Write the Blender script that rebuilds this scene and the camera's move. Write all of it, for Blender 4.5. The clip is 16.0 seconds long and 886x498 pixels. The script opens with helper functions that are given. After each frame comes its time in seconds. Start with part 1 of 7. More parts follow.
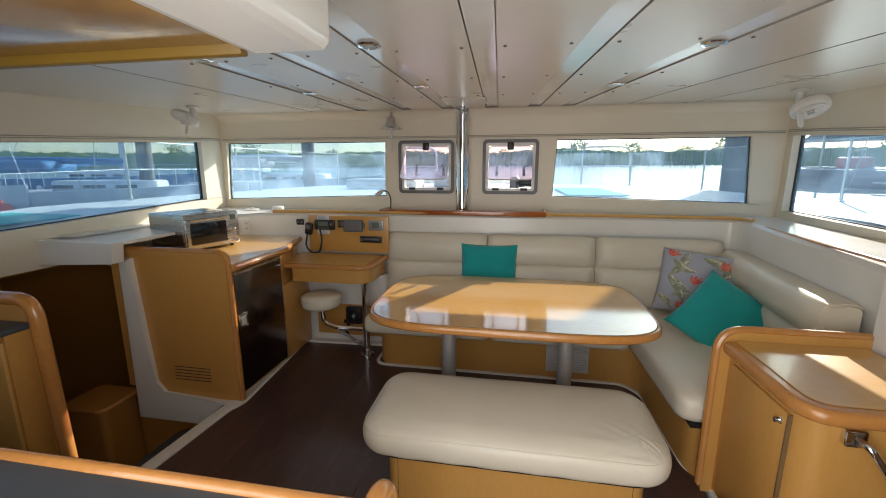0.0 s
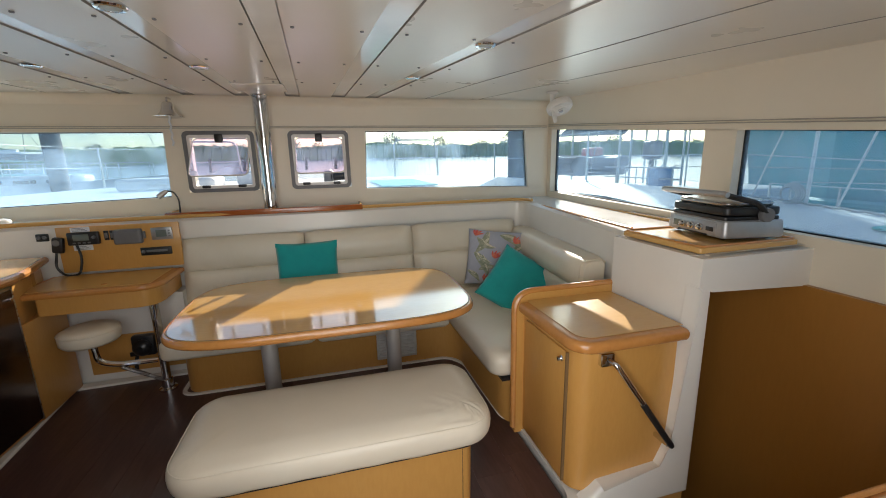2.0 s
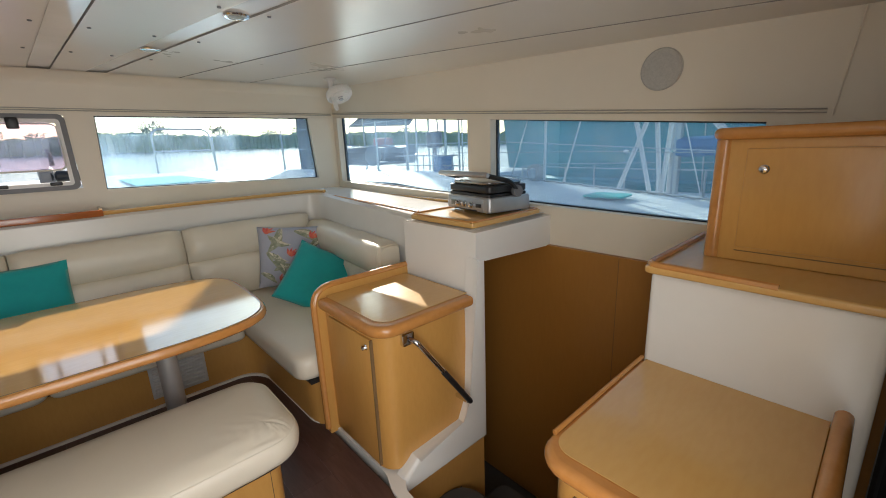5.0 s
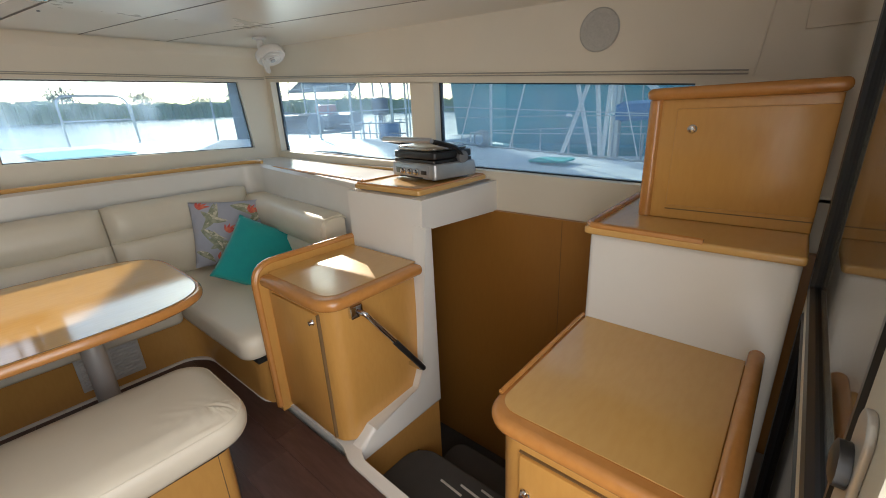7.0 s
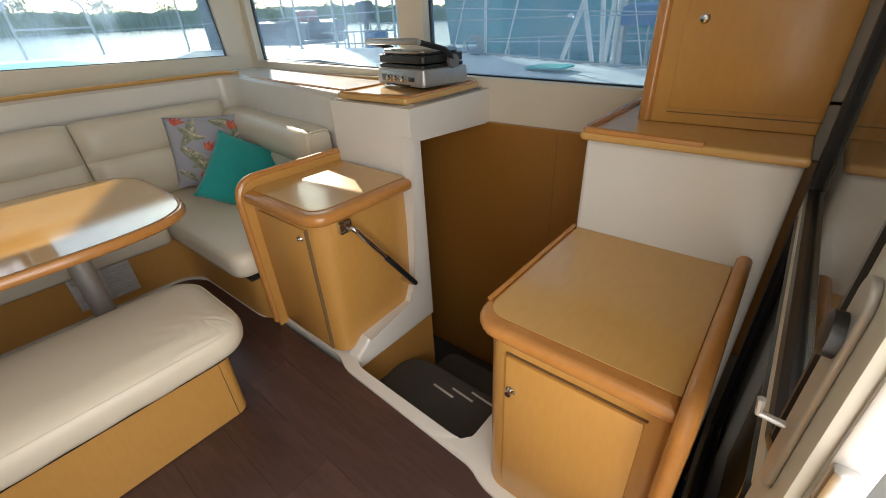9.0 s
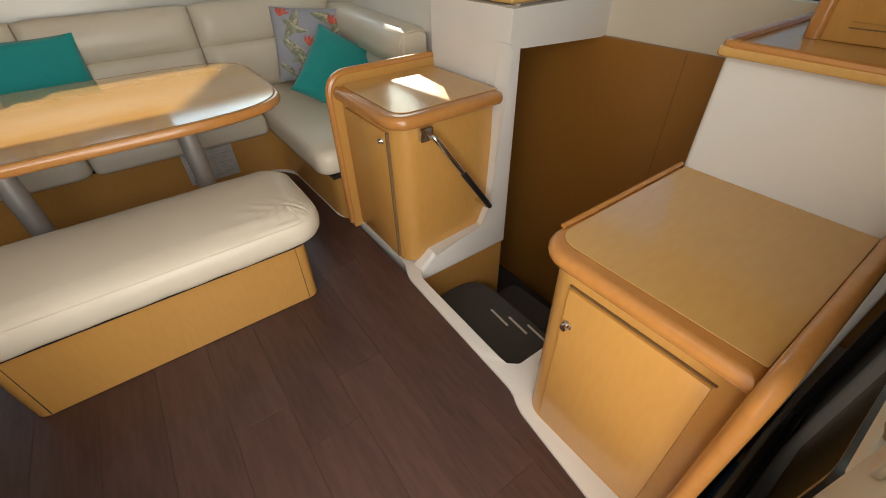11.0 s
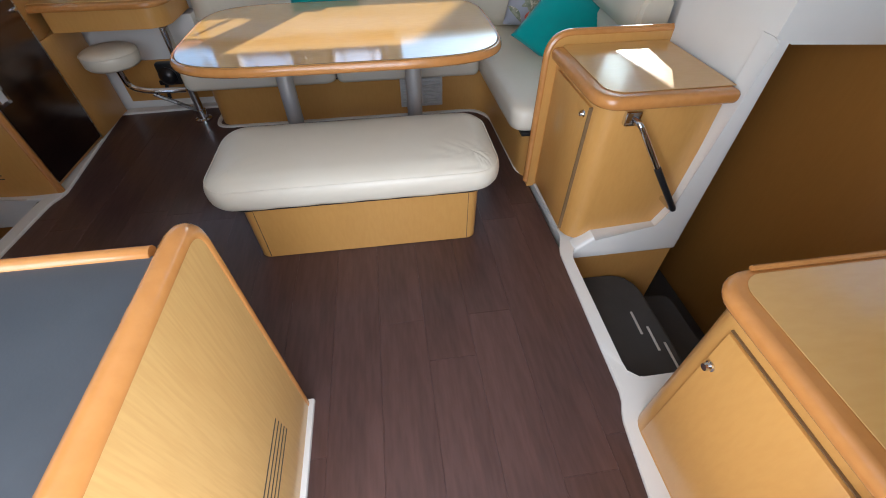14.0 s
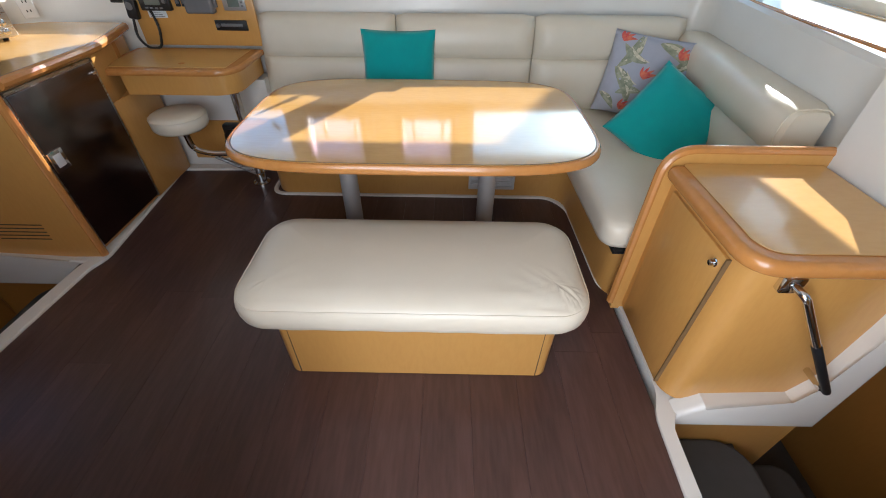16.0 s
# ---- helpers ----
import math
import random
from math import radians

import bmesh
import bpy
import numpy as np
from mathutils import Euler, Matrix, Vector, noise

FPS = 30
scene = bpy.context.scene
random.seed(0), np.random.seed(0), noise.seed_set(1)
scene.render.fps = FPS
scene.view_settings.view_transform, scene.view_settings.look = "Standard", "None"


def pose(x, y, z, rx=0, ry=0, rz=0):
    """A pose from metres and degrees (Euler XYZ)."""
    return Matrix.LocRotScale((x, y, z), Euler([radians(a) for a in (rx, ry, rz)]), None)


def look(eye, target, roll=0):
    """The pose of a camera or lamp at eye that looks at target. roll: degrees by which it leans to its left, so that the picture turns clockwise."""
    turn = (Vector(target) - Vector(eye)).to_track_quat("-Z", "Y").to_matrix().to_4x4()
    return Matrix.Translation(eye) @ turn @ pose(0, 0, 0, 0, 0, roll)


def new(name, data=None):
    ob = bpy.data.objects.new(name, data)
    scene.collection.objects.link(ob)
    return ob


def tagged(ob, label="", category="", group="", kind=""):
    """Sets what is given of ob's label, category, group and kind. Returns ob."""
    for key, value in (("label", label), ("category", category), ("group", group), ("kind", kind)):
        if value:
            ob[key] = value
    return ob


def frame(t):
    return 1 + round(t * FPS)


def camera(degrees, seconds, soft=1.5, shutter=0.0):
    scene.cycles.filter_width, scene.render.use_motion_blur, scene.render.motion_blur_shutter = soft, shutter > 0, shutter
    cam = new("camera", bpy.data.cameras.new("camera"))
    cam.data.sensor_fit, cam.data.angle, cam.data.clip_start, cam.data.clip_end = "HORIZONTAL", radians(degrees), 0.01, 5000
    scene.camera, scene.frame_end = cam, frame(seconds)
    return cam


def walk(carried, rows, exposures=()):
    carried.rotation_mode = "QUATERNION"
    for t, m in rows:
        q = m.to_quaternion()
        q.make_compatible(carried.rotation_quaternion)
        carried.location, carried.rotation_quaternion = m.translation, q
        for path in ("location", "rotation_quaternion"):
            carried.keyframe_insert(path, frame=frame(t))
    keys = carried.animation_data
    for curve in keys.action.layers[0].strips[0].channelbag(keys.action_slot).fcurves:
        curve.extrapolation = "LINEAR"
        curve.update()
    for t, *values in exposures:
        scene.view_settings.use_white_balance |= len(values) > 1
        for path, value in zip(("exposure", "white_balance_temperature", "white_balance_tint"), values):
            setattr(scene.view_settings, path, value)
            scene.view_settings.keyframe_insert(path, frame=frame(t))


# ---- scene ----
cam = camera(95.0, 16.0, soft=1.0)
PATH = [
    (0, (0.242, -0.451, 1.476), (-0.097, 1.482, 1.089), -0.0),
    (0.5, (0.251, -0.45, 1.476), (0.148, 1.508, 1.082), -0.4),
    (1, (0.265, -0.444, 1.473), (0.368, 1.513, 1.072), -0.8),
    (1.5, (0.28, -0.433, 1.465), (0.575, 1.502, 1.055), -1.1),
    (2, (0.288, -0.423, 1.46), (0.784, 1.468, 1.036), -1.3),
    (2.5, (0.305, -0.404, 1.447), (0.994, 1.422, 1.009), -1.6),
    (3, (0.325, -0.396, 1.442), (1.188, 1.35, 0.986), -1.8),
    (3.5, (0.343, -0.393, 1.443), (1.346, 1.271, 0.968), -2.0),
    (4, (0.355, -0.397, 1.442), (1.477, 1.186, 0.956), -2.1),
    (6.5, (0.414, -0.412, 1.437), (1.829, 0.885, 0.876), -2.8),
    (7, (0.418, -0.411, 1.426), (1.836, 0.845, 0.782), -2.8),
    (7.5, (0.417, -0.412, 1.417), (1.814, 0.795, 0.65), -2.9),
    (8, (0.42, -0.412, 1.412), (1.784, 0.75, 0.523), -3.3),
    (8.2, (0.429, -0.409, 1.407), (1.778, 0.742, 0.482), -3.4),
    (10.3, (0.453, -0.412, 1.312), (1.583, 0.818, 0.212), -2.2),
    (10.5, (0.463, -0.404, 1.308), (1.526, 0.842, 0.162), -1.9),
    (11, (0.469, -0.409, 1.298), (1.37, 0.869, 0.051), -1.5),
    (11.5, (0.453, -0.422, 1.304), (1.182, 0.855, -0.051), -1.3),
    (12, (0.452, -0.431, 1.31), (1.054, 0.84, -0.112), -1.4),
    (12.5, (0.442, -0.449, 1.314), (0.939, 0.838, -0.133), -1.3),
    (13, (0.434, -0.468, 1.329), (0.823, 0.855, -0.121), -1.0),
    (13.5, (0.428, -0.469, 1.348), (0.708, 0.896, -0.087), -0.5),
    (14, (0.413, -0.425, 1.39), (0.605, 0.97, -0.03), -0.2),
    (14.5, (0.377, -0.312, 1.401), (0.512, 1.121, 0.012), -0.3),
    (15, (0.343, -0.231, 1.419), (0.445, 1.239, 0.067), -0.4),
    (15.5, (0.326, -0.118, 1.434), (0.4, 1.39, 0.122), -0.1),
    (16, (0.364, 0.071, 1.431), (0.349, 1.607, 0.149), 0.6),
]
walk(cam, [(t, look(eye, target, roll)) for t, eye, target, roll in PATH],
     exposures=[(0, 0.60, 6500, 10), (7.0, 0.62, 6500, 10), (10.8, 0.78, 7000, 10), (12.2, 0.97, 5600, 10), (13.5, 1.03, 5500, 10), (16.0, 1.22, 5700, 10)])

# ---------------------------------------------------------------- world, sun, large lights
SUN_WAY = Vector((0.53, 1.0, 0.525)).normalized()
world = bpy.data.worlds.new("sky")
scene.world = world
world.use_nodes = True
wn = world.node_tree
sky = wn.nodes.new("ShaderNodeTexSky")
sky.sky_type = 'NISHITA'
sky.sun_disc = False
sky.sun_elevation = math.asin(SUN_WAY.z)
sky.sun_rotation = math.atan2(SUN_WAY.x, SUN_WAY.y)
sky.air_density, sky.dust_density, sky.ozone_density = 1.0, 1.5, 1.0
wn.links.new(sky.outputs[0], wn.nodes["Background"].inputs[0])
wn.nodes["Background"].inputs[1].default_value = 0.15
sun = new("sun", bpy.data.lights.new("sun", 'SUN'))
sun.data.energy, sun.data.angle, sun.data.color = 5.0, radians(0.55), (1.0, 0.91, 0.78)
sun.matrix_world = look(SUN_WAY * 30, (0, 0, 0))
day = new("door_daylight", bpy.data.lights.new("door_daylight", 'AREA'))
day.data.shape, day.data.size, day.data.size_y = 'RECTANGLE', 1.6, 1.65
day.data.energy, day.data.color = 25.0, (1.0, 0.965, 0.93)
day.matrix_world = look((0.12, -0.588, 1.02), (0.12, 1.6, 1.02))

# ---------------------------------------------------------------- materials


def material(name, color, rough=0.5, metal=0.0, color2=None, scale=8.0, stretch=(1, 1, 1), bump=0.0, bump_scale=60.0,
             fine=None, coat=0.0, rough_var=0.1, detail=4.0, spec=0.5, vary=0.0, sheen=0.0):
    """A surface with variation at two scales, and relief."""
    m = bpy.data.materials.new(name)
    m.use_nodes = True
    nt = m.node_tree
    b = nt.nodes["Principled BSDF"]
    b.inputs["Metallic"].default_value = metal
    b.inputs["Specular IOR Level"].default_value = spec
    b.inputs["Coat Weight"].default_value = coat
    b.inputs["Coat Roughness"].default_value = 0.08
    b.inputs["Sheen Weight"].default_value = sheen
    tc = nt.nodes.new("ShaderNodeTexCoord")
    mp = nt.nodes.new("ShaderNodeMapping")
    mp.inputs["Scale"].default_value = stretch
    nt.links.new(tc.outputs["Object"], mp.inputs["Vector"])
    n1 = nt.nodes.new("ShaderNodeTexNoise")
    n1.inputs["Scale"].default_value = scale
    n1.inputs["Detail"].default_value = detail
    n1.inputs["Roughness"].default_value = 0.6
    nt.links.new(mp.outputs[0], n1.inputs["Vector"])
    n2 = nt.nodes.new("ShaderNodeTexNoise")
    n2.inputs["Scale"].default_value = bump_scale
    n2.inputs["Detail"].default_value = 3.0
    nt.links.new(mp.outputs[0], n2.inputs["Vector"])
    c2 = color2 or tuple(c * 0.88 for c in color)
    ramp = nt.nodes.new("ShaderNodeValToRGB")
    ramp.color_ramp.elements[0].position, ramp.color_ramp.elements[1].position = 0.35, 0.65
    ramp.color_ramp.elements[0].color, ramp.color_ramp.elements[1].color = (*c2, 1), (*color, 1)
    nt.links.new(n1.outputs["Fac"], ramp.inputs[0])
    out = ramp.outputs[0]
    if fine:
        mix = nt.nodes.new("ShaderNodeMix")
        mix.data_type, mix.blend_type = 'RGBA', 'MULTIPLY'
        r2 = nt.nodes.new("ShaderNodeValToRGB")
        r2.color_ramp.elements[0].position, r2.color_ramp.elements[1].position = 0.38, 0.6
        r2.color_ramp.elements[0].color, r2.color_ramp.elements[1].color = (*fine, 1), (1, 1, 1, 1)
        nt.links.new(n2.outputs["Fac"], r2.inputs[0])
        mix.inputs[0].default_value = 1.0
        nt.links.new(out, mix.inputs[6])
        nt.links.new(r2.outputs[0], mix.inputs[7])
        out = mix.outputs[2]
    if vary:
        info = nt.nodes.new("ShaderNodeObjectInfo")
        hsv = nt.nodes.new("ShaderNodeHueSaturation")
        mr = nt.nodes.new("ShaderNodeMapRange")
        mr.inputs[3].default_value, mr.inputs[4].default_value = 1 - vary, 1 + vary
        nt.links.new(info.outputs["Random"], mr.inputs[0])
        nt.links.new(mr.outputs[0], hsv.inputs["Value"])
        nt.links.new(out, hsv.inputs["Color"])
        out = hsv.outputs[0]
    nt.links.new(out, b.inputs["Base Color"])
    mr = nt.nodes.new("ShaderNodeMapRange")
    mr.inputs[3].default_value, mr.inputs[4].default_value = max(0.02, rough - rough_var / 2), rough + rough_var / 2
    nt.links.new(n1.outputs["Fac"], mr.inputs[0])
    nt.links.new(mr.outputs[0], b.inputs["Roughness"])
    if bump:
        bp = nt.nodes.new("ShaderNodeBump")
        bp.inputs["Strength"].default_value = bump
        bp.inputs["Distance"].default_value = 0.002
        nt.links.new(n2.outputs["Fac"], bp.inputs["Height"])
        nt.links.new(bp.outputs[0], b.inputs["Normal"])
    return m


def glass_material(name, tint=(1, 1, 1), rough=0.0, haze=0.0):
    """Thin pane: see-through with gloss."""
    m = bpy.data.materials.new(name)
    m.use_nodes = True
    nt = m.node_tree
    nt.nodes.remove(nt.nodes["Principled BSDF"])
    tr = nt.nodes.new("ShaderNodeBsdfTransparent")
    tr.inputs[0].default_value = (*tint, 1)
    gl = nt.nodes.new("ShaderNodeBsdfGlossy")
    gl.inputs["Roughness"].default_value = rough
    lw = nt.nodes.new("ShaderNodeLayerWeight")
    lw.inputs[0].default_value = 0.5
    pw = nt.nodes.new("ShaderNodeMath")
    pw.operation = 'POWER'
    pw.inputs[1].default_value = 5.0
    nt.links.new(lw.outputs["Facing"], pw.inputs[0])
    fr = nt.nodes.new("ShaderNodeMath")
    fr.operation = 'MULTIPLY_ADD'
    fr.inputs[1].default_value, fr.inputs[2].default_value = 0.93, 0.035
    nt.links.new(pw.outputs[0], fr.inputs[0])
    mx = nt.nodes.new("ShaderNodeMixShader")
    nt.links.new(fr.outputs[0], mx.inputs[0])
    nt.links.new(tr.outputs[0], mx.inputs[1])
    nt.links.new(gl.outputs[0], mx.inputs[2])
    out = mx
    if haze:                                   # a film of dried salt
        df, tl, ad = nt.nodes.new("ShaderNodeBsdfDiffuse"), nt.nodes.new("ShaderNodeBsdfTranslucent"), nt.nodes.new("ShaderNodeAddShader")
        df.inputs[0].default_value = tl.inputs[0].default_value = (0.34, 0.48, 0.66, 1)
        nt.links.new(df.outputs[0], ad.inputs[0])
        nt.links.new(tl.outputs[0], ad.inputs[1])
        tc, nz, mr = nt.nodes.new("ShaderNodeTexCoord"), nt.nodes.new("ShaderNodeTexNoise"), nt.nodes.new("ShaderNodeMapRange")
        nz.inputs["Scale"].default_value, nz.inputs["Detail"].default_value = 3.5, 8.0
        nt.links.new(tc.outputs["Object"], nz.inputs["Vector"])
        nt.links.new(nz.outputs["Fac"], mr.inputs[0])
        mr.inputs[1].default_value, mr.inputs[2].default_value = 0.35, 0.75
        mr.inputs[3].default_value, mr.inputs[4].default_value = haze * 0.5, haze * 1.8
        out = nt.nodes.new("ShaderNodeMixShader")
        nt.links.new(mr.outputs[0], out.inputs[0])
        nt.links.new(mx.outputs[0], out.inputs[1])
        nt.links.new(ad.outputs[0], out.inputs[2])
    nt.links.new(out.outputs[0], nt.nodes["Material Output"].inputs[0])
    return m


GELCOAT = material("white_gelcoat", (0.80, 0.775, 0.72), 0.22, color2=(0.77, 0.745, 0.69), scale=3, bump=0.02, bump_scale=90)
LINER = material("cream_headliner", (0.77, 0.70, 0.575), 0.42, color2=(0.745, 0.675, 0.55), scale=2.5, bump=0.05, bump_scale=160)
CEIL = material("ceiling_panel", (0.71, 0.665, 0.59), 0.28, color2=(0.68, 0.635, 0.56), scale=1.6, bump=0.02, bump_scale=40, rough_var=0.04)
STRIP = material("ceiling_strip", (0.80, 0.79, 0.77), 0.12, scale=2.0)
RAILGREY = material("curtain_rail", (0.42, 0.39, 0.33), 0.5)
VENTGREY = material("pale_grey_vent", (0.64, 0.63, 0.60), 0.5, scale=20)
CREAMFRAME = material("cream_door_frame", (0.60, 0.56, 0.47), 0.42, color2=(0.57, 0.53, 0.44), scale=5, bump=0.03, bump_scale=120)
EDGEBROWN = material("dark_wood_edge", (0.20, 0.12, 0.05), 0.6)
CEILGAP = material("ceiling_joint", (0.36, 0.34, 0.30), 0.6)
DARKGAP = material("dark_gap", (0.05, 0.045, 0.04), 0.7)
VENEER = material("honey_maple_veneer", (0.61, 0.325, 0.088), 0.30, color2=(0.585, 0.305, 0.08), scale=2.0, stretch=(1, 1, 0.25),
                  bump=0.03, bump_scale=70, fine=(0.97, 0.955, 0.93), coat=0.2)
VENEER_X = material("honey_maple_veneer_flat", (0.64, 0.375, 0.125), 0.24, color2=(0.628, 0.365, 0.118), scale=2.5, stretch=(0.3, 1, 1),
                    bump=0.02, bump_scale=60, fine=(0.975, 0.96, 0.94), coat=0.35)
TRIMWOOD = material("solid_cherry_edge", (0.56, 0.25, 0.068), 0.25, color2=(0.52, 0.225, 0.058), scale=5.0, stretch=(0.5, 0.5, 0.5),
                    bump=0.03, bump_scale=80, fine=(0.95, 0.93, 0.90), coat=0.4)
REDWOOD = material("varnished_mahogany", (0.40, 0.115, 0.025), 0.2, color2=(0.30, 0.08, 0.018), scale=6, stretch=(0.2, 1, 1), bump=0.03,
                   fine=(0.85, 0.8, 0.75), coat=0.5)
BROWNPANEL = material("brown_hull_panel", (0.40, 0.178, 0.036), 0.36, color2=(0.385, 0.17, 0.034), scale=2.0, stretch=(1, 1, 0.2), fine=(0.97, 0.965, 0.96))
PLANK = material("dark_walnut_plank", (0.128, 0.067, 0.056), 0.30, color2=(0.068, 0.037, 0.032), scale=2.0, stretch=(2.6, 0.32, 1), bump=0.06,
                 bump_scale=24, fine=(0.84, 0.82, 0.81), vary=0.06, rough_var=0.06, detail=9, spec=0.42)
VINYL = material("cream_vinyl", (0.735, 0.665, 0.535), 0.36, color2=(0.705, 0.635, 0.505), scale=4, bump=0.12, bump_scale=240)
SEAM = material("stitched_seam", (0.55, 0.49, 0.38), 0.6)
TEAL = material("teal_cotton", (0.005, 0.35, 0.335), 0.85, color2=(0.004, 0.32, 0.31), scale=12, bump=0.35, bump_scale=500, sheen=0.3)
GREYCLOTH = material("lavender_grey_cotton", (0.42, 0.43, 0.50), 0.85, color2=(0.38, 0.39, 0.46), scale=10, bump=0.3, bump_scale=450, sheen=0.2)
LEAFPRINT = material("olive_leaf_print", (0.20, 0.23, 0.15), 0.85, color2=(0.40, 0.40, 0.29), scale=30, stretch=(1, 3, 1))
LEAFPALE = material("pale_leaf_print", (0.70, 0.65, 0.50), 0.85, color2=(0.50, 0.47, 0.34), scale=40)
REDPRINT = material("red_flower_print", (0.62, 0.07, 0.08), 0.85, color2=(0.75, 0.22, 0.12), scale=40)
CHROME = material("chrome", (0.75, 0.75, 0.76), 0.10, 1.0, rough_var=0.06, scale=10)
STEEL = material("brushed_stainless", (0.52, 0.51, 0.50), 0.28, 1.0, color2=(0.46, 0.45, 0.44), scale=6, stretch=(1, 1, 20), bump=0.05, bump_scale=120)
DARKSTEEL = material("dark_stainless_door", (0.17, 0.135, 0.12), 0.24, 1.0, color2=(0.13, 0.10, 0.09), scale=3, stretch=(1, 0.2, 3), bump=0.05, bump_scale=60)
ALU = material("anodised_aluminium", (0.56, 0.54, 0.51), 0.42, 0.55, scale=5)
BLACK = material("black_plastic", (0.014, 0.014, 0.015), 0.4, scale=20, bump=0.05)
RUBBER = material("black_rubber", (0.012, 0.012, 0.013), 0.32, scale=9)
DARKGREY = material("dark_grey_laminate", (0.066, 0.073, 0.081), 0.45, color2=(0.056, 0.062, 0.069), scale=7, bump=0.08, bump_scale=200)
TREAD = material("dark_grey_tread", (0.075, 0.072, 0.07), 0.6, scale=9, bump=0.25, bump_scale=300)
GREYPLASTIC = material("grey_plastic", (0.16, 0.16, 0.165), 0.45, scale=15)
SILVERPLASTIC = material("silver_plastic", (0.42, 0.42, 0.43), 0.35, 0.6, scale=15)
WHITEPLASTIC = material("white_plastic", (0.78, 0.76, 0.72), 0.35, scale=10)
LCD = material("lcd_screen", (0.16, 0.19, 0.17), 0.15, scale=5)
PAPER = material("paper_label", (0.72, 0.74, 0.76), 0.7, scale=30)
OVENGLASS = material("oven_glass", (0.012, 0.011, 0.011), 0.06, scale=4)
GLASS = glass_material("window_glass", (0.78, 0.90, 0.95), 0.0, 0.13)
PINKGLASS = glass_material("sun_faded_acrylic", (0.97, 0.83, 0.89), 0.0, 0.16)
DOORGLASS = glass_material("door_glass", (0.8, 0.81, 0.79))
SMOKEGLASS = glass_material("smoked_glass", (0.03, 0.03, 0.03))
DECK = material("white_deck", (0.76, 0.78, 0.78), 0.5, color2=(0.62, 0.64, 0.65), scale=4, bump=0.1, bump_scale=150)
MAT = material("turquoise_mesh", (0.04, 0.46, 0.43), 0.8, scale=20, bump=0.3, bump_scale=300)
WIRE = material("stainless_wire", (0.55, 0.57, 0.58), 0.3, 1.0)
ROPE = material("rope", (0.42, 0.44, 0.44), 0.8, scale=60, bump=0.5)

# ---------------------------------------------------------------- mesh helpers


def part(name, bm, mat, parent=None, label="", smooth=0.6):
    """Link a bmesh as one mesh object under a thing or a part."""
    me = bpy.data.meshes.new(name)
    bmesh.ops.recalc_face_normals(bm, faces=bm.faces)
    bm.to_mesh(me)
    bm.free()
    for m in (mat if isinstance(mat, (list, tuple)) else [mat]):
        me.materials.append(m)
    if smooth:
        me.polygons.foreach_set("use_smooth", [True] * len(me.polygons))
        me.set_sharp_from_angle(angle=smooth)
        for p in me.polygons:                  # large flat faces stay flat
            if len(p.vertices) > 8 and smooth < 1.0:
                p.use_smooth = False
    ob = new(name, me)
    if parent is not None:
        ob.parent = parent
    if label:
        ob["label"] = label
    return ob


def thing(name, at, label, category, group="", kind="", rz=0.0):
    ob = new(name)
    ob.empty_display_size = 0.05
    ob.matrix_basis = pose(*at, 0, 0, rz)
    return tagged(ob, label, category, group, kind)


def setting(name, bm, mat, label, category, smooth=0.6):
    return tagged(part(name, bm, mat, None, "", smooth), label, category, "", "structure")


def box(bm, x0, x1, y0, y1, z0, z1, slot=0):
    v = [bm.verts.new((x, y, z)) for z in (z0, z1) for y in (y0, y1) for x in (x0, x1)]
    for q in ((0, 2, 3, 1), (4, 5, 7, 6), (0, 1, 5, 4), (2, 6, 7, 3), (0, 4, 6, 2), (1, 3, 7, 5)):
        bm.faces.new([v[i] for i in q]).material_index = slot
    return v


def rbox(x0, x1, y0, y1, z0, z1, r=0.006, seg=2):
    bm = bmesh.new()
    box(bm, x0, x1, y0, y1, z0, z1)
    bmesh.ops.bevel(bm, geom=list(bm.edges), offset=r, segments=seg, profile=0.5, affect='EDGES')
    return bm


def quadprism(bm, pts, axis, a, b, slot=0):
    """A four-sided plate: pts are (u, z); axis 'y' spans x-z between y = a and b, axis 'x' spans y-z between x = a and b."""
    vs = []
    for w in (a, b):
        vs.append([bm.verts.new((u, w, z) if axis == 'y' else (w, u, z)) for u, z in pts])
    n = len(pts)
    bm.faces.new(vs[0]).material_index = slot
    bm.faces.new(vs[1][::-1]).material_index = slot
    for i in range(n):
        j = (i + 1) % n
        bm.faces.new([vs[0][j], vs[0][i], vs[1][i], vs[1][j]]).material_index = slot


def corner_arc(c, r, a0, n=6):
    return [(c[0] + r * math.cos(a0 + i / n * math.pi / 2), c[1] + r * math.sin(a0 + i / n * math.pi / 2)) for i in range(n + 1)]


def rrect(x0, x1, y0, y1, radii, inset=0.0, n=6):
    """A rounded rectangle, counter-clockwise from its corner at x0, y0. radii: one, or four for the corners (x0y0, x1y0, x1y1, x0y1)."""
    if not isinstance(radii, (list, tuple)):
        radii = [radii] * 4
    rr = [max(r - inset, 0.0015) for r in radii]
    x0, x1, y0, y1 = x0 + inset, x1 - inset, y0 + inset, y1 - inset
    return (corner_arc((x0 + rr[0], y0 + rr[0]), rr[0], math.pi, n) + corner_arc((x1 - rr[1], y0 + rr[1]), rr[1], 1.5 * math.pi, n)
            + corner_arc((x1 - rr[2], y1 - rr[2]), rr[2], 0, n) + corner_arc((x0 + rr[3], y1 - rr[3]), rr[3], 0.5 * math.pi, n))


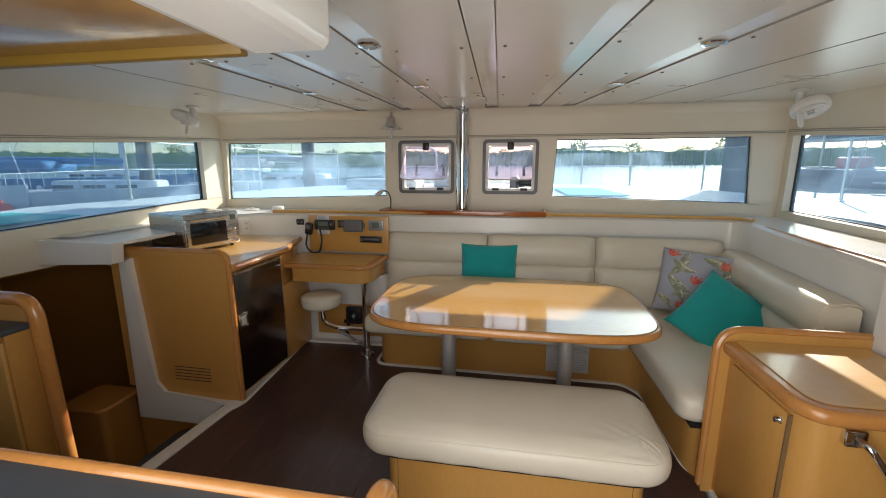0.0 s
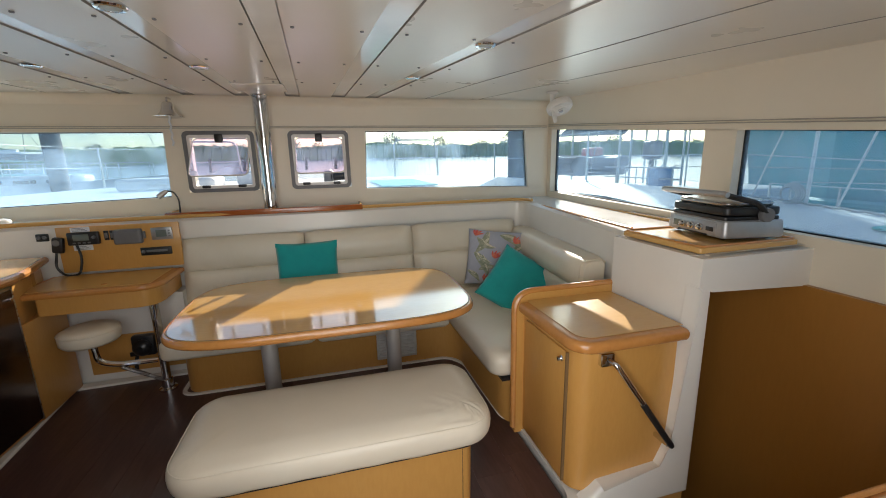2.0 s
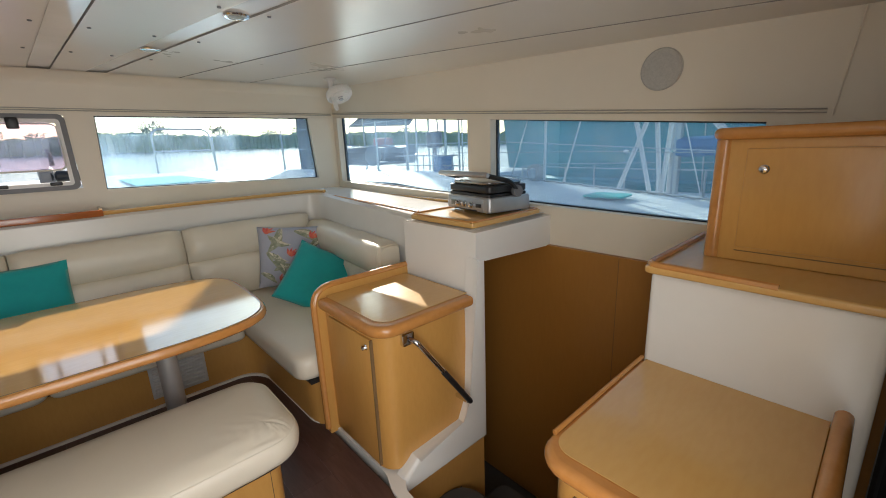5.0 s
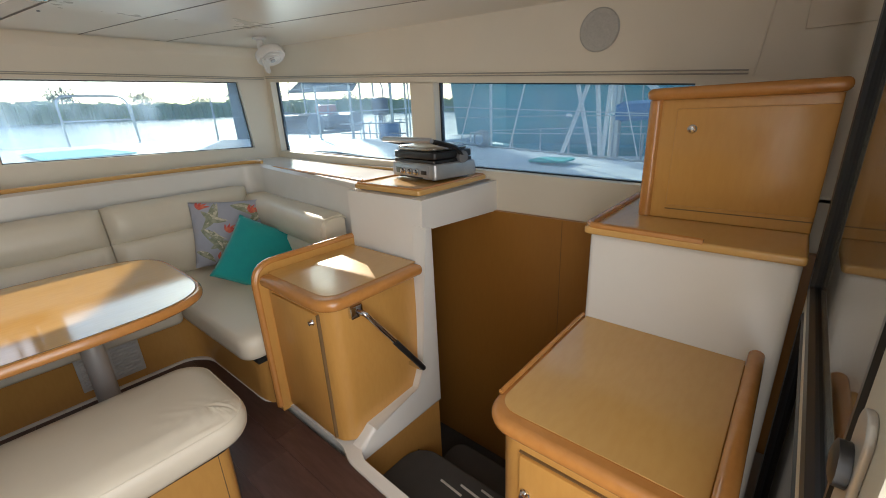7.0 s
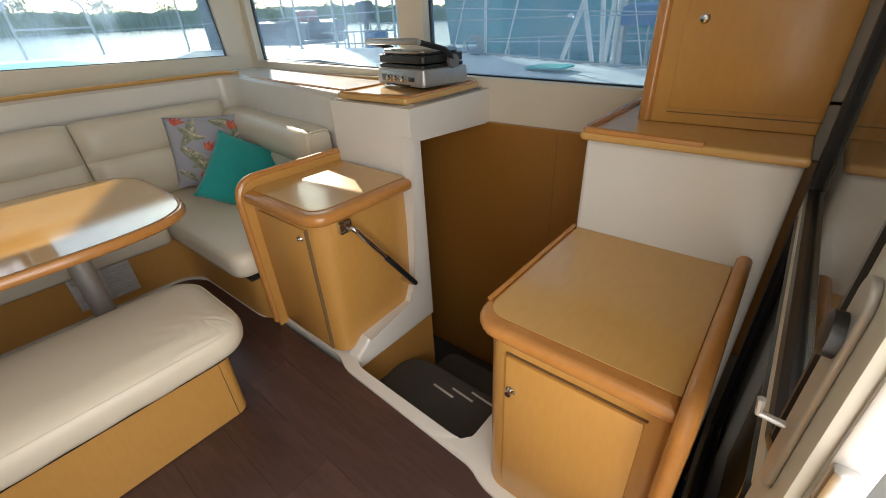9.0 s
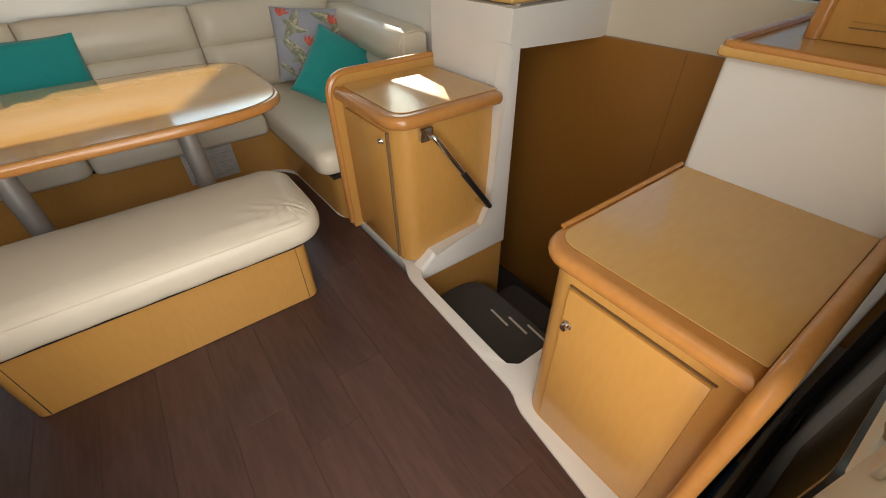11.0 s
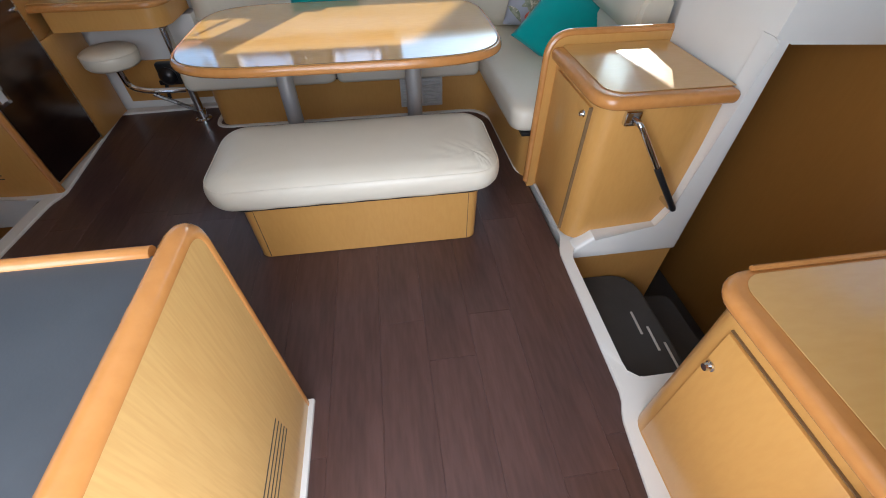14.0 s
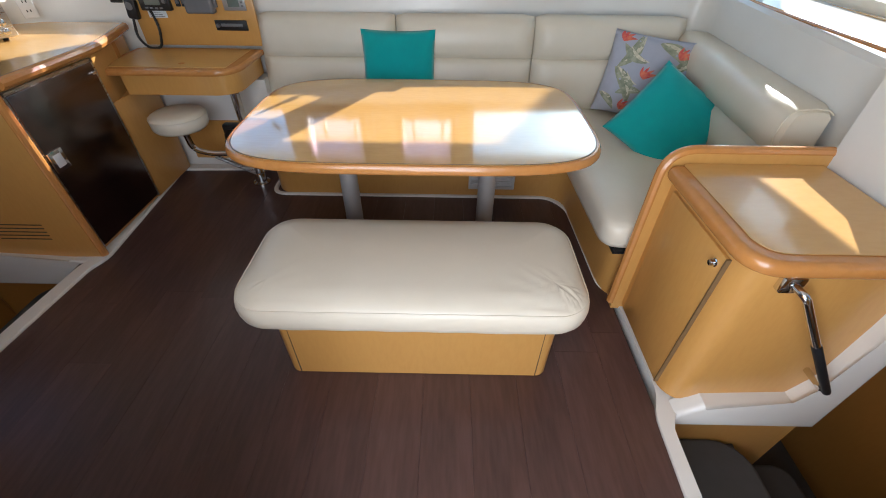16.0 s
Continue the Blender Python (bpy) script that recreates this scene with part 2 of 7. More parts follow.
def loft(bm, rings, cap0=True, cap1=True, slot=0):
    """Joins rings of points of equal count."""
    vs = [[bm.verts.new(p) for p in ring] for ring in rings]
    n = len(rings[0])
    for a, b in zip(vs, vs[1:]):
        for i in range(n):
            j = (i + 1) % n
            bm.faces.new([a[i], a[j], b[j], b[i]]).material_index = slot
    if cap0:
        bm.faces.new(vs[0][::-1]).material_index = slot
    if cap1:
        bm.faces.new(vs[-1]).material_index = slot
    return vs


def slab(x0, x1, y0, y1, z0, z1, radii=0.02, edge=0.012, n=6, seg=4, under=True):
    """A flat slab with rounded corners and a bull-nosed edge."""
    bm = bmesh.new()
    e = min(edge, (z1 - z0) / 2)
    rings = []
    for k in range(seg + 1):
        a = math.pi / 2 * k / seg
        i = e * (1 - math.sin(a)) if under else 0.0
        z = z0 + (e * (1 - math.cos(a)) if under else 0.0)
        rings.append([(x, y, z) for x, y in rrect(x0, x1, y0, y1, radii, i, n)])
    for k in range(seg + 1):
        a = math.pi / 2 * k / seg
        rings.append([(x, y, z1 - e * (1 - math.sin(a))) for x, y in rrect(x0, x1, y0, y1, radii, e * (1 - math.cos(a)), n)])
    loft(bm, rings)
    return bm


def cushion(x0, x1, y0, y1, z0, z1, r=0.08, edge=0.04, dome=0.012, wrinkle=0.0, seed=3, n=8):
    """A soft upholstered pad, domed, with slightly wrinkled skin."""
    bm = bmesh.new()
    rings = []
    for k in range(5):
        a = math.pi / 2 * k / 4
        rings.append((edge * 0.6 * (1 - math.sin(a)), z0 + edge * 0.6 * (1 - math.cos(a))))
    for k in range(1, 8):
        a = math.pi / 2 * k / 7
        rings.append((edge * (1 - math.cos(a)), z1 - edge * (1 - math.sin(a))))
    half = min(x1 - x0, y1 - y0) / 2
    for k in range(1, 9):
        f = k / 9
        rings.append((edge + (half - edge - 0.002) * f, z1 + dome * (1 - (1 - f) ** 2)))
    pts = []
    for i, z in rings:
        ring = []
        for x, y in rrect(x0, x1, y0, y1, r, i, n):
            ring.append((x, y, z))
        pts.append(ring)
    loft(bm, pts)
    bmesh.ops.triangulate(bm, faces=[f for f in bm.faces if len(f.verts) > 4])
    long = [e for e in bm.edges if e.calc_length() > 0.12]
    bmesh.ops.subdivide_edges(bm, edges=long, cuts=6, use_grid_fill=True)
    if wrinkle:
        for v in bm.verts:
            w = noise.noise(Vector((v.co.x * 7 + seed, v.co.y * 7, v.co.z * 9))) + 0.5 * noise.noise(Vector((v.co.x * 16, v.co.y * 16 + seed, v.co.z * 16)))
            v.co.z += wrinkle * w if v.co.z > z0 + edge * 0.4 else 0
    return bm


def tube(bm, path, r, n=10, slot=0, cap=True):
    """A round bar along a path of points; r is one radius, or one for each point."""
    path = [Vector(p) for p in path]
    rs = r if isinstance(r, (list, tuple)) else [r] * len(path)
    up = None
    rings = []
    for i, p in enumerate(path):
        d = (path[min(i + 1, len(path) - 1)] - path[max(i - 1, 0)]).normalized()
        if up is None:
            up = d.orthogonal().normalized()
        up = (up - d * up.dot(d)).normalized()
        s = d.cross(up)
        rings.append([p + (up * math.cos(2 * math.pi * k / n) + s * math.sin(2 * math.pi * k / n)) * rs[i] for k in range(n)])
    loft(bm, rings, cap, cap, slot)


def bend(points, r=0.05, n=6):
    """A path with its corners rounded."""
    pts = [Vector(p) for p in points]
    out = [pts[0]]
    for a, b, c in zip(pts, pts[1:], pts[2:]):
        d0, d1 = (a - b), (c - b)
        k = min(r, d0.length * 0.45, d1.length * 0.45)
        p, q = b + d0.normalized() * k, b + d1.normalized() * k
        for i in range(n + 1):
            t = i / n
            out.append(p * (1 - t) ** 2 + b * 2 * t * (1 - t) + q * t * t)
    out.append(pts[-1])
    return out


def lathe(bm, profile, n=20, axis='z', at=(0, 0, 0), slot=0):
    """Turns (radius, height) round an axis."""
    rings = []
    for r, h in profile:
        ring = []
        for k in range(n):
            c, s = max(r, 0.0004) * math.cos(2 * math.pi * k / n), max(r, 0.0004) * math.sin(2 * math.pi * k / n)
            p = {'z': (c, s, h), 'y': (c, h, s), 'x': (h, c, s)}[axis]
            ring.append((p[0] + at[0], p[1] + at[1], p[2] + at[2]))
        rings.append(ring)
    loft(bm, rings, True, True, slot)


def moved(bm, m):
    bmesh.ops.transform(bm, matrix=m, verts=bm.verts)
    return bm


def knob(parent, at, axis, name="knob"):
    """A round push-button knob in chrome."""
    bm = bmesh.new()
    s = -1
    lathe(bm, [(0.013, 0), (0.0135, s * 0.003), (0.010, s * 0.005), (0.0075, s * 0.011), (0.0105, s * 0.014), (0.009, s * 0.019), (0.003, s * 0.020)], 14, axis, at)
    return part(name, bm, CHROME, parent, "chrome push knob")


def panel_outline(pts, radii, n=5):
    """A polygon in two dimensions with rounded corners."""
    out = []
    m = len(pts)
    for i in range(m):
        a, b, c = Vector(pts[i - 1]), Vector(pts[i]), Vector(pts[(i + 1) % m])
        r = radii[i] if isinstance(radii, (list, tuple)) else radii
        if r <= 0:
            out.append(tuple(b))
            continue
        p, q = b + (a - b).normalized() * r, b + (c - b).normalized() * r
        for k in range(n + 1):
            t = k / n
            out.append(tuple(p * (1 - t) ** 2 + b * 2 * t * (1 - t) + q * t * t))
    return out

# ---------------------------------------------------------------- the saloon's shell
XP, XS, YF, YA = -2.6, 2.3, 3.2, -0.6       # port wall, starboard wall, front wall, aft bulkhead (inner faces)


def zc(x, y):
    """Height of the ceiling."""
    k = abs(x + 0.15) / 2.45
    return 1.95 + 0.02 * (y - 1.6) - 0.030 * k * k * (3.0 - min(y, 3.0))


def zt(y, port=False):
    """Height of the side windows' upper edge."""
    return 1.735 - (0.06 if port else 0.078) * (3.2 - y)


def zb(y, port=False):
    return 1.20 - 0.045 * (3.0 - y) if port else 1.155 - 0.024 * (3.2 - y)


# front wall: sill band, head band and pillars between the windows
WL, H1, H2, WR = (-2.54, -0.93), (-0.80, -0.30), (-0.04, 0.43), (0.58, 2.06)
bm = bmesh.new()
T = YF + 0.07
quadprism(bm, [(XP - 0.1, 0.6), (XS + 0.1, 0.6), (XS + 0.1, 1.19), (2.10, 1.20), (0.56, 1.24), (0.56, 1.262), (-0.94, 1.262), (-0.94, 1.23), (-2.57, 1.18), (XP - 0.1, 1.18)], 'y', YF, T)
quadprism(bm, [(XP - 0.1, 1.722), (-0.93, 1.722), (0.58, 1.722), (2.06, 1.728), (XS + 0.1, 1.73), (XS + 0.1, 2.15), (XP - 0.1, 2.15)], 'y', YF, T)
for a, b, c, d, z0, z1 in ((XP - 0.1, -2.54, -2.57, XP - 0.1, 1.18, 1.722), (-0.93, -0.80, -0.81, -0.94, 1.262, 1.722), (-0.30, -0.04, -0.03, -0.30, 1.262, 1.722),
                           (0.43, 0.58, 0.56, 0.44, 1.262, 1.722), (2.06, XS + 0.1, XS + 0.1, 2.10, 1.195, 1.73)):
    quadprism(bm, [(d, z0), (c, z0), (b, z1), (a, z1)], 'y', YF, T)
setting("wall_north", bm, LINER, "cream moulded front wall of the saloon with window openings", "wall", 0.3)

# starboard wall
bm = bmesh.new()
W = XS + 0.07
S1, S2 = (1.46, 3.13), (-0.06, 1.27)
quadprism(bm, [(-0.8, -0.9), (3.27, -0.9), (3.27, zb(3.2)), (S1[0], zb(S1[0])), (S2[1], zb(S2[1])), (S2[0], zb(S2[0])), (-0.8, zb(S2[0]))], 'x', XS, W)
quadprism(bm, [(-0.8, zt(-0.8)), (S2[0], zt(S2[0])), (3.27, zt(3.2)), (3.27, 2.15), (-0.8, 2.15)], 'x', XS, W)
for a, b in ((-0.8, S2[0]), (S2[1], S1[0]), (S1[1], 3.27)):
    quadprism(bm, [(a, zb(a)), (b, zb(b)), (b, zt(b)), (a, zt(a))], 'x', XS, W)
setting("wall_east", bm, LINER, "cream moulded side wall with two long windows", "wall", 0.3)

# port wall
bm = bmesh.new()
P1 = (0.2, 2.94)
quadprism(bm, [(-0.8, 0.875), (3.27, 0.875), (3.27, zb(3.2, True)), (P1[0], zb(P1[0], True)), (-0.8, zb(P1[0], True))], 'x', XP - 0.07, XP)
quadprism(bm, [(-0.8, zt(-0.8, True)), (3.27, zt(3.2, True)), (3.27, 2.15), (-0.8, 2.15)], 'x', XP - 0.07, XP)
for a, b in ((-0.8, P1[0]), (P1[1], 3.27)):
    quadprism(bm, [(a, zb(a, True)), (b, zb(b, True)), (b, zt(b, True)), (a, zt(a, True))], 'x', XP - 0.07, XP)
setting("wall_west", bm, LINER, "cream moulded side wall with a long window", "wall", 0.3)

# aft bulkhead with the open doorway
bm = bmesh.new()
box(bm, XP, -0.85, YA - 0.06, YA, -0.1, 2.1)
box(bm, 1.05, XS, YA - 0.06, YA, -0.9, 2.1)
box(bm, -0.85, 1.05, YA - 0.06, YA, 1.9, 2.1)
setting("wall_south", bm, GELCOAT, "white aft bulkhead round the open companionway", "wall", 0.3)

# ceiling: panels with recessed glossy strips between them
LINES = [(-2.62, -2.62), (-2.05, -2.05), (-1.60, -1.58), (-1.10, -1.10), (-0.72, -0.70), (-0.33, -0.335), (0.115, 0.04), (0.545, 0.39), (1.02, 0.68), (1.50, 1.14), (1.95, 1.62), (2.32, 2.32)]
STRIPS = [0, 0, 0.012, 0.095, 0.085, 0.105, 0.105, 0.105, 0.105, 0.012, 0.012, 0]


def line_x(i, y):
    a, b = LINES[i]
    return a + (b - a) * (y - 0.9) / 2.0


bm = bmesh.new()
ROWS = [-0.75 + 0.25 * i for i in range(17)]
for i in range(len(LINES) - 1):
    cols = 4
    for slot, drop in ((0, 0.0),):
        grid = []
        for y in ROWS:
            a, b = line_x(i, y) + STRIPS[i] / 2, line_x(i + 1, y) - STRIPS[i + 1] / 2
            row = []
            for k in range(cols + 1):
                x = a + (b - a) * k / cols
                row.append(bm.verts.new((x, y, zc(x, y))))
            grid.append(row)
        for r0, r1 in zip(grid, grid[1:]):
            for k in range(cols):
                bm.faces.new([r0[k], r0[k + 1], r1[k + 1], r1[k]])
        for k in (0, cols):                                   # the panel's edges, turned up
            for r0, r1 in zip(grid, grid[1:]):
                p, q = r0[k].co, r1[k].co
                bm.faces.new([r0[k], r1[k], bm.verts.new((q.x, q.y, q.z + 0.022)), bm.verts.new((p.x, p.y, p.z + 0.022))]).material_index = 2
for i, w in enumerate(STRIPS):
    if w <= 0:
        continue
    for y0, y1 in zip(ROWS, ROWS[1:]):
        g = 0.004 if w > 0.05 else 0.0
        a0, b0, a1, b1 = line_x(i, y0) - w / 2 + g, line_x(i, y0) + w / 2 - g, line_x(i, y1) - w / 2 + g, line_x(i, y1) + w / 2 - g
        h = 0.006 if w > 0.05 else 0.012
        bm.faces.new([bm.verts.new(p) for p in ((a0, y0, zc(a0, y0) + h), (b0, y0, zc(b0, y0) + h), (b1, y1, zc(b1, y1) + h), (a1, y1, zc(a1, y1) + h))]).material_index = 1 if w > 0.05 else 2
box(bm, XP - 0.1, XS + 0.1, -0.9, YF + 0.1, 2.08, 2.14, 0)
for i in range(3, 9):                                         # screw heads beside the strips
    for y in (0.65, 1.25, 1.85, 2.45):
        for s in (-1, 1):
            x = line_x(i, y) + s * 0.085
            lathe(bm, [(0.0075, 0.0), (0.0065, -0.004), (0.002, -0.005)], 8, 'z', (x, y, zc(x, y) - 0.0005), 3)
ceiling = setting("ceiling", bm, [CEIL, STRIP, CEILGAP, GREYPLASTIC], "glossy off-white ceiling panels with recessed strips and screw heads", "ceiling", 0.35)

# cove between the ceiling and the front wall
bm = bmesh.new()
rings = []
for k in range(9):
    a = math.pi / 2 * k / 8
    rings.append((YF + 0.004 - 0.09 + 0.09 * math.sin(a), -0.09 + 0.09 * math.cos(a)))
for (ya, ha), (yb, hb) in zip(rings, rings[1:]):
    for j in range(24):
        x0, x1 = XP + (XS - XP) * j / 24, XP + (XS - XP) * (j + 1) / 24
        bm.faces.new([bm.verts.new((x, y, zc(x, 3.1) + h - 0.002)) for x, y, h in ((x0, ya, ha), (x1, ya, ha), (x1, yb, hb), (x0, yb, hb))])
bmesh.ops.remove_doubles(bm, verts=bm.verts, dist=0.0005)
setting("cove_trim", bm, LINER, "rounded cream cove between ceiling and front wall", "trim")

# unseen ledge added above the front windows, to end the sun patch on the table
bm = bmesh.new()
quadprism(bm, [(3.272, 1.79), (3.56, 1.772), (3.58, 1.79), (3.56, 1.83), (3.272, 1.90)], 'x', XP - 0.1, XS + 0.1)
setting("sun_cutoff_ledge", bm, GELCOAT, "unseen white ledge added over the front windows to cut the sun", "roof", 0.4)

# curtain rails along the window heads
def rail(name, pts):
    bm = bmesh.new()
    for d in (-0.006, 0.006):
        tube(bm, [(p[0], p[1], p[2] + d) for p in pts], 0.0028, 6)
    return setting(name, bm, RAILGREY, "thin double curtain rail over the windows", "trim")


rail("rail_trim_north", [(XP + 0.02, YF - 0.008, 1.752), (XS - 0.02, YF - 0.008, 1.757)])
rail("rail_trim_east", [(XS - 0.008, YF - 0.02, 1.765), (XS - 0.008, 1.4, zt(1.4) + 0.038), (XS - 0.008, -0.22, zt(-0.22) + 0.038)])
rail("rail_trim_west", [(XP + 0.008, YF - 0.02, 1.755), (XP + 0.008, 0.4, zt(0.4, True) + 0.03)])


def window(name, corners, axis, plane, glass, label, dark=True):
    """A fixed pane in its opening, with a thin black seal round it. corners: (u, z), counter-clockwise."""
    win = thing(name, (0, 0, 0), label, "window", "", "structure")
    bm = bmesh.new()
    quadprism(bm, corners, axis, plane, plane + 0.006)
    pane = part("pane", bm, glass, win, "", 0)
    pane.visible_shadow = False
    cx, cz = sum(c[0] for c in corners) / 4, sum(c[1] for c in corners) / 4
    bm = bmesh.new()
    for (u0, z0), (u1, z1) in zip(corners, corners[1:] + corners[:1]):
        wd = 0.006
        def inn(u, z):
            return (u + (wd if u < cx else -wd), z + (wd if z < cz else -wd))
        quadprism(bm, [(u0, z0), (u1, z1), inn(u1, z1), inn(u0, z0)], axis, plane - 0.008, plane + 0.02)
    part("window_seal", bm, RUBBER, win, "thin black rubber seal", 0)
    return win


PL = YF + 0.04
window("window_1", [(-2.57, 1.18), (-0.94, 1.23), (-0.93, 1.722), (-2.54, 1.722)], 'y', PL, GLASS, "long tinted front window with a thin black seal")
window("window_2", [(0.56, 1.24), (2.10, 1.20), (2.06, 1.728), (0.58, 1.722)], 'y', PL, GLASS, "long tinted front window with a thin black seal")
window("window_3", [(S1[0], zb(S1[0])), (S1[1], zb(S1[1])), (S1[1], zt(S1[1])), (S1[0], zt(S1[0]))], 'x', XS + 0.060, GLASS, "tinted side window speckled with salt spray")
window("window_4", [(S2[0], zb(S2[0])), (S2[1], zb(S2[1])), (S2[1], zt(S2[1])), (S2[0], zt(S2[0]))], 'x', XS + 0.060, GLASS, "long tinted side window beside the griddle")
window("window_5", [(P1[0], zb(P1[0], True)), (P1[1], zb(P1[1], True)), (P1[1], zt(P1[1], True)), (P1[0], zt(P1[0], True))], 'x', XP - 0.062, GLASS, "long tinted side window beside the toaster oven")


def opening_hatch(name, x0, x1, z0, z1):
    """An opening port: black frame, white inner ring, and an acrylic flap pushed outwards."""
    h = thing(name, (0, 0, 0), "black-framed opening port with a sun-faded pink acrylic flap", "window", "front ports", "structure")

    def ringplate(i0, i1, r0, r1, y0, y1):
        bm = bmesh.new()
        a, b = rrect(x0, x1, z0, z1, r0, i0), rrect(x0, x1, z0, z1, r1, i1)
        loft(bm, [[(u, y0, w) for u, w in a], [(u, y1, w) for u, w in a], [(u, y1, w) for u, w in b], [(u, y0, w) for u, w in b], [(u, y0, w) for u, w in a]], False, False)
        return bm
    part("outer_frame", ringplate(-0.004, 0.024, 0.035, 0.045, YF - 0.018, YF + 0.05), GREYPLASTIC, h, "black outer frame")
    part("inner_frame", ringplate(0.024, 0.046, 0.045, 0.055, YF - 0.012, YF + 0.06), WHITEPLASTIC, h, "white inner ring")
    hinge = Vector((0, YF + 0.06, z1 - 0.05))
    tilt = radians(38)
    flap = part("flap", moved(slab(x0 + 0.045, x1 - 0.045, -(z1 - z0) + 0.10, 0, -0.005, 0.005, 0.04, 0.004), Matrix.Translation(hinge) @ Matrix.Rotation(math.pi / 2 - tilt, 4, 'X')), PINKGLASS, h, "sun-faded pink acrylic flap")
    bm = bmesh.new()
    outline = rrect(x0 + 0.045, x1 - 0.045, -(z1 - z0) + 0.10, 0, 0.04)
    tube(bm, [(u, w, 0.0) for u, w in outline + outline[:1]], 0.0055, 6)
    part("flap_frame", moved(bm, Matrix.Translation(hinge) @ Matrix.Rotation(math.pi / 2 - tilt, 4, 'X')), WHITEPLASTIC, flap, "pale edge seal")
    cx = (x0 + x1) / 2
    part("catch", rbox(cx - 0.028, cx + 0.028, YF - 0.035, YF + 0.0, z1 - 0.085, z1 - 0.018, 0.008), BLACK, h, "black catch at the top")
    for s in (-1, 1):
        bm = bmesh.new()
        x = cx + s * (x1 - x0) * 0.26
        tube(bm, bend([(x, YF + 0.17, z0 + 0.16), (x, YF + 0.16, z0 + 0.22), (x - s * 0.01, YF + 0.13, z0 + 0.25)], 0.02), 0.012, 8)
        lathe(bm, [(0.02, -0.012), (0.022, 0), (0.02, 0.012)], 12, 'x', (x, YF + 0.165, z0 + 0.17))
        part("flap_handle", bm, BLACK, flap, "black lever handle")
        part("latch", rbox(x - 0.03, x + 0.03, YF - 0.03, YF - 0.005, z0 + 0.028, z0 + 0.05, 0.006), BLACK, h, "black latch")
    return h


opening_hatch("window_6", -0.80, -0.30, 1.262, 1.722)
opening_hatch("window_7", -0.04, 0.43, 1.262, 1.722)

# ---------------------------------------------------------------- floor, sills and stairwells
bm = bmesh.new()
box(bm, -1.55, 1.16, -0.60, 2.70, -0.06, -0.004)
floor = setting("floor", bm, DARKGAP, "dark walnut plank floor of the saloon", "floor", 0)


def sill_strip(name, pts, w, z, mat=GELCOAT, h=0.05):
    """A moulded strip along a path in plan, with a rounded top."""
    bm = bmesh.new()
    prof = [(-w / 2, z - h), (-w / 2, z - 0.008), (-w / 2 + 0.006, z), (w / 2 - 0.006, z), (w / 2, z - 0.008), (w / 2, z - h)]
    path = [Vector((p[0], p[1])) for p in pts]
    rings = []
    for i, p in enumerate(path):
        d = (path[min(i + 1, len(path) - 1)] - path[max(i - 1, 0)]).normalized()
        nrm = Vector((-d.y, d.x))
        rings.append([(p.x + nrm.x * u, p.y + nrm.y * u, v) for u, v in prof])
    loft(bm, rings, True, True)
    return setting(name, bm, mat, "white moulded sill along the edge of the floor", "trim")


def path2(points, r=0.06):
    return [(p.x, p.y) for p in bend([(a, b, 0) for a, b in points], r)]


bm = bmesh.new()
OUT = path2([(1.178, 1.47), (1.186, 0.93), (1.146, 0.845), (1.121, 0.115), (1.090, 0.055), (1.052, -0.30), (1.0, -0.355), (0.79, -0.36)], 0.04)
INN = path2([(1.24, 1.47), (1.24, 0.865), (1.192, 0.80), (1.178, 0.20), (1.24, 0.17), (1.16, 0.02), (1.16, -0.40), (1.10, -0.47), (0.79, -0.475)], 0.03)


def along(path, f):
    """The point at the share f of a path's length."""
    ds = [math.dist(a, b) for a, b in zip(path, path[1:])]
    d = f * sum(ds)
    for a, b, k in zip(path, path[1:], ds):
        if d <= k:
            return (a[0] + (b[0] - a[0]) * d / k, a[1] + (b[1] - a[1]) * d / k)
        d -= k
    return path[-1]


rows = [[], [], [], []]
for k in range(61):
    p, q = along(OUT, k / 60), along(INN, k / 60)
    for row, (x, y), z in zip(rows, (p, p, q, q), (-0.05, 0.011, 0.014, -0.05)):
        row.append(bm.verts.new((x, y, z)))
for a, b in zip(rows, rows[1:]):
    for k in range(60):
        bm.faces.new([a[k], a[k + 1], b[k + 1], b[k]])
c = corner_arc((1.235, 0.235), 0.057, math.pi, 6)                 # rounded corner of the opening towards the low cabinet
c = [(1.14, 0.235)] + c + [(1.78, 0.178), (1.78, 0.06), (1.14, 0.06)]
vs = [bm.verts.new((x, y, 0.0125)) for x, y in c]
lo = [bm.verts.new((x, y, -0.05)) for x, y in c]
mid = bm.verts.new((1.19, 0.10, 0.0125))
for k in range(len(vs)):
    n1 = (k + 1) % len(vs)
    bm.faces.new([vs[k], vs[n1], mid])
    bm.faces.new([lo[k], lo[n1], vs[n1], vs[k]])
setting("trim_1", bm, GELCOAT, "white moulded sill round the starboard stairwell opening", "trim", 0.3)
sill_strip("trim_2", path2([(-0.78, 2.672), (-1.535, 2.64), (-1.452, 1.66), (-1.49, 1.58), (-1.53, 0.98)], 0.05), 0.075, 0.014)
sill_strip("trim_3", path2([(-0.775, 2.66), (-0.775, 2.322), (1.02, 2.322), (1.115, 2.2), (1.13, 1.52), (1.20, 1.44)], 0.10), 0.03, 0.010)

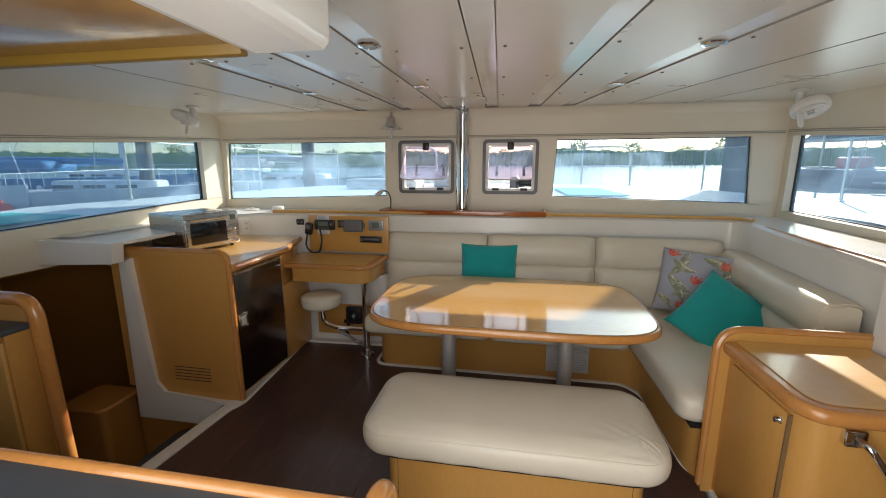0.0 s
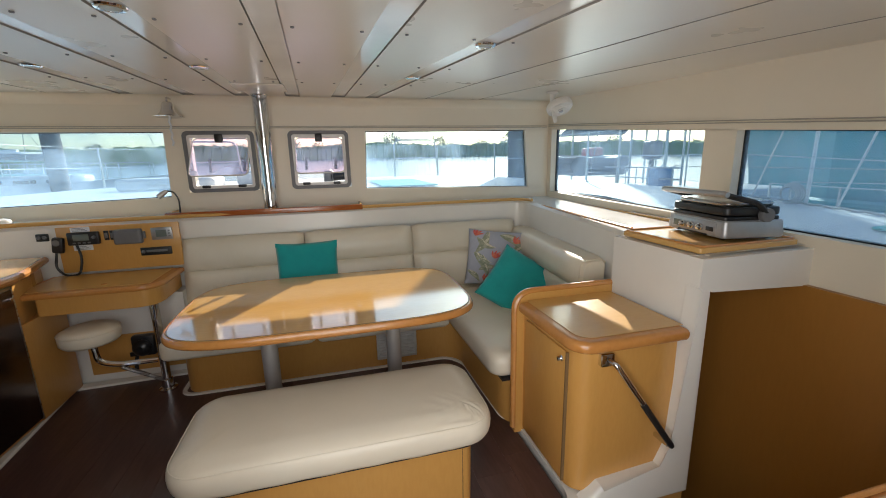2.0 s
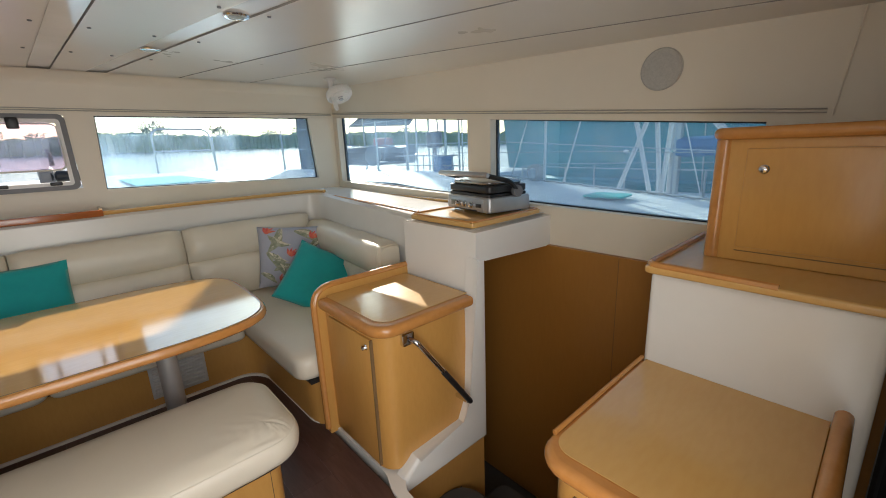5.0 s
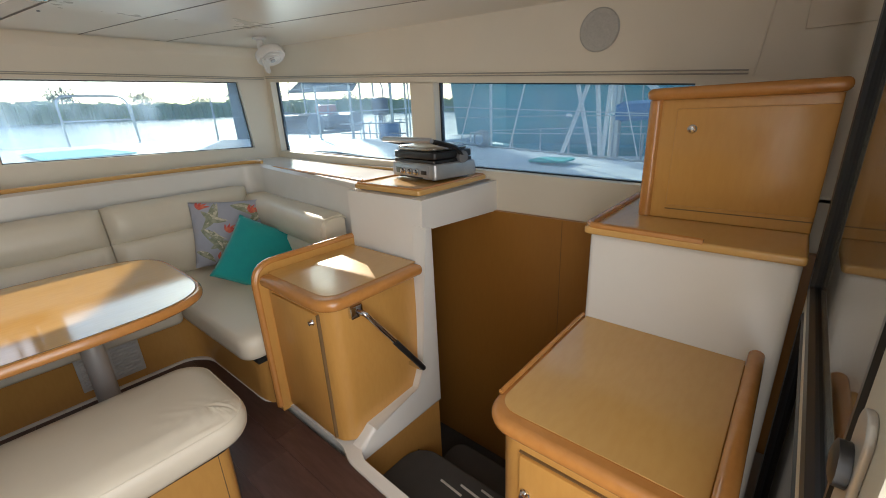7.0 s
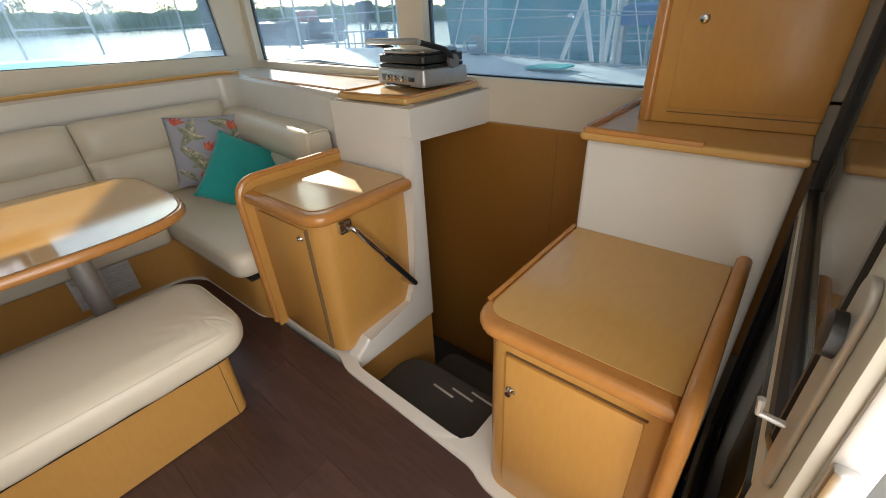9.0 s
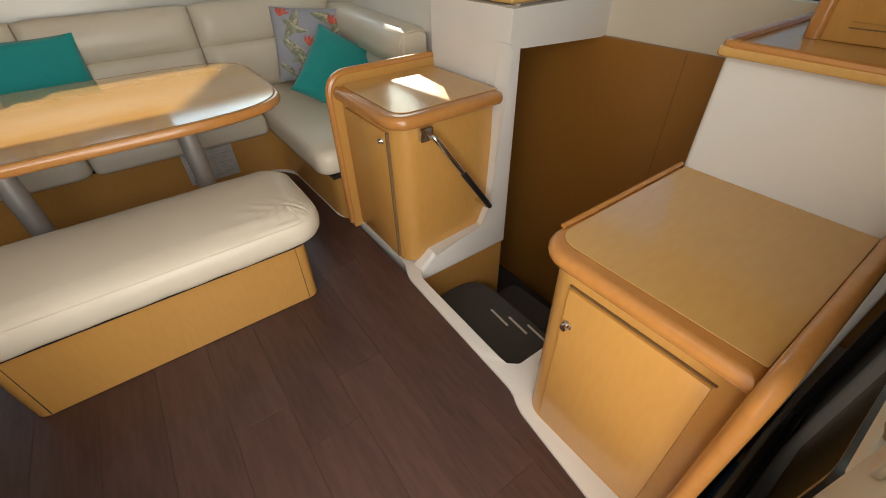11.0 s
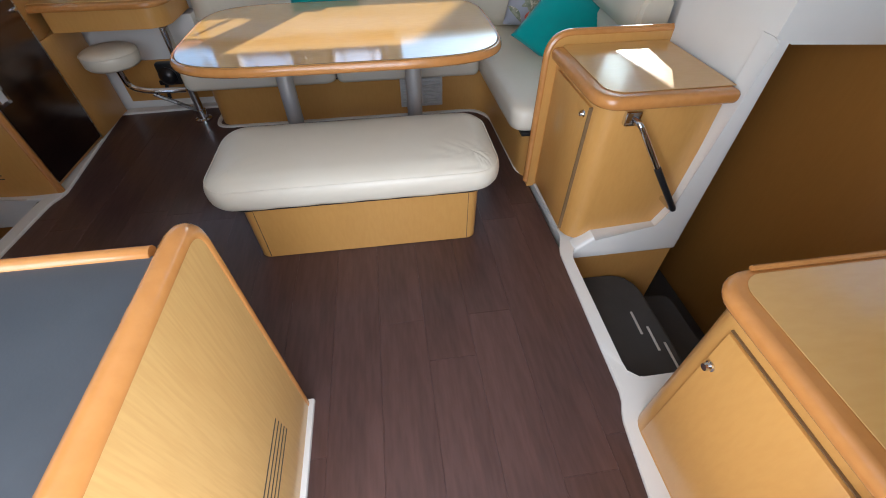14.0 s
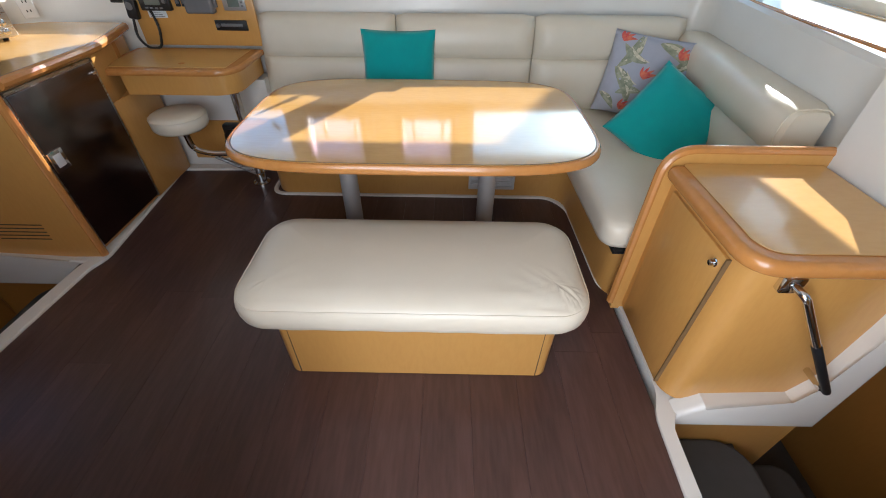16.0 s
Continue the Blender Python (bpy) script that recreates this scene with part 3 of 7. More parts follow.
# starboard moulding round the stairwell: ledge under the cabinet's end, post, facing of the shelf
bm = bmesh.new()
quadprism(bm, [(1.205, -0.06), (1.762, -0.06), (1.762, 0.93), (1.693, 0.93), (1.648, 0.20), (1.60, 0.100), (1.30, 0.080), (1.215, 0.012)], 'y', 0.835, 0.90)
bmesh.ops.bevel(bm, geom=[e for e in bm.edges if abs((e.verts[0].co - e.verts[1].co).y) < 1e-4 and e.verts[0].co.y < 0.85], offset=0.02, segments=3, profile=0.5, affect='EDGES')
box(bm, 1.70, 1.80, 0.902, 1.385, -0.06, 1.052)
quadprism(bm, [(1.693, 0.931), (1.762, 0.906), (2.30, 0.88), (2.30, 1.050), (1.698, 1.050)], 'y', 0.837, 0.95)
setting("moulding_starboard", bm, GELCOAT, "white moulded post and lintel round the stairwell opening", "wall")

# coaming walls behind the seats, with their shelf tops
def shelf_z(y):
    return 1.055 + 0.04 * min(1.0, max(0.0, (y - 2.45) / 0.4))


def coaming(name, pts, z0, z1):
    """A moulded wall in plan: pts run along its inner face; it goes back 0.12."""
    bm = bmesh.new()
    inner = [Vector((p[0], p[1])) for p in pts]
    lo, hi, top = [], [], []
    for i, p in enumerate(inner):
        d = (inner[min(i + 1, len(inner) - 1)] - inner[max(i - 1, 0)]).normalized()
        nrm = Vector((d.y, -d.x))
        lo.append((p.x, p.y, z0)), hi.append((p.x + nrm.x * 0.03, p.y + nrm.y * 0.03, shelf_z(p.y) - 0.02)), top.append((p.x + nrm.x * 0.055, p.y + nrm.y * 0.055, shelf_z(p.y)))
    rows = [[bm.verts.new(q) for q in row] for row in (lo, hi, top)]
    for a, b in zip(rows, rows[1:]):
        for i in range(len(inner) - 1):
            bm.faces.new([a[i], a[i + 1], b[i + 1], b[i]])
    return setting(name, bm, GELCOAT, "white moulded coaming behind the seats", "wall")


STB = path2([(1.715, 0.88), (1.765, 1.36), (1.92, 2.93), (1.0, 2.95), (-1.52, 2.84), (-1.9, 2.80), (-2.38, 2.55), (-2.40, 1.60)], 0.12)
coaming("coaming_wall", [p for p in STB if p[0] > 0 or p[1] > 2.3], -0.1, 1.055)
# the shelf tops
bm = bmesh.new()
ring = [(x, y) for x, y in STB]
shelf = []
for i, p in enumerate(ring):
    a, b = Vector(ring[max(i - 1, 0)]), Vector(ring[min(i + 1, len(ring) - 1)])
    d = (b - a).normalized()
    shelf.append((p[0] + d.y * 0.055, p[1] - d.x * 0.055))
out = []
for x, y in shelf:
    if y > 2.70:
        out.append((min(max(x, XP), XS) if -2.0 < x < 1.80 else (XS if x > 0 else XP), YF))
    else:
        out.append((XS if x > 0 else XP, y))
v0 = [bm.verts.new((x, y, shelf_z(y))) for x, y in shelf]
v1 = [bm.verts.new((x, y, shelf_z(y) + 0.006)) for x, y in out]
for i in range(len(shelf) - 1):
    try:
        bm.faces.new([v0[i], v0[i + 1], v1[i + 1], v1[i]])
    except ValueError:
        pass
setting("shelf_top", bm, GELCOAT, "white moulded shelf running under the windows", "shelf")


def wood_edge(name, pts, r=0.011, mat=TRIMWOOD, label="slim varnished wooden fiddle along the shelf edge"):
    bm = bmesh.new()
    tube(bm, pts, r, 8)
    return setting(name, bm, mat, label, "trim")


front_edge = [(x, y, shelf_z(y) + 0.012) for x, y in shelf if y > 2.85]
wood_edge("fiddle_trim_1", [(x, y - 0.012, z) for x, y, z in front_edge], 0.014, VENEER_X)
wood_edge("fiddle_trim_2", [(1.97, 2.86, 1.078), (1.835, 1.42, 1.078)], 0.009)
wood_edge("fiddle_trim_3", [(2.272, 3.10, 1.072), (2.272, 1.42, 1.072)], 0.012, VENEER_X)

# wooden tops on the ends of the shelf
def shelf_board(name, x0, x1, y0, y1, z, label):
    t = thing(name, (x0, y0, z), label, "shelf")
    part("board", slab(0, x1 - x0, 0, y1 - y0, -0.016, 0.010, 0.02, 0.006), VENEER_X, t)
    bm = bmesh.new()
    o = rrect(0.012, x1 - x0 - 0.012, 0.012, y1 - y0 - 0.012, 0.02)
    tube(bm, [(a, b, 0.012) for a, b in o + o[:1]], 0.0065, 8)
    part("lip", bm, TRIMWOOD, t, "raised cherry-wood lip")
    return t


shelf_board("shelf_board", 1.735, 2.285, 0.89, 1.37, 1.072, "honey wood shelf board with a raised lip under the griddle")

# stairwell to starboard: steps, side panels
bm = bmesh.new()
box(bm, 1.16, 1.80, 0.90, 0.93, -0.95, -0.055)
box(bm, 1.16, 1.74, 0.14, 0.17, -0.95, -0.052)
box(bm, 1.10, 1.16, 0.08, 0.90, -0.95, -0.052)
setting("stairwell_panel", bm, VENEER, "honey veneer sides of the stairwell", "wall", 0.3)
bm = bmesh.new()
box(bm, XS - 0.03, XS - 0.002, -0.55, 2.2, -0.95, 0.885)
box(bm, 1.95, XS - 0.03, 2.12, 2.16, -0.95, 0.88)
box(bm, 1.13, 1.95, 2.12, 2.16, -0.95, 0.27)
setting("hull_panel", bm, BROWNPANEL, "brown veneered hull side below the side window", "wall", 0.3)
bm = bmesh.new()
for y in (0.43,):
    box(bm, XS - 0.0315, XS - 0.030, y - 0.001, y + 0.001, -0.5, 0.88)
setting("panel_seam_trim", bm, EDGEBROWN, "fine dark seam between two hull panels", "trim", 0)
bm = bmesh.new()
box(bm, 1.10, 2.30, -0.5, 2.2, -1.0, -0.85)
setting("hull_floor", bm, TREAD, "dark floor at the foot of the stairs", "floor", 0)
st = thing("stair_step", (1.16, 0.08, -0.28), "dark grey moulded step with white grip strips", "step")
part("tread", slab(0.0, 0.47, 0.0, 0.82, -0.05, 0.0, [0.02, 0.12, 0.14, 0.02], 0.02), TREAD, st)
for k in range(3):
    part("grip_strip", moved(rbox(-0.066, 0.066, -0.006, 0.006, 0, 0.003, 0.001, 1), pose(0.346 + 0.038 * k, 0.497 - 0.094 * k, 0.0, 0, 0, 87)), WHITEPLASTIC, st, "white grip strip")
st2 = thing("stair_step", (1.60, 0.08, -0.52), "lower dark grey step in the stairwell", "step")
part("tread", slab(0.0, 0.36, 0.0, 0.82, -0.05, 0.0, [0.02, 0.08, 0.08, 0.02], 0.02), TREAD, st2)
bm = bmesh.new()
box(bm, 0.0, 0.03, 0.0, 0.82, -0.42, -0.05)
part("riser", bm, TREAD, st2)
bm = bmesh.new()
box(bm, 0.43, 0.455, 0.0, 0.82, -0.65, -0.05)
part("riser", bm, TREAD, st)

# port stairwell: white surround, dark hull beyond
bm = bmesh.new()
quadprism(bm, [(-2.20, -0.17), (-1.48, -0.17), (-1.42, 0.015), (-1.60, 0.01), (-1.98, 0.03), (-2.04, 0.10), (-2.10, 0.93), (-2.18, 0.93)], 'y', 1.62, 1.69)
bmesh.ops.bevel(bm, geom=[e for e in bm.edges if abs((e.verts[0].co - e.verts[1].co).y) < 1e-4 and e.verts[0].co.y < 1.65], offset=0.02, segments=3, profile=0.5, affect='EDGES')
quadprism(bm, [(-2.62, 0.90), (-2.08, 0.925), (-2.06, 1.05), (-2.62, 1.05)], 'y', 1.50, 1.58)
box(bm, -2.6, -2.06, 1.58, 2.6, 1.03, 1.05)
setting("moulding_port", bm, GELCOAT, "white moulded post and lintel round the port stairwell", "wall")
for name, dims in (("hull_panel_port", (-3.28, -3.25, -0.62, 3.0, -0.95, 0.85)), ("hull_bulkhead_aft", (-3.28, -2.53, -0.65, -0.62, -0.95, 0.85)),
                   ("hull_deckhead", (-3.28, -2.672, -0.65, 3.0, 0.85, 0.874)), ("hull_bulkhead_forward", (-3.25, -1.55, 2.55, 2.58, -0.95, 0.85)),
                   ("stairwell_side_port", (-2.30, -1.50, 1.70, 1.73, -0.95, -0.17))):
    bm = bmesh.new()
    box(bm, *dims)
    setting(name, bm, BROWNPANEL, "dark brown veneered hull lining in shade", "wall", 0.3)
bm = bmesh.new()
box(bm, -3.25, -1.52, -0.6, 2.6, -1.0, -0.85)
setting("hull_floor_port", bm, TREAD, "dark floor at the foot of the port stairs", "floor", 0)
t = thing("stair_step", (-1.94, 0.98, -0.25), "dark step with a white edge strip in the port stairwell", "step")
part("tread", slab(0.0, 0.40, 0.0, 0.72, -0.05, 0.0, [0.10, 0.02, 0.02, 0.10], 0.015), TREAD, t)
part("grip_strip", rbox(0.03, 0.045, 0.1, 0.30, 0.0, 0.003, 0.001, 1), WHITEPLASTIC, t, "white grip strip")
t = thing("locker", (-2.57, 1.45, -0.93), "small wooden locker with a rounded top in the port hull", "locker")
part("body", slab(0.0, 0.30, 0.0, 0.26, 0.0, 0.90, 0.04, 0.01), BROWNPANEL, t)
part("top", slab(-0.0, 0.33, -0.03, 0.26, 0.90, 0.93, 0.05, 0.012), TRIMWOOD, t)

# ---------------------------------------------------------------- furniture


def dining_table():
    t = thing("dining_table", (0.225, 1.868, 0.014), "glossy honey wood table with rounded corners and cherry edge", "table")

    def outline(inset, n=64):
        pts = []
        for k in range(n):
            a = 2 * math.pi * k / n
            c, s = math.cos(a), math.sin(a)
            e = 2 / 4.6
            x, y = math.copysign(abs(c) ** e, c), math.copysign(abs(s) ** e, s)
            pts.append(((0.765 - inset) * x, (0.497 - inset) * y * (1 - 0.0 * x)))
        return pts
    bm = bmesh.new()
    rings = []
    for i, z in ((0.03, 0.668), (0.012, 0.670), (0.003, 0.678), (0.0, 0.688), (0.002, 0.700), (0.008, 0.709), (0.014, 0.711), (0.019, 0.709)):
        rings.append([(x, y, z) for x, y in outline(i)])
    loft(bm, rings)
    part("edge", bm, TRIMWOOD, t, "cherry-wood bull-nosed edge")
    bm = bmesh.new()
    loft(bm, [[(x, y, z) for x, y in outline(i)] for i, z in ((0.019, 0.700), (0.019, 0.7105), (0.021, 0.712))])
    part("tabletop", bm, VENEER_TABLE, t, "glossy honey maple veneer")
    bm = bmesh.new()
    loft(bm, [[(x, y, z) for x, y in outline(i)] for i, z in ((0.0195, 0.7105), (0.0200, 0.7126), (0.0228, 0.7126), (0.0233, 0.7115))], False, False)
    part("inlay_line", bm, EDGEBROWN, t, "fine dark inlay line round the top")
    for x in (-0.345, 0.335):
        bm = bmesh.new()
        lathe(bm, [(0.085, 0.0), (0.085, 0.008), (0.05, 0.014), (0.043, 0.02), (0.043, 0.655), (0.06, 0.66), (0.06, 0.668)], 22, 'z', (x, -0.05, -0.014))
        part("leg", bm, ALU, t, "round aluminium leg")
    return t


VENEER_TABLE = material("polished_maple_tabletop", (0.66, 0.385, 0.12), 0.12, color2=(0.62, 0.355, 0.105), scale=2.6, stretch=(0.3, 1.4, 1),
                        bump=0.0, rough_var=0.03, fine=(0.96, 0.94, 0.90), coat=1.0)
dining_table()


def bench():
    t = thing("bench", (0.25, 1.20, 0), "cream vinyl bench with a honey wood base", "bench")
    bm = bmesh.new()
    rings = []
    for z, i in ((0.0, 0.008), (0.004, 0.0), (0.28, -0.004), (0.308, -0.010)):
        rings.append([(x, y, z) for x, y in rrect(-0.502, 0.522, -0.20, 0.19, 0.045, i)])
    loft(bm, rings)
    part("base", bm, VENEER, t, "honey wood base with rounded corners")
    for sx in (-1, 1):
        bm = bmesh.new()
        box(bm, sx * 0.465 + 0.01 - 0.001, sx * 0.465 + 0.01 + 0.001, -0.2045, -0.200, 0.01, 0.305)
        part("corner_joint", bm, DARKGAP, t, "fine joint")
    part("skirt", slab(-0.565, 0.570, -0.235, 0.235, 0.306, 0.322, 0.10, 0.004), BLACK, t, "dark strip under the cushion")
    bm = bmesh.new()
    rings = []
    levels = [(0.030, 0.318), (0.016, 0.321), (0.008, 0.330), (0.003, 0.345), (-0.001, 0.365), (-0.002, 0.385), (0.001, 0.404), (0.006, 0.416), (0.012, 0.4245), (0.018, 0.4300),
              (0.026, 0.4362), (0.038, 0.443), (0.054, 0.450), (0.072, 0.4555)] + [(0.085 + 0.018 * k, 0.4585 + 0.010 * (1 - (1 - k / 9) ** 2)) for k in range(10)]
    for inset, z in levels:
        base = rrect(-0.62, 0.615, -0.262, 0.272, 0.125, inset, 12)
        ring = []
        for i, (p, q) in enumerate(zip(base, base[1:] + base[:1])):
            m = {12: 84, 25: 30, 38: 60, 51: 30}.get(i, 2)
            ring += [(p[0] + (q[0] - p[0]) * k / m, p[1] + (q[1] - p[1]) * k / m) for k in range(m)]
        out = []
        for x, y in ring:
            w = 0.0014 * noise.noise(Vector((x * 6, y * 6, z * 8)))
            if z > 0.425:                      # folds gathered towards the two near corners
                for cx, cy, amp, way in ((0.600, -0.245, 0.0125, 1), (-0.600, -0.235, 0.0050, -1)):
                    r = math.hypot(x - cx, y - cy)
                    th = math.atan2(y - cy, (cx - x) * way)
                    fold = (1 - abs(math.sin(14.0 * th + 1.5 * noise.noise(Vector((x * 8, y * 8, 2.0)))))) ** 1.6 - 0.35
                    reach = 0.42 - 0.20 * min(1.0, max(0.0, th))
                    w += amp * fold * max(0.0, 1 - r / reach) * min(1.0, r / 0.05) * (0.2 < th + 0.25 < 1.55)
            else:
                w += 0.0012 * math.sin(x * 37 + y * 23) * (z < 0.34)
            sag = 0.010 * max(0.0, abs(x) - 0.40) / 0.22 if z < 0.335 else 0.0
            out.append((x, y, z + w + sag))
        rings.append(out)
    loft(bm, rings)
    cu = part("cushion", bm, VINYL, t, "cream vinyl cushion with piped seams", 1.2)
    for z, i in ((0.425, 0.008),):
        bm = bmesh.new()
        o = rrect(-0.62, 0.615, -0.262, 0.272, 0.13, i, 8)
        tube(bm, [(x, y, z - 0.004) for x, y in o + o[:1]], 0.0022, 6)
        part("piping", bm, VINYL, cu, "piped seam")
    bm = bmesh.new()
    o = rrect(-0.62, 0.615, -0.262, 0.272, 0.13, 0.013, 8)
    tube(bm, [(x, y, 0.331) for x, y in o + o[:1]], 0.003, 6)
    part("piping", bm, SEAM, cu, "piped seam")
    return t


bench()


def sofa():
    t = thing("sofa", (0, 0, 0), "L-shaped cream vinyl settee on a honey wood base", "sofa")
    # base: a wall in plan with a rounded inner corner
    path = path2([(-0.76, 2.78), (-0.76, 2.33), (1.10, 2.33), (1.12, 1.42), (1.60, 1.42)], 0.16)
    bm = bmesh.new()
    rings = []
    for i, p in enumerate(path):
        d = (Vector(path[min(i + 1, len(path) - 1)]) - Vector(path[max(i - 1, 0)])).normalized()
        q = (p[0] - d.y * 0.018, p[1] + d.x * 0.018)
        rings.append([(p[0], p[1], 0.0), (p[0], p[1], 0.30), (q[0], q[1], 0.30), (q[0], q[1], 0.0)])
    loft(bm, rings)
    part("base", bm, VENEER, t, "honey wood base with a rounded corner")
    # seat boards and cushions
    bm = bmesh.new()
    box(bm, -0.77, 1.80, 2.31, 2.86, 0.285, 0.30)
    box(bm, 1.09, 1.80, 1.43, 2.31, 0.285, 0.30)
    part("seat_board", bm, BLACK, t, "dark seat board")
    part("seat_cushion", cushion(-0.82, 0.10, 2.19, 2.84, 0.302, 0.425, 0.07, 0.045, 0.012, 0.002, 4), VINYL, t, "cream vinyl seat cushion", 1.2)
    part("seat_cushion", cushion(0.105, 1.02, 2.19, 2.84, 0.302, 0.425, 0.05, 0.045, 0.012, 0.002, 8), VINYL, t, "cream vinyl seat cushion", 1.2)
    # corner piece with the return along the side
    bm = bmesh.new()
    o0 = panel_outline([(1.025, 2.19), (1.04, 1.435), (1.80, 1.435), (1.88, 2.84), (1.025, 2.84)], [0.03, 0.09, 0.05, 0.05, 0.05], 6)
    c0 = Vector((1.42, 2.1))
    rings = []
    for s, z in ((0.965, 0.302), (0.99, 0.31), (1.0, 0.335), (1.0, 0.38), (0.993, 0.40), (0.975, 0.418), (0.94, 0.429), (0.8, 0.433), (0.5, 0.437), (0.15, 0.438)):
        ring = []
        for x, y in o0:
            p = c0 + (Vector((x, y)) - c0) * s
            ring.append((p.x, p.y, z + 0.0015 * noise.noise(Vector((p.x * 9, p.y * 9, z * 9)))))
        rings.append(ring)
    loft(bm, rings)
    part("seat_cushion", bm, VINYL, t, "cream vinyl corner seat cushion", 1.2)
    # back cushions, in two tiers with a crease between
    def back(x0, x1, seed):
        m = pose(0, 2.765, 0.0, -7, 0, 0)
        bm = bmesh.new()
        prof = [(0.12, 0.43), (0.0, 0.44), (-0.028, 0.50), (-0.034, 0.60), (-0.028, 0.695), (-0.012, 0.722), (0.010, 0.732), (-0.012, 0.742), (-0.028, 0.77), (-0.034, 0.84), (-0.028, 0.91), (-0.005, 0.955), (0.04, 0.972), (0.12, 0.972)]
        nx = 14
        rows = []
        for i in range(nx + 1):
            u = i / nx
            x = x0 + (x1 - x0) * u
            edge = min(u, 1 - u) * (x1 - x0)
            puff = min(1.0, edge / 0.04) ** 0.5
            row = []
            for d, z in prof:
                w = 0.004 * noise.noise(Vector((x * 9 + seed, z * 3, 1.0))) + 0.003 * noise.noise(Vector((x * 28, z * 6, seed)))
                row.append(bm.verts.new((x, 0.02 + (d - 0.02) * (0.35 + 0.65 * puff) + (w if d < 0.02 else 0), z - 0.43 - (1 - puff) * 0.01 * (z > 0.9))))
            rows.append(row)
        for a, b in zip(rows, rows[1:]):
            for k in range(len(prof) - 1):
                bm.faces.new([a[k], a[k + 1], b[k + 1], b[k]])
        bm.faces.new(rows[0]), bm.faces.new(rows[-1][::-1])
        return moved(bm, Matrix.Translation((0, 2.745, 0.42)) @ Matrix.Rotation(radians(-7), 4, 'X'))
    part("back_cushion", back(-0.80, 0.035, 2), VINYL, t, "cream vinyl back cushion with a crossways crease", 1.2)
    part("back_cushion", back(0.042, 0.875, 5), VINYL, t, "cream vinyl back cushion with a crossways crease", 1.2)
    part("back_cushion", back(0.882, 1.78, 7), VINYL, t, "cream vinyl corner back cushion", 1.2)
    # bolster along the side
    bm = bmesh.new()
    prof = [(0.16, 0.44), (0.0, 0.45), (-0.02, 0.55), (-0.022, 0.66), (0.005, 0.69), (-0.045, 0.71), (-0.053, 0.77), (-0.051, 0.825), (-0.036, 0.862), (-0.008, 0.878), (0.06, 0.883), (0.13, 0.878), (0.16, 0.86)]
    rows = []
    for i in range(17):
        u = i / 16
        y = 1.56 + (2.90 - 1.56) * u
        puff = min(1.0, (min(u, 1 - u) + 0.002) * 1.34 / 0.05) ** 0.5
        x0 = 1.66 + (1.80 - 1.66) * u
        row = []
        for d, z in prof:
            w = 0.003 * noise.noise(Vector((y * 8, z * 4, 3.0)))
            row.append(bm.verts.new((x0 + 0.06 + (d - 0.06) * (0.55 + 0.45 * puff) + w, y, 0.66 + (z - 0.66) * (0.93 + 0.07 * puff))))
        rows.append(row)
    for a, b in zip(rows, rows[1:]):
        for k in range(len(prof) - 1):
            bm.faces.new([a[k], a[k + 1], b[k + 1], b[k]])
    bm.faces.new(rows[0]), bm.faces.new(rows[-1][::-1])
    bo = part("side_bolster", bm, VINYL, t, "rounded cream vinyl bolster", 1.2)
    bm = bmesh.new()
    tube(bm, [(1.66 + 0.06 + (d - 0.06) * 0.83, 1.578, 0.66 + (z - 0.66) * 0.973) for d, z in prof[5:]], 0.0035, 6)
    part("piping", bm, VINYL, bo, "piped seam")
    # ventilation grille in the base
    g = part("vent_grille", rbox(0.50, 0.79, 2.316, 2.331, 0.06, 0.292, 0.004), VENTGREY, t, "grey slatted vent")
    for x0, x1 in ((0.515, 0.635), (0.655, 0.775)):
        for k in range(11):
            part("slat", rbox(x0, x1, 2.308, 2.318, 0.075 + k * 0.0193, 0.086 + k * 0.0193, 0.0015, 1), VENTGREY, g)
    return t


sofa()


def pillow(name, w, h, mat, label, m, seed, plump=0.075, corner=0.012):
    """A square scatter cushion, standing in its local x-z plane, facing -y."""
    t = thing(name, (0, 0, 0), label, "pillow", "scatter cushions")
    n = 22
    rnd = random.Random(seed)

    def height(u, v):
        a = max(0.0, (1 - abs(u) ** 2.6) * (1 - abs(v) ** 2.6))
        f = plump * a ** 0.55
        f += 0.010 * a ** 0.5 * noise.noise(Vector((u * 2.2 + seed, v * 2.2, 0.3)))
        f += 0.006 * (1 - a) * a * 4 * noise.noise(Vector((u * 6 + seed, v * 6, 2.3)))
        return f

    def place(u, v, side):
        pin = 1 - 0.06 * (1 - abs(v)) * 0 - 0.05 * (1 - u * u) * abs(v) ** 4
        pin2 = 1 - 0.05 * (1 - v * v) * abs(u) ** 4
        return Vector((u * w / 2 * pin2, side * height(u, v), h / 2 + v * h / 2 * pin))
    bm = bmesh.new()
    front = [[bm.verts.new(place(-1 + 2 * i / n, -1 + 2 * j / n, -1)) for i in range(n + 1)] for j in range(n + 1)]
    back = [[front[j][i] if i in (0, n) or j in (0, n) else bm.verts.new(place(-1 + 2 * i / n, -1 + 2 * j / n, 0.8)) for i in range(n + 1)] for j in range(n + 1)]
    for g, flip in ((front, False), (back, True)):
        for j in range(n):
            for i in range(n):
                q = [g[j][i], g[j][i + 1], g[j + 1][i + 1], g[j + 1][i]]
                bm.faces.new(q[::-1] if flip else q)
    part("cover", bm, mat, t, "", 2.0)
    t.matrix_basis = m
    return t, place


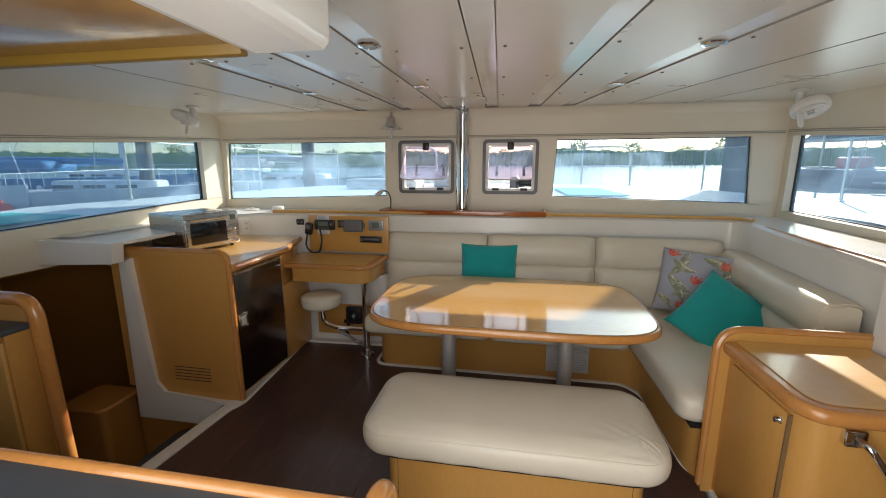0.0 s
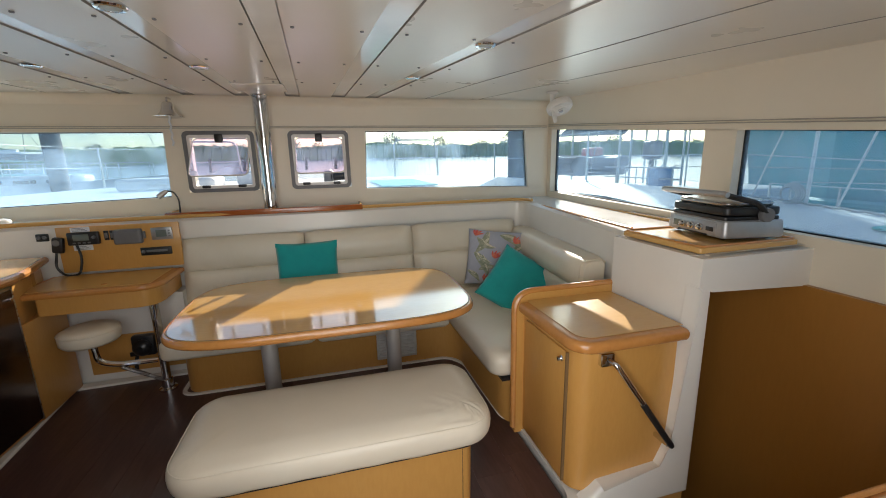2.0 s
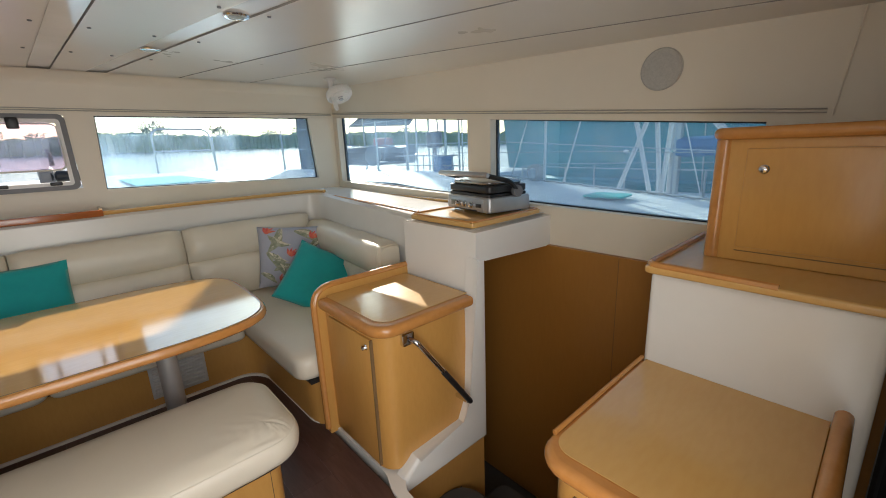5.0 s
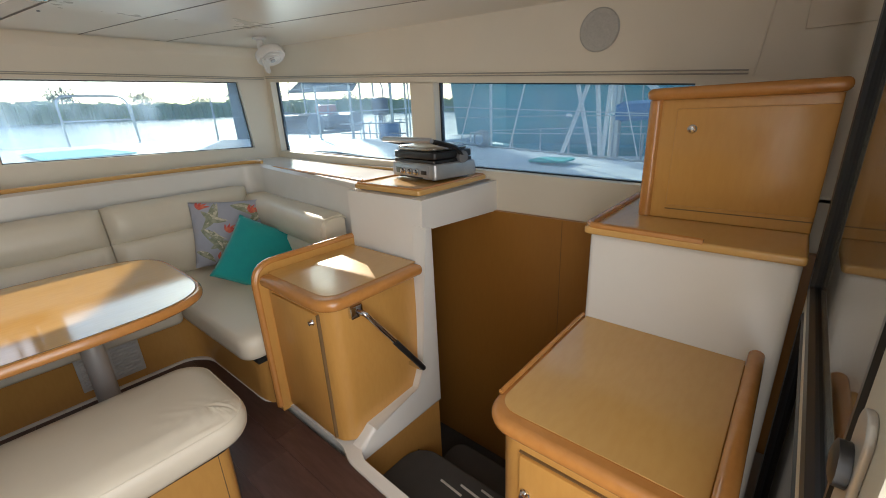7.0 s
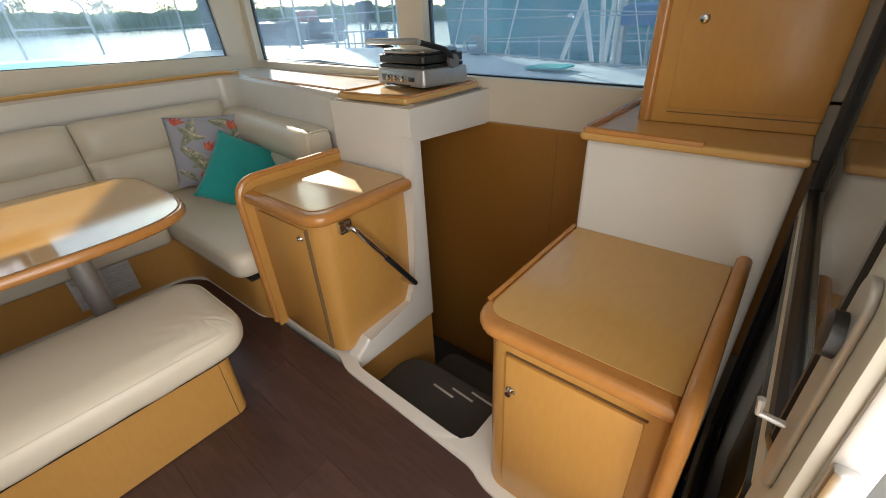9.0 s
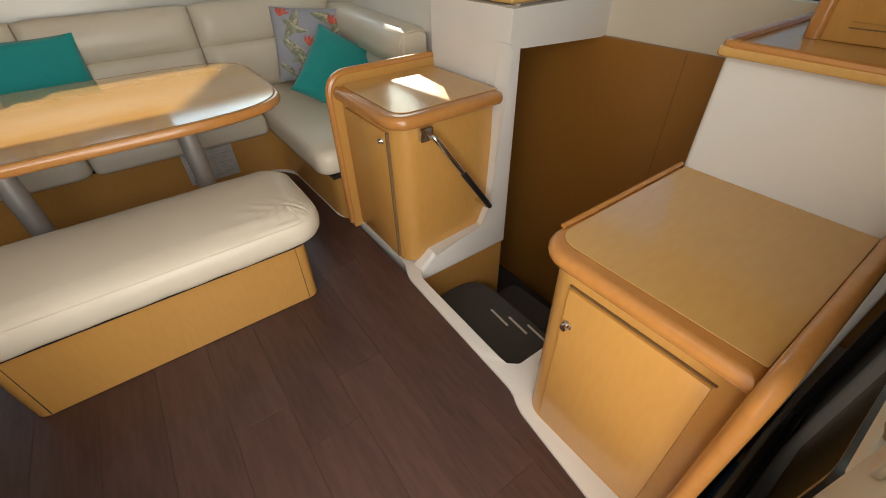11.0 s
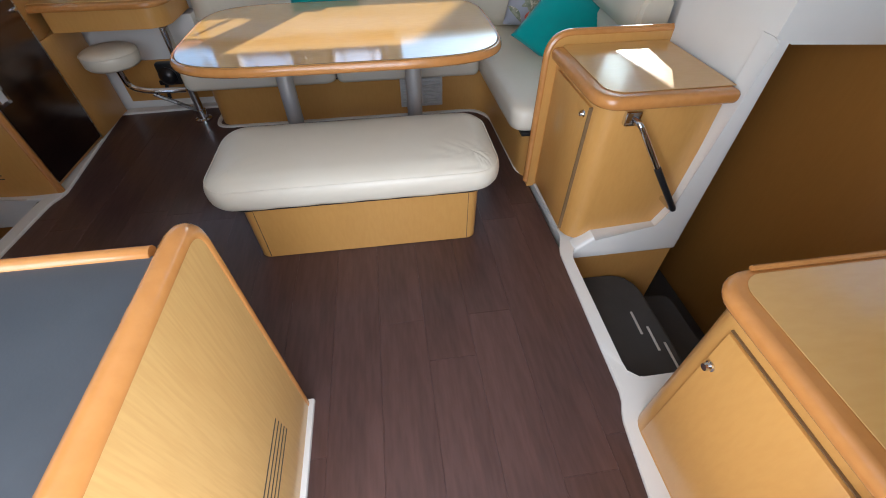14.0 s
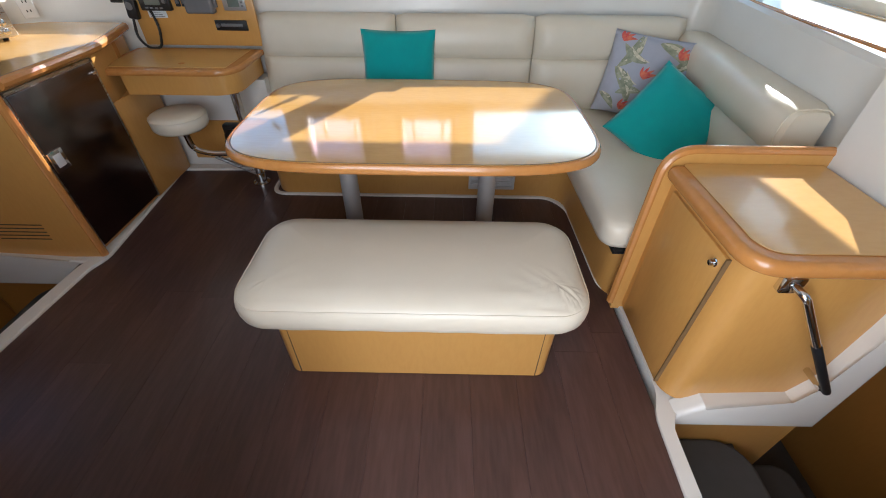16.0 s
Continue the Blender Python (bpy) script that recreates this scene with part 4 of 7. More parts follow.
pillow("pillow", 0.45, 0.45, TEAL, "plain teal cotton scatter cushion leaning on the settee back", pose(0.055, 2.672, 0.445, -12, 0, 0), 1, 0.055)
fl, fplace = pillow("pillow", 0.50, 0.46, GREYCLOTH, "grey scatter cushion printed with palm leaves and red flowers", pose(1.50, 2.56, 0.445, -14, 4, -24), 2, 0.065)


def printed(parent, place, u, v, length, width, ang, mat, name, fan=1):
    """A printed leaf or flower that follows the cushion's face."""
    bm = bmesh.new()
    for k in range(fan):
        a = ang + (k - (fan - 1) / 2) * 0.45
        rows = []
        n = 10
        for i in range(n + 1):
            s = i / n
            half = width * math.sin(math.pi * min(1, s * 0.97 + 0.02)) ** 0.8 * (1 - 0.25 * s)
            bow = 0.12 * length * math.sin(math.pi * s)
            row = []
            for c in (-1, 0, 1):
                du, dv = s * length, c * half + bow
                uu, vv = u + du * math.cos(a) - dv * math.sin(a), v + du * math.sin(a) + dv * math.cos(a)
                p = place(max(-0.98, min(0.98, uu)), max(-0.98, min(0.98, vv)), -1)
                row.append(bm.verts.new((p.x, p.y - 0.0012 - 0.0003 * k, p.z)))
            rows.append(row)
        for r0, r1 in zip(rows, rows[1:]):
            for c in (0, 1):
                bm.faces.new([r0[c], r0[c + 1], r1[c + 1], r1[c]])
    return part(name, bm, mat, parent)


for u, v, ln, wd, an in ((-0.75, 0.15, 0.95, 0.17, -1.0), (0.05, 0.85, 0.85, 0.17, -0.55), (0.1, -0.95, 0.85, 0.14, 0.9), (-0.2, -0.2, 0.5, 0.08, 2.4), (0.65, 0.1, 0.7, 0.12, -1.7), (-0.95, -0.5, 0.6, 0.10, -0.7),
                          (-0.35, 0.95, 0.9, 0.15, -2.0), (0.45, 0.2, 0.8, 0.13, 0.5), (-0.1, 0.35, 0.7, 0.12, 2.6), (0.3, -0.35, 0.75, 0.13, -0.4), (-0.55, -0.45, 0.6, 0.11, 0.2)):
    printed(fl, fplace, u, v, ln, wd, an, LEAFPRINT, "leaf_print")
    printed(fl, fplace, u + 0.06, v + 0.02, ln * 0.85, wd * 0.35, an, LEAFPALE, "leaf_print")
for u, v, an in ((-0.05, -0.02, 1.2), (0.55, 0.55, 0.9), (-0.75, 0.75, 1.0), (-0.35, -0.85, 0.8), (0.7, -0.7, 1.1)):
    printed(fl, fplace, u, v, 0.30, 0.045, an, REDPRINT, "flower_print", 4)
pillow("pillow", 0.46, 0.46, TEAL, "plain teal cotton scatter cushion leaning in the corner", pose(1.37, 2.10, 0.425, -42, 26, -40), 3, 0.06)


# ---------------------------------------------------------------- cabinet beside the settee
def side_cabinet():
    t = thing("cabinet", (1.17, 0.86, 0.0), "honey wood cabinet with rounded edges beside the settee", "cabinet")
    bm = bmesh.new()
    rings = []
    for z, g in ((0.05, 0.0), (0.08, 0.0), (0.70, 0.0)):
        rings.append([(x, y, z) for x, y in rrect(0.015, 0.50, 0.03, 0.53, [0.085, 0.006, 0.006, 0.01], g)])
    loft(bm, rings)
    for v in bm.verts:
        if v.co.z < 0.1 and v.co.x < 0.2:
            v.co.z = 0.03
    part("body", bm, VENEER, t)
    d = part("door", rbox(0.004, 0.018, 0.105, 0.475, 0.045, 0.665, 0.003), VENEER, t, "flush honey wood door")
    bm = bmesh.new()
    box(bm, 0.002, 0.016, 0.098, 0.104, 0.045, 0.665)
    part("edge_strip", bm, EDGEBROWN, d, "dark edge strip")
    knob(d, (0.004, 0.135, 0.625), 'x')
    part("top", slab(-0.028, 0.515, -0.022, 0.515, 0.70, 0.752, [0.10, 0.02, 0.01, 0.03], 0.022), TRIMWOOD, t, "cherry-wood bull-nosed edge")
    part("inlay", slab(0.02, 0.513, 0.024, 0.512, 0.7535, 0.7555, [0.07, 0.005, 0.005, 0.02], 0.001), VENEER_X, t, "glossy honey maple top")
    # upright divider towards the settee, with rounded nose
    bm = bmesh.new()
    o = panel_outline([(-0.03, 0.0), (0.53, 0.0), (0.53, 0.795), (-0.03, 0.795)], [0.005, 0.005, 0.02, 0.10], 7)
    loft(bm, [[(x, y, z) for x, z in o] for y in (0.515, 0.552)])
    dv = part("divider", bm, VENEER, t, "honey wood divider with a rounded top")
    bm = bmesh.new()
    tube(bm, bend([(-0.03, 0.533, 0.03), (-0.03, 0.533, 0.795), (0.535, 0.533, 0.795)], 0.10, 8), 0.0195, 10)
    part("nosing", bm, TRIMWOOD, dv, "cherry-wood bull nose")
    return t


side_cabinet()
t = thing("grab_bar", (0, 0, 0), "slanted chrome and black foam grab bar on the cabinet's end", "handle")
A, B = Vector((1.315, 0.825, 0.655)), Vector((1.610, 0.808, 0.235))
bm = bmesh.new()
tube(bm, bend([A + Vector((-0.01, 0.055, 0.005)), A, A + (B - A) * 0.5], 0.02), 0.0115, 12)
part("bar", bm, CHROME, t, "chrome bar")
bm = bmesh.new()
tube(bm, [A + (B - A) * 0.45, A + (B - A) * 0.46, A + (B - A) * 0.985, B], [0.011, 0.0135, 0.0135, 0.0115], 12)
part("grip", bm, BLACK, t, "black foam grip")
part("bracket", rbox(1.275, 1.335, 0.862, 0.89, 0.63, 0.685, 0.006), CHROME, t, "chrome bracket")
part("bracket", rbox(1.585, 1.60, 0.81, 0.89, 0.235, 0.255, 0.004), CHROME, t, "chrome bracket")


# ---------------------------------------------------------------- cabinets beside the door
def aft_cabinet():
    t = thing("cabinet", (1.11, -0.40, 0.0), "low honey wood cabinet with a rounded cherry edge by the door", "cabinet")
    bm = bmesh.new()
    loft(bm, [[(x, y, z) for x, y in rrect(0.015, 0.585, 0.0, 0.465, [0.005, 0.005, 0.005, 0.07], 0)] for z in (0.0, 0.675)])
    part("body", bm, VENEER, t)
    d = part("door", rbox(0.000, 0.017, 0.05, 0.385, 0.05, 0.615, 0.003), VENEER, t, "flush honey wood door")
    bm = bmesh.new()
    box(bm, 0.008, 0.016, 0.045, 0.39, 0.616, 0.6185)
    part("door_gap", bm, EDGEBROWN, d, "dark gap above the door")
    knob(d, (0.0, 0.365, 0.505), 'x')
    part("top", slab(-0.028, 0.59, 0.0, 0.487, 0.672, 0.716, [0.005, 0.005, 0.01, 0.085], 0.021), TRIMWOOD, t, "cherry-wood bull-nosed edge")
    part("inlay", slab(0.016, 0.588, 0.005, 0.462, 0.7175, 0.7195, [0.003, 0.003, 0.003, 0.055], 0.001), VENEER_X, t, "honey maple top")
    bm = bmesh.new()
    tube(bm, [(0.59, 0.476, 0.721), (0.06, 0.476, 0.721)], 0.007, 8)
    part("lip", bm, TRIMWOOD, t, "slim raised lip")
    bm = bmesh.new()
    o = panel_outline([(-0.05, 0.0), (0.60, 0.0), (0.60, 0.735), (-0.05, 0.735)], [0.005, 0.005, 0.01, 0.07], 6)
    loft(bm, [[(x, y, z) for x, z in o] for y in (-0.035, -0.002)])
    e = part("end_panel", bm, VENEER, t, "end panel towards the door")
    bm = bmesh.new()
    tube(bm, bend([(-0.05, -0.016, 0.0), (-0.05, -0.016, 0.742), (0.60, -0.016, 0.742)], 0.07, 8), 0.0195, 12)
    part("nosing", bm, TRIMWOOD, e, "thick cherry-wood bull nose")
    return t


aft_cabinet()
bm = bmesh.new()
box(bm, 1.70, 2.29, -0.465, 0.075, -0.5, 1.028)
bmesh.ops.bevel(bm, geom=[e for e in bm.edges if e.calc_length() < 3], offset=0.02, segments=3, profile=0.5, affect='EDGES')
setting("locker_plinth", bm, GELCOAT, "white moulded plinth behind the low cabinet", "wall")


def upper_unit():
    shelf_t = thing("counter_board", (1.665, -0.47, 1.04), "honey wood counter top with a raised lip by the door", "counter")
    part("board", slab(0, 0.62, 0, 0.555, -0.012, 0.012, [0.01, 0.01, 0.01, 0.02], 0.008), VENEER_X, shelf_t)
    bm = bmesh.new()
    tube(bm, bend([(0.012, 0.22, 0.010), (0.012, 0.542, 0.016), (0.62, 0.542, 0.016)], 0.03), 0.012, 8)
    part("lip", bm, TRIMWOOD, shelf_t, "raised cherry-wood lip")
    t = thing("cabinet", (1.90, -0.47, 1.053), "honey wood locker with a cherry-wood top on the counter", "cabinet")
    part("body", slab(0.0, 0.39, 0.0, 0.44, 0.0, 0.372, [0.005, 0.005, 0.005, 0.035], 0.002), VENEER, t)
    bm = bmesh.new()
    tube(bm, [(0.018, 0.435, 0.0), (0.018, 0.435, 0.372)], 0.024, 12)
    part("corner_post", bm, TRIMWOOD, t, "rounded cherry-wood corner post")
    part("top", slab(-0.035, 0.39, -0.01, 0.47, 0.372, 0.408, [0.01, 0.01, 0.01, 0.06], 0.017), TRIMWOOD, t, "overhanging cherry-wood top")
    d = part("door", rbox(-0.006, 0.008, -0.0, 0.372, 0.045, 0.345, 0.003), VENEER, t, "flush honey wood door")
    knob(d, (-0.006, 0.325, 0.285), 'x')
    bm = bmesh.new()
    box(bm, -0.0075, -0.005, 0.0, 0.372, 0.032, 0.0345)
    part("door_gap", bm, EDGEBROWN, d, "dark gap under the door")
    return t


upper_unit()


def sliding_door():
    t = thing("sliding_door", (0.735, -0.503, 0.0), "cream-framed sliding glass door standing open", "door")
    L = 0.985
    frame_parts = ((0.0, 0.10, 0.03, 1.86), (L - 0.022, L, 0.03, 1.86), (0.10, L - 0.022, 0.03, 0.12), (0.10, L - 0.022, 1.78, 1.86), (0.10, L - 0.022, 0.915, 0.955))
    for x0, x1, z0, z1 in frame_parts:
        part("frame_bar", rbox(x0, x1, -0.018, 0.018, z0, z1, 0.004), CREAMFRAME, t, "cream painted frame bar")
    for z0, z1, g, nm in ((0.955, 1.78, DOORGLASS, "clear glass pane"), (0.12, 0.915, SMOKEGLASS, "dark glass pane")):
        bm = bmesh.new()
        box(bm, 0.10, L - 0.022, -0.004, 0.004, z0, z1)
        p = part("pane", bm, g, t, nm, 0)
        p.visible_shadow = False
        bm = bmesh.new()
        o = rrect(0.112, L - 0.032, z0 + 0.012, z1 - 0.012, 0.02)
        tube(bm, [(x, 0.008, z) for x, z in o + o[:1]], 0.0135, 8)
        part("gasket", bm, RUBBER, p, "black rubber gasket")
    lk = part("lock_plate", moved(slab(-0.02, 0.02, -0.11, 0.11, -0.003, 0.003, 0.02, 0.002), pose(0.052, 0.021, 1.10, 90, 0, 0)), ALU, t, "satin metal lock plate")
    bm = bmesh.new()
    lathe(bm, [(0.018, 0.0), (0.018, 0.008), (0.012, 0.01), (0.003, 0.01)], 14, 'y', (0.052, 0.024, 1.16))
    part("finger_pull", bm, BLACK, lk, "black finger pull")
    bm = bmesh.new()
    tube(bm, [(0.052, 0.026, 1.06), (0.052, 0.045, 1.062), (0.052, 0.047, 1.078)], 0.0035, 8)
    part("thumb_turn", bm, ALU, lk, "satin thumb turn")
    part("edge_channel", rbox(-0.006, 0.0, -0.009, 0.009, 0.05, 1.84, 0.002), ALU, t, "grey metal edge channel")
    part("latch", rbox(-0.016, -0.005, -0.008, 0.008, 1.02, 1.10, 0.003), STEEL, t, "steel latch block")
    return t


sliding_door()
bm = bmesh.new()
box(bm, 0.55, 2.25, -0.60, -0.475, -0.05, 0.012)
box(bm, 0.55, 2.25, -0.485, -0.475, 0.012, 0.03)
box(bm, 0.55, 2.25, -0.555, -0.548, 0.012, 0.03)
setting("door_track", bm, ALU, "aluminium sliding door track on the sill", "trim", 0.3)
bm = bmesh.new()
box(bm, -3.2, 3.2, -4.5, -0.605, -0.12, -0.03)
setting("cockpit_floor", bm, DECK, "pale cockpit floor outside the door", "floor", 0.3)


# ---------------------------------------------------------------- port side: fridge unit, navigation table
def fridge_unit():
    t = thing("fridge_cabinet", (-1.46, 1.66, 0.0), "honey wood cabinet with a built-in stainless fridge", "cabinet")
    bm = bmesh.new()
    box(bm, -0.86, -0.012, 0.04, 0.98, 0.02, 0.60)
    loft(bm, [[(x, y, z) for x, y in ((-0.86, 0.04), (-0.012, 0.04), (-0.012, 0.62), (-0.15, 1.09), (-0.86, 1.09))] for z in (0.601, 0.865)])
    part("body", bm, VENEER, t)
    # end panel towards the stairs, wedge-shaped at the foot
    bm = bmesh.new()
    o = panel_outline([(-0.60, 0.005), (0.02, 0.005), (0.012, 0.985), (-0.715, 0.985)], [0.01, 0.006, 0.07, 0.01], 6)
    loft(bm, [[(x, y, z) for x, z in o] for y in (0.0, 0.035)])
    e = part("end_panel", bm, VENEER, t, "honey wood end panel with louvre slots")
    bm = bmesh.new()
    tube(bm, bend([(-0.71, 0.017, 0.982), (0.008, 0.017, 0.982), (0.016, 0.017, 0.01)], 0.07, 8), 0.019, 10)
    part("nosing", bm, TRIMWOOD, e, "cherry-wood bull nose")
    for k in range(5):
        bm = bmesh.new()
        box(bm, -0.445, -0.185, -0.002, 0.004, 0.125 + 0.022 * k, 0.130 + 0.022 * k)
        part("louvre_slot", bm, DARKGAP, e)
    bm = bmesh.new()
    o = panel_outline([(-0.88, 0.035), (0.02, 0.035), (0.017, 0.64), (-0.125, 1.10), (-0.88, 1.10)], [0.005, 0.005, 0.12, 0.03, 0.02], 6)
    loft(bm, [[(x, y, z) for x, y in o] for z in (0.862, 0.868, 0.896, 0.902)])
    w = part("worktop", bm, VENEER_X, t, "honey wood worktop")
    bm = bmesh.new()
    tube(bm, bend([(0.018, 0.05, 0.880), (0.015, 0.64, 0.880), (-0.127, 1.10, 0.880)], 0.12), 0.024, 10)
    part("nosing", bm, TRIMWOOD, w, "cherry-wood bull-nosed edge")
    f = part("fridge_door", moved(rbox(-0.002, 0.016, 0.052, 0.56, 0.05, 0.83, 0.004), pose(-0.002, 0, 0)), DARKSTEEL, t, "dark brushed stainless fridge door")
    bm = bmesh.new()
    for y0, y1, z0, z1 in ((0.040, 0.052, 0.04, 0.845), (0.560, 0.574, 0.04, 0.845), (0.040, 0.574, 0.83, 0.845)):
        box(bm, -0.004, 0.010, y0, y1, z0, z1)
    part("door_frame", bm, STEEL, f, "bright steel frame")
    h = part("handle", rbox(0.012, 0.022, 0.054, 0.136, 0.475, 0.572, 0.003), CHROME, f, "chrome recessed handle")
    part("handle_recess", rbox(0.020, 0.0228, 0.072, 0.118, 0.494, 0.554, 0.001), WHITEPLASTIC, h)
    part("hinge", rbox(0.008, 0.024, 0.525, 0.555, 0.775, 0.79, 0.003), CHROME, f, "small chrome catch")
    part("front_panel", rbox(-0.014, 0.0, 0.58, 0.975, 0.02, 0.61, 0.004), VENEER, t, "honey wood side panel")
    return t


fridge_unit()


def toaster_oven():
    t = thing("toaster_oven", (-1.912, 2.14, 0.902), "stainless toaster oven with a dark glass door", "oven", rz=74)
    W_, D_, H_ = 0.43, 0.39, 0.265
    part("body", slab(-W_ / 2, W_ / 2, 0, D_, 0.015, H_, 0.015, 0.01), STEEL, t, "brushed stainless body")
    part("front_panel", rbox(-W_ / 2 + 0.005, W_ / 2 - 0.005, -0.008, 0.005, 0.02, H_ - 0.005, 0.004), STEEL, t)
    d = part("door", rbox(-W_ / 2 + 0.012, W_ / 2 - 0.10, -0.022, -0.006, 0.028, H_ - 0.035, 0.005), STEEL, t)
    part("glass", rbox(-W_ / 2 + 0.035, W_ / 2 - 0.12, -0.0235, -0.018, 0.05, H_ - 0.06, 0.006), OVENGLASS, d, "dark oven glass")
    bm = bmesh.new()
    tube(bm, bend([(-W_ / 2 + 0.03, -0.02, H_ - 0.045), (-W_ / 2 + 0.03, -0.05, H_ - 0.04), (W_ / 2 - 0.115, -0.05, H_ - 0.04), (W_ / 2 - 0.115, -0.02, H_ - 0.045)], 0.015), 0.006, 8)
    part("handle", bm, CHROME, d, "bar handle")
    part("display", rbox(W_ / 2 - 0.075, W_ / 2 - 0.03, -0.012, -0.007, H_ - 0.065, H_ - 0.025, 0.002), LCD, t, "small display")
    for z in (0.045, 0.085, 0.125):
        bm = bmesh.new()
        lathe(bm, [(0.016, 0.0), (0.016, -0.006), (0.012, -0.008), (0.011, -0.022), (0.003, -0.023)], 14, 'y', (W_ / 2 - 0.052, -0.008, z))
        part("dial", bm, CHROME, t, "ribbed dial")
    for x in (-0.17, 0.17):
        for y in (0.04, 0.34):
            bm = bmesh.new()
            lathe(bm, [(0.012, 0.0), (0.014, 0.015)], 10, 'z', (x, y, 0))
            part("foot", bm, BLACK, t)
    for k in range(5):
        part("vent_ridge", rbox(-0.14 + k * 0.06, -0.11 + k * 0.06, 0.04, 0.30, H_ - 0.001, H_ + 0.003, 0.001, 1), STEEL, t)
    return t


toaster_oven()


def nav_table():
    t = thing("navigation_table", (-1.46, 2.33, 0.018), "honey wood chart table with a rounded corner", "table")
    bm = bmesh.new()
    o = rrect(-0.13, 0.665, 0.0, 0.47, [0.02, 0.14, 0.005, 0.005])
    loft(bm, [[(x, y, z) for x, y in rrect(-0.13, 0.665, 0.0, 0.47, [0.02, 0.14, 0.005, 0.005], i)] for i, z in ((0.02, 0.705), (0.004, 0.710), (0.0, 0.722), (0.004, 0.734), (0.016, 0.740))])
    part("tabletop", bm, TRIMWOOD, t, "cherry-edged top")
    part("lid", slab(-0.08, 0.60, 0.055, 0.455, 0.7405, 0.7435, 0.01, 0.001), VENEER_X, t, "honey maple lid")
    bm = bmesh.new()
    loft(bm, [[(x, y, z) for x, y in rrect(0.01, 0.635, 0.03, 0.46, [0.02, 0.12, 0.005, 0.005])] for z in (0.60, 0.706)])
    part("apron", bm, VENEER, t, "curved honey wood apron")
    bm = bmesh.new()
    lathe(bm, [(0.016, 0.7435), (0.016, 0.7455), (0.009, 0.746), (0.003, 0.7445)], 16, 'z', (0.33, 0.12, 0))
    part("finger_hole", bm, TRIMWOOD, t, "finger-hole ring")
    return t


nav_table()
bm = bmesh.new()
box(bm, -1.53, -0.80, 2.70, 2.84, 0.0, 0.60)
setting("knee_wall", bm, GELCOAT, "white moulded wall under the chart table", "wall", 0.3)
t = thing("access_hatch", (-1.42, 2.70, 0.06), "honey wood access hatch under the chart table", "hatch")
part("panel", rbox(0.0, 0.63, -0.012, 0.0, 0.0, 0.275, 0.003), VENEER, t)
t = thing("bilge_pump", (-1.07, 2.69, 0.14), "black pump with hose fixed to the access panel", "pump")
part("body", rbox(-0.07, 0.07, -0.06, 0.0, 0.04, 0.19, 0.015), BLACK, t)
bm = bmesh.new()
lathe(bm, [(0.055, 0.0), (0.06, -0.02), (0.045, -0.04), (0.02, -0.05)], 16, 'y', (0.0, -0.06, 0.11))
part("diaphragm", bm, RUBBER, t)
for s in (-1, 1):
    part("mount_tab", rbox(s * 0.085 - 0.02, s * 0.085 + 0.02, -0.02, 0.0, 0.03, 0.06, 0.004), BLACK, t)
bm = bmesh.new()
tube(bm, bend([(-0.05, -0.04, 0.05), (-0.06, -0.05, 0.0), (-0.065, -0.05, -0.05)], 0.03), 0.012, 8)
part("hose", bm, RUBBER, t)


def swing_stool():
    t = thing("swing_stool", (-0.89, 2.46, 0.0), "cream round seat on a chrome swing-out pedestal", "stool")
    bm = bmesh.new()
    lathe(bm, [(0.055, 0.0), (0.055, 0.012), (0.036, 0.02), (0.034, 0.075), (0.026, 0.08), (0.026, 0.60)], 18, 'z')
    part("pedestal", bm, CHROME, t, "chrome pedestal")
    bm = bmesh.new()
    tube(bm, bend([(-0.03, -0.01, 0.22), (-0.22, -0.10, 0.26), (-0.30, -0.12, 0.30), (-0.31, -0.12, 0.43)], 0.09), 0.017, 10)
    part("arm", bm, CHROME, t, "bent chrome arm")
    bm = bmesh.new()
    tube(bm, [(-0.02, -0.005, 0.075), (-0.20, -0.085, 0.235)], 0.013, 8)
    part("brace", bm, STEEL, t, "steel brace")
    bm = bmesh.new()
    lathe(bm, [(0.11, 0.435), (0.138, 0.440), (0.150, 0.455), (0.152, 0.495), (0.146, 0.520), (0.12, 0.533), (0.06, 0.537), (0.01, 0.538)], 32, 'z', (-0.31, -0.12, 0))
    s = part("seat", bm, VINYL, t, "round cream vinyl seat", 1.0)
    bm = bmesh.new()
    tube(bm, [(-0.31 + 0.151 * math.cos(a * math.pi / 16), -0.12 + 0.151 * math.sin(a * math.pi / 16), 0.512) for a in range(33)], 0.003, 6)
    part("piping", bm, VINYL, s)
    return t


swing_stool()


